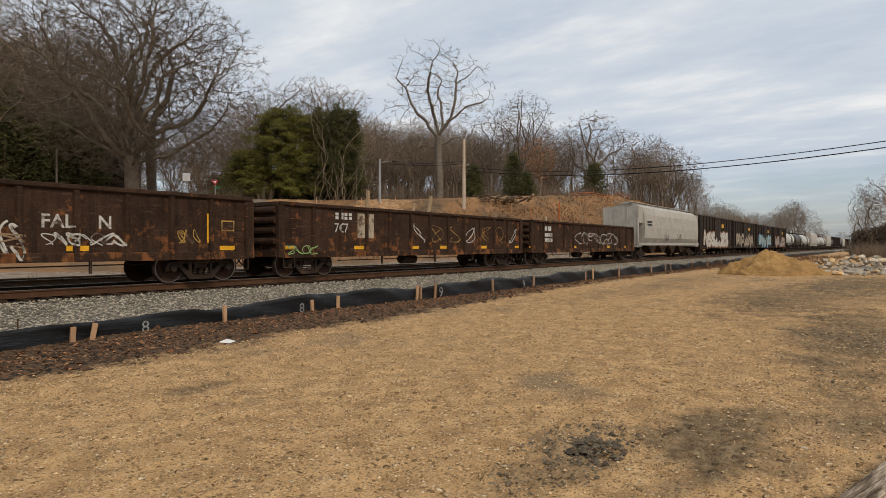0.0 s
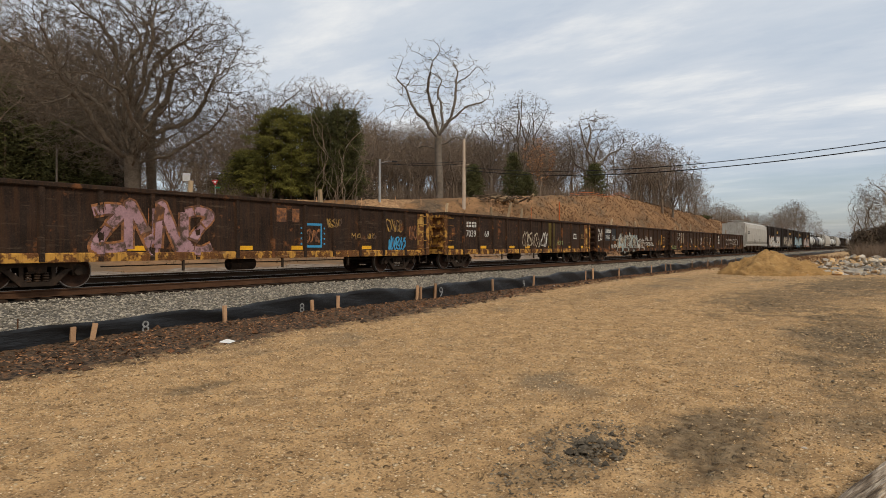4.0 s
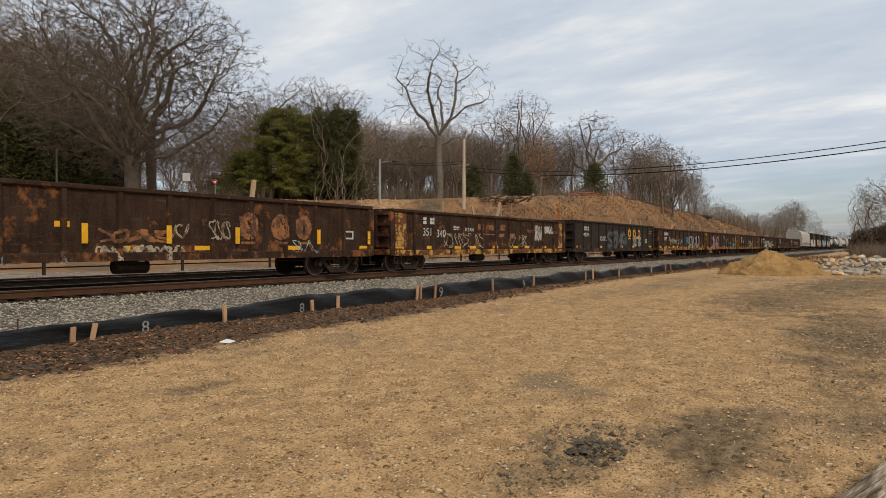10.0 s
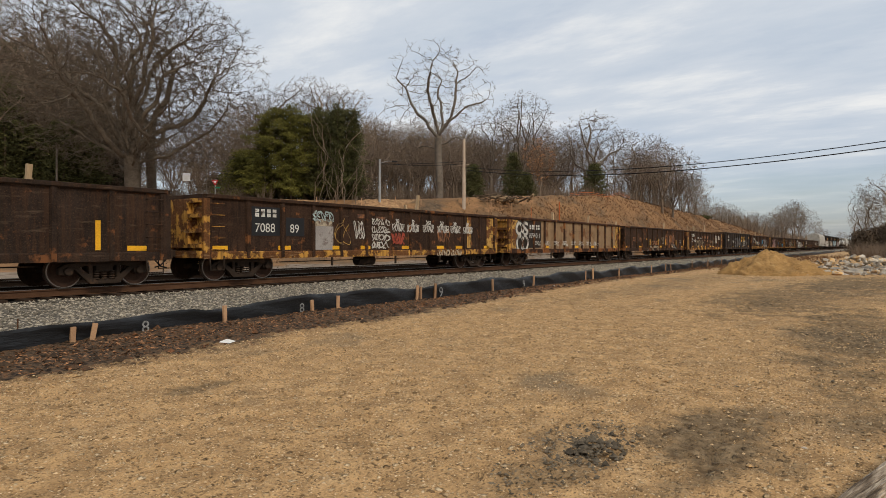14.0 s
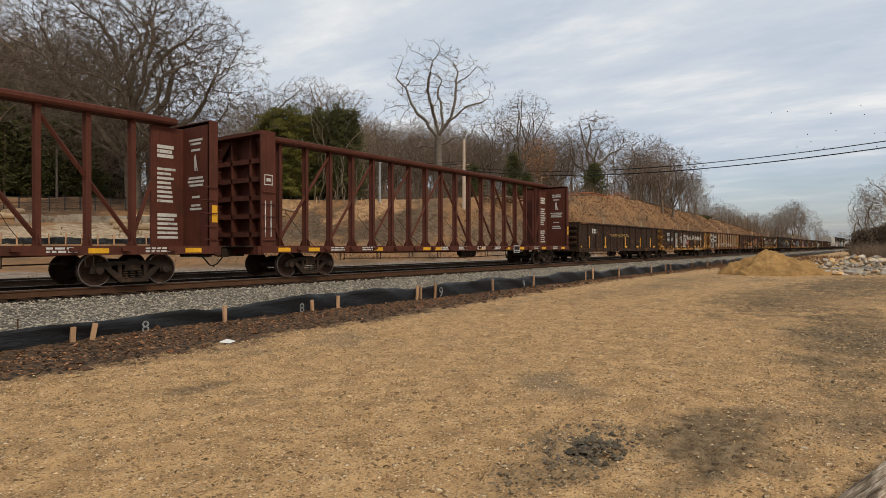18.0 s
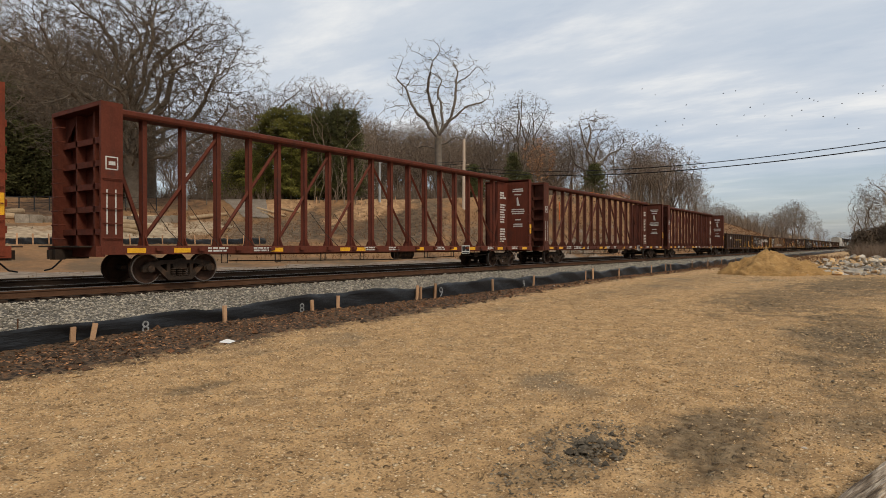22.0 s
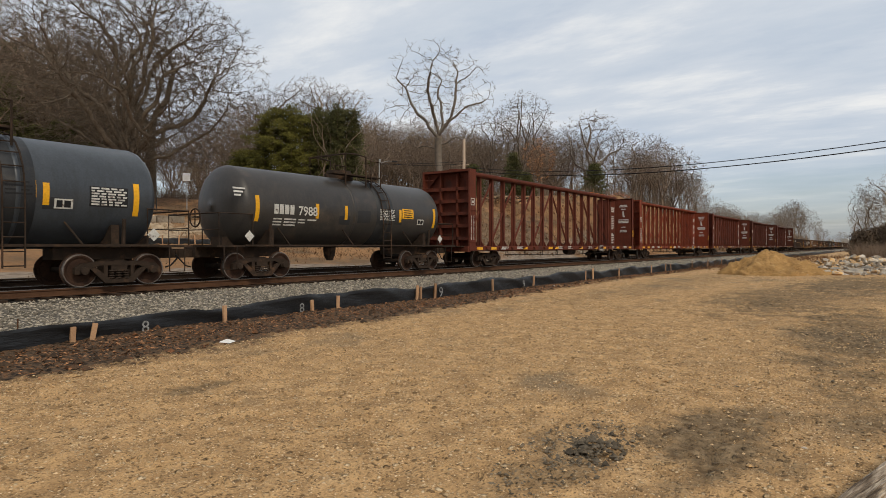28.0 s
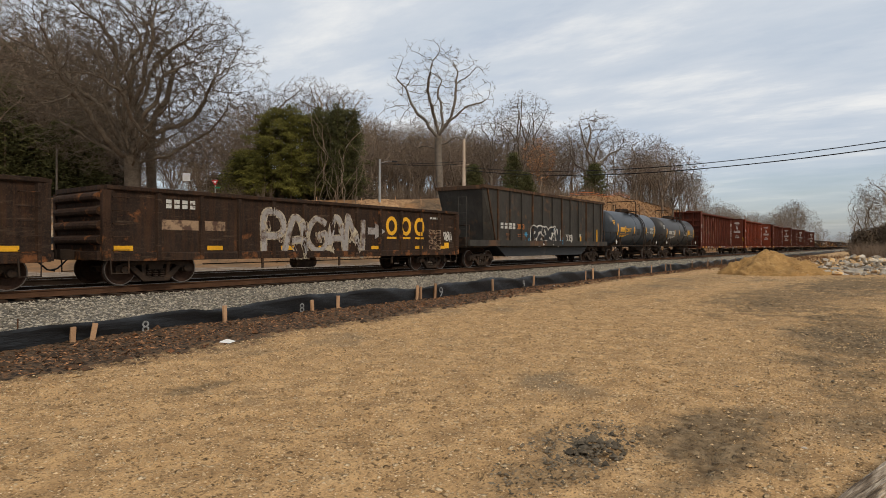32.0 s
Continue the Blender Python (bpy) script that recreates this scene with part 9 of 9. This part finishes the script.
def build_trees():
    spread = ((4.6, 0, 66, 11.5, 0.012), (4.0, 12, 80, 10.0, -0.004), (5.2, 18, 46, 12.5, 0.0), (5.6, -25, 26, 14.0, 0.0), (5.6, 172, 34, 15.0, 0.0), (4.6, 186, 60, 12.0, 0.012),
              (4.0, 160, 78, 9.0, 0.0), (5.6, 90, 38, 11.0, 0.0), (5.0, -90, 48, 10.0, 0.0), (5.8, 60, 16, 15.0, 0.0), (6.0, 200, 9, 16.0, 0.0), (5.0, 135, 46, 11.0, 0.0),
              (5.0, -45, 46, 11.0, 0.0), (5.0, -135, 54, 10.0, 0.0), (6.0, 20, 30, 14.0, 0.0), (5.5, 175, 48, 13.0, 0.0), (5.8, 5, 38, 13.0, 0.0), (6.0, 165, 20, 15.0, 0.0), (6.0, -10, 14, 15.0, 0.0), (4.4, -60, 68, 9.0, 0.0))
    big_tree(235, 63, 5, M_OAKBARK, "huge spreading leafless oak with a thick trunk", 6.0, 3.0, 23.8, 11.5, 15000, 0.45, 7.0, 0.52, 1, 0.0135, 7, 0.7, 0.80, wander=0.24, hollow=0.25, guides=spread)
    big_tree(268, 70, 15, M_OAKBARK, "tall bare oak behind a larger one", 8.0, 7.0, 20.0, 4.5, 700, 0.5, 6.0, 0.8, 1, 0.012, 5, 0.8, 0.55, wander=0.26,
             guides=((7.5, 20, 22, 10, 0), (8.0, 190, 18, 11, 0), (6.0, 5, 60, 7, 0.02)))
    big_tree(777, 84, 23, M_GREYBARK, "pale half-dead bare oak with crooked limbs", 8.5, 6.0, 21.5, 7.6, 950, 0.5, 6.0, 0.82, 1, 0.016, 3, 0.75, 0.48, wander=0.26, hollow=0.0,
             guides=((8.5, 180, 42, 11.0, 0.0), (8.5, 192, 10, 12.5, 0.0), (8.5, 0, 40, 9.5, 0.0), (8.5, 8, 22, 11.0, 0.0), (7.0, 180, 82, 6.0, 0.0), (7.5, 0, 75, 4.5, 0.0), (8.5, 60, 25, 9.0, 0.0)))
    # standing trees that show singly along the crest
    up = [(1.5 + 0.5 * (k % 4), 137 * k, 14 + 5 * (k % 6), 11.0, 0.015) for k in range(9)]
    big_tree(1190, 120, 31, M_WOODBARK, "bare round-crowned tree with many rising stems on the crest", 3.0, 2.5, 13.6, 6.0, 2200, 0.45, 5.0, 0.55, 1, 0.012, 5, 0.7, 0.26, wander=0.2, hollow=0.0, guides=up, kind_name="bare_tree")
    big_tree(1048, 112, 33, M_WOODBARK, "bare gnarled oak with heavy crooked limbs on the crest", 5.5, 5.0, 16.0, 6.4, 1300, 0.5, 5.0, 0.7, 1, 0.013, 5, 0.8, 0.42, wander=0.3, hollow=0.0,
             guides=((5.0, 180, 48, 9.0, 0.01), (5.5, 0, 40, 9.0, 0.01), (5.5, 170, 15, 10.0, 0), (5.5, 10, 12, 10.0, 0), (4.5, 90, 40, 7.0, 0), (4.0, 0, 70, 6.0, 0.02), (5, -90, 35, 7.0, 0)), kind_name="bare_tree")
    big_tree(925, 108, 35, M_WOODBARK, "tall bare upright tree above the crest", 6.0, 5.0, 19.0, 5.6, 1800, 0.5, 5.0, 0.62, 1, 0.012, 5, 0.8, 0.34, wander=0.22, hollow=0.0,
             guides=[(4.0 + 0.6 * (k % 4), 137 * k, 8 + 4 * (k % 5), 13.0, 0.01) for k in range(8)], kind_name="bare_tree")
    big_tree(868, 112, 36, M_WOODBARK, "tall bare tree beside the utility pole", 6.0, 5.0, 17.0, 4.6, 1200, 0.5, 5.0, 0.65, 1, 0.012, 5, 0.8, 0.28, wander=0.22, hollow=0.0,
             guides=[(4.0 + 0.6 * (k % 4), 137 * k + 40, 8 + 5 * (k % 5), 11.0, 0.01) for k in range(6)], kind_name="bare_tree")
    for i, (u, d, top, w) in enumerate(((8, 68, 120, 2.6), (62, 70, 215, 2.6), (112, 69, 205, 2.2), (160, 70, 250, 2.2), (-40, 68, 100, 3.0))):
        evergreen(u, d, top, w, M_DARKGREEN, 100 + i, "ivy-covered tree at the edge of the wood", 1800, 0.4)
    evergreen(497, 75, 186, 5.8, M_CEDAR, 1, "dense yellow-green cedar tree", 9000, 0.55, size=0.17)
    evergreen(445, 78, 262, 4.6, M_CEDAR, 2, "low dense yellow-green cedar tree", 5000, 0.6, size=0.17)
    evergreen(540, 77, 196, 5.0, M_CEDAR, 5, "dense dull green cedar tree", 5000, 0.55, size=0.17)
    evergreen(608, 76, 186, 3.6, M_DARKGREEN, 3, "dark evergreen tree hung with bare vines", 5200, 0.4, size=0.18)
    evergreen(578, 78, 190, 4.0, M_DARKGREEN, 4, "dark evergreen tree among bare vines", 5200, 0.4, size=0.18)
    for i, (u, d, top, w, m) in enumerate(((515, 74, 176, 1.7, M_CEDAR), (598, 74, 174, 1.6, M_DARKGREEN), (627, 75, 188, 1.5, M_DARKGREEN), (468, 75, 203, 1.9, M_CEDAR), (562, 75, 182, 1.6, M_DARKGREEN))):
        evergreen(u, d, top, w, m, 140 + i, "slim evergreen spire rising from a dense clump", 1500, 1.0, size=0.16)
    for i, (u, d, top, w) in enumerate(((500, 86, 300, 5.0), (560, 88, 290, 5.0), (440, 90, 300, 5.0), (622, 90, 298, 4.6), (395, 96, 310, 4.5))):
        evergreen(u, d, top, w, M_TANGLE, 150 + i, "low brown tangle of vines and saplings", 1800, 0.4, size=0.26)
    hanging_vines()
    # brown vine-smothered trees that close the wood behind the oak
    for i, (u, d, top, w) in enumerate(((30, 80, 90, 5.5), (95, 84, 120, 5.5), (150, 82, 140, 5.0), (-30, 78, 60, 5.5), (205, 88, 200, 4.0), (60, 74, 190, 4.5), (125, 76, 215, 4.0),
                                      (180, 74, 250, 3.5))):
        evergreen(u, d, top, w, M_TANGLE, 60 + i, "bare tree smothered in brown vines", 2400, 0.55, size=0.26)
    for i, (u, d, top, w) in enumerate(((18, 84, 60, 4.2), (75, 88, 150, 4.0), (130, 86, 170, 4.0), (172, 92, 190, 3.6), (-40, 80, 40, 4.2), (-100, 82, 60, 4.2), (425, 86, 270, 3.0), (45, 76, 210, 3.6),
                                      (100, 78, 220, 3.6), (-10, 74, 190, 3.6), (160, 80, 230, 3.4), (-60, 72, 240, 3.2), (25, 72, 262, 3.0), (110, 73, 270, 3.0), (190, 75, 276, 2.8))):
        evergreen(u, d, top, w, M_PINE, 20 + i, "dark shaded pine at the edge of the wood", 2000, 0.8, size=0.3)
    for i, (u, d, top, w) in enumerate(((1052, 106, 288, 2.8), (838, 96, 290, 1.9), (908, 98, 268, 2.1), (930, 102, 304, 2.0), (1240, 150, 385, 2.4))):
        evergreen(u, d, top, w, M_DARKGREEN, 40 + i, "small dark evergreen below bare trees", 1500)
    for i, (u, d, top, w) in enumerate(((1526, 92, 408, 1.9), (1552, 96, 402, 2.2), (1582, 94, 392, 2.6))):
        evergreen(u, d, top, w, M_TANGLE, 80 + i, "tangled brown thicket tree beside the track", 2200, 0.5)
    # an oak that still holds its brown leaves
    x, y = spot(955, 95)
    t = tagged(thing("oak_tree", pose(x, y, gz(x, y) - 0.1)), "slender oak still holding rust-brown leaves", "tree")
    rng = random.Random(55)
    pos, par = colonise(rng, 2.0, 1.5, 10.5, 3.0, 260, 0.5, 4.0, 0.9)
    thick, fine = tree_parts(rng, pos, par, 0.015, 2.3, 2, 0.6, 0.15)
    part("trunk", thick, M_TWIG, t, smooth=True)
    part("branches", fine, M_TWIG, t, smooth=True)
    ends = [tuple(p) for p in pos[10:] if rng.random() < 0.8]
    part("foliage", leaf_mesh("foliage", rng, ends, 0.22, M_OAKLEAF, 0.8, 5), M_OAKLEAF, t)
    build_woods()


build_trees()


# ---- birds over the far trees ----
BIRDS = []


def flock():
    rng = random.Random(91)
    body = Shape().lathe([(-0.24, 0.01), (-0.12, 0.075), (0.09, 0.085), (0.22, 0.03)], "x", (0, 0, 0), 8).mesh("body", M_WIRE)
    wing = Shape().prism([(-0.08, 0.0), (0.07, 0.0), (0.02, 0.34), (-0.06, 0.30)], "z", -0.008, 0.008).mesh("wing", M_WIRE)
    for k in range(34):
        b = tagged(thing("bird"), "small dark bird flying in a loose flock", "bird", group="flock of birds")
        part("body", body, M_WIRE, b)
        for s in (-1, 1):
            w = part("wing", wing, M_WIRE, b)
            w.scale = (1, s, 1)
            w.location = (0, 0.03 * s, 0.03)
            w.rotation_euler[0] = s * rng.uniform(0.2, 0.7)
        BIRDS.append((b, rng.uniform(-210, 320), rng.uniform(-50, 34), rng.uniform(175, 200), rng.uniform(0, 6)))


flock()


def motions():
    for car, mid, sets in CARS:
        walk(car, [(0.0, pose(car_x(0, mid), TRACK_Y, RAIL_TOP)), (32.0, pose(car_x(32, mid), TRACK_Y, RAIL_TOP))])
        if mid > -6:
            # solid wheels roll without slipping: one row each thirtieth of a second
            # while the car is near enough for its wheels to be seen turning
            turn = math.degrees(SPEED / FPS / 0.422)
            a = max(0, int(FPS * (mid - 0.6)))
            b = min(32 * FPS, int(FPS * (mid + 7.0)))
            for w in sets:
                x, y, z = w.location
                rows = [(k / FPS, pose(x, y, z, 0, turn * (k - a), 0)) for k in range(a, b + 1)]
                if a > 0:
                    rows.insert(0, (0.0, rows[0][1]))
                if b < 32 * FPS:
                    rows.append((32.0, rows[-1][1]))
                walk(w, rows)
    for b, u, v, d, ph in BIRDS:
        rows = []
        for k in range(17):
            t = 2.0 * k
            mu = 1345 - 62 * (t - 21) + u + 12 * math.sin(t * 0.5 + ph)
            mv = min(330, 200 + 3.75 * (t - 21) ** 2) + v + 8 * math.sin(t * 0.7 + ph)
            x, y = spot(mu, d)
            rows.append((t, pose(x, y, EYE[2] + (435.5 - mv) * d / 1090, 0, 0, 126 + 12 * math.sin(t * 0.4 + ph))))
        walk(b, rows)


motions()
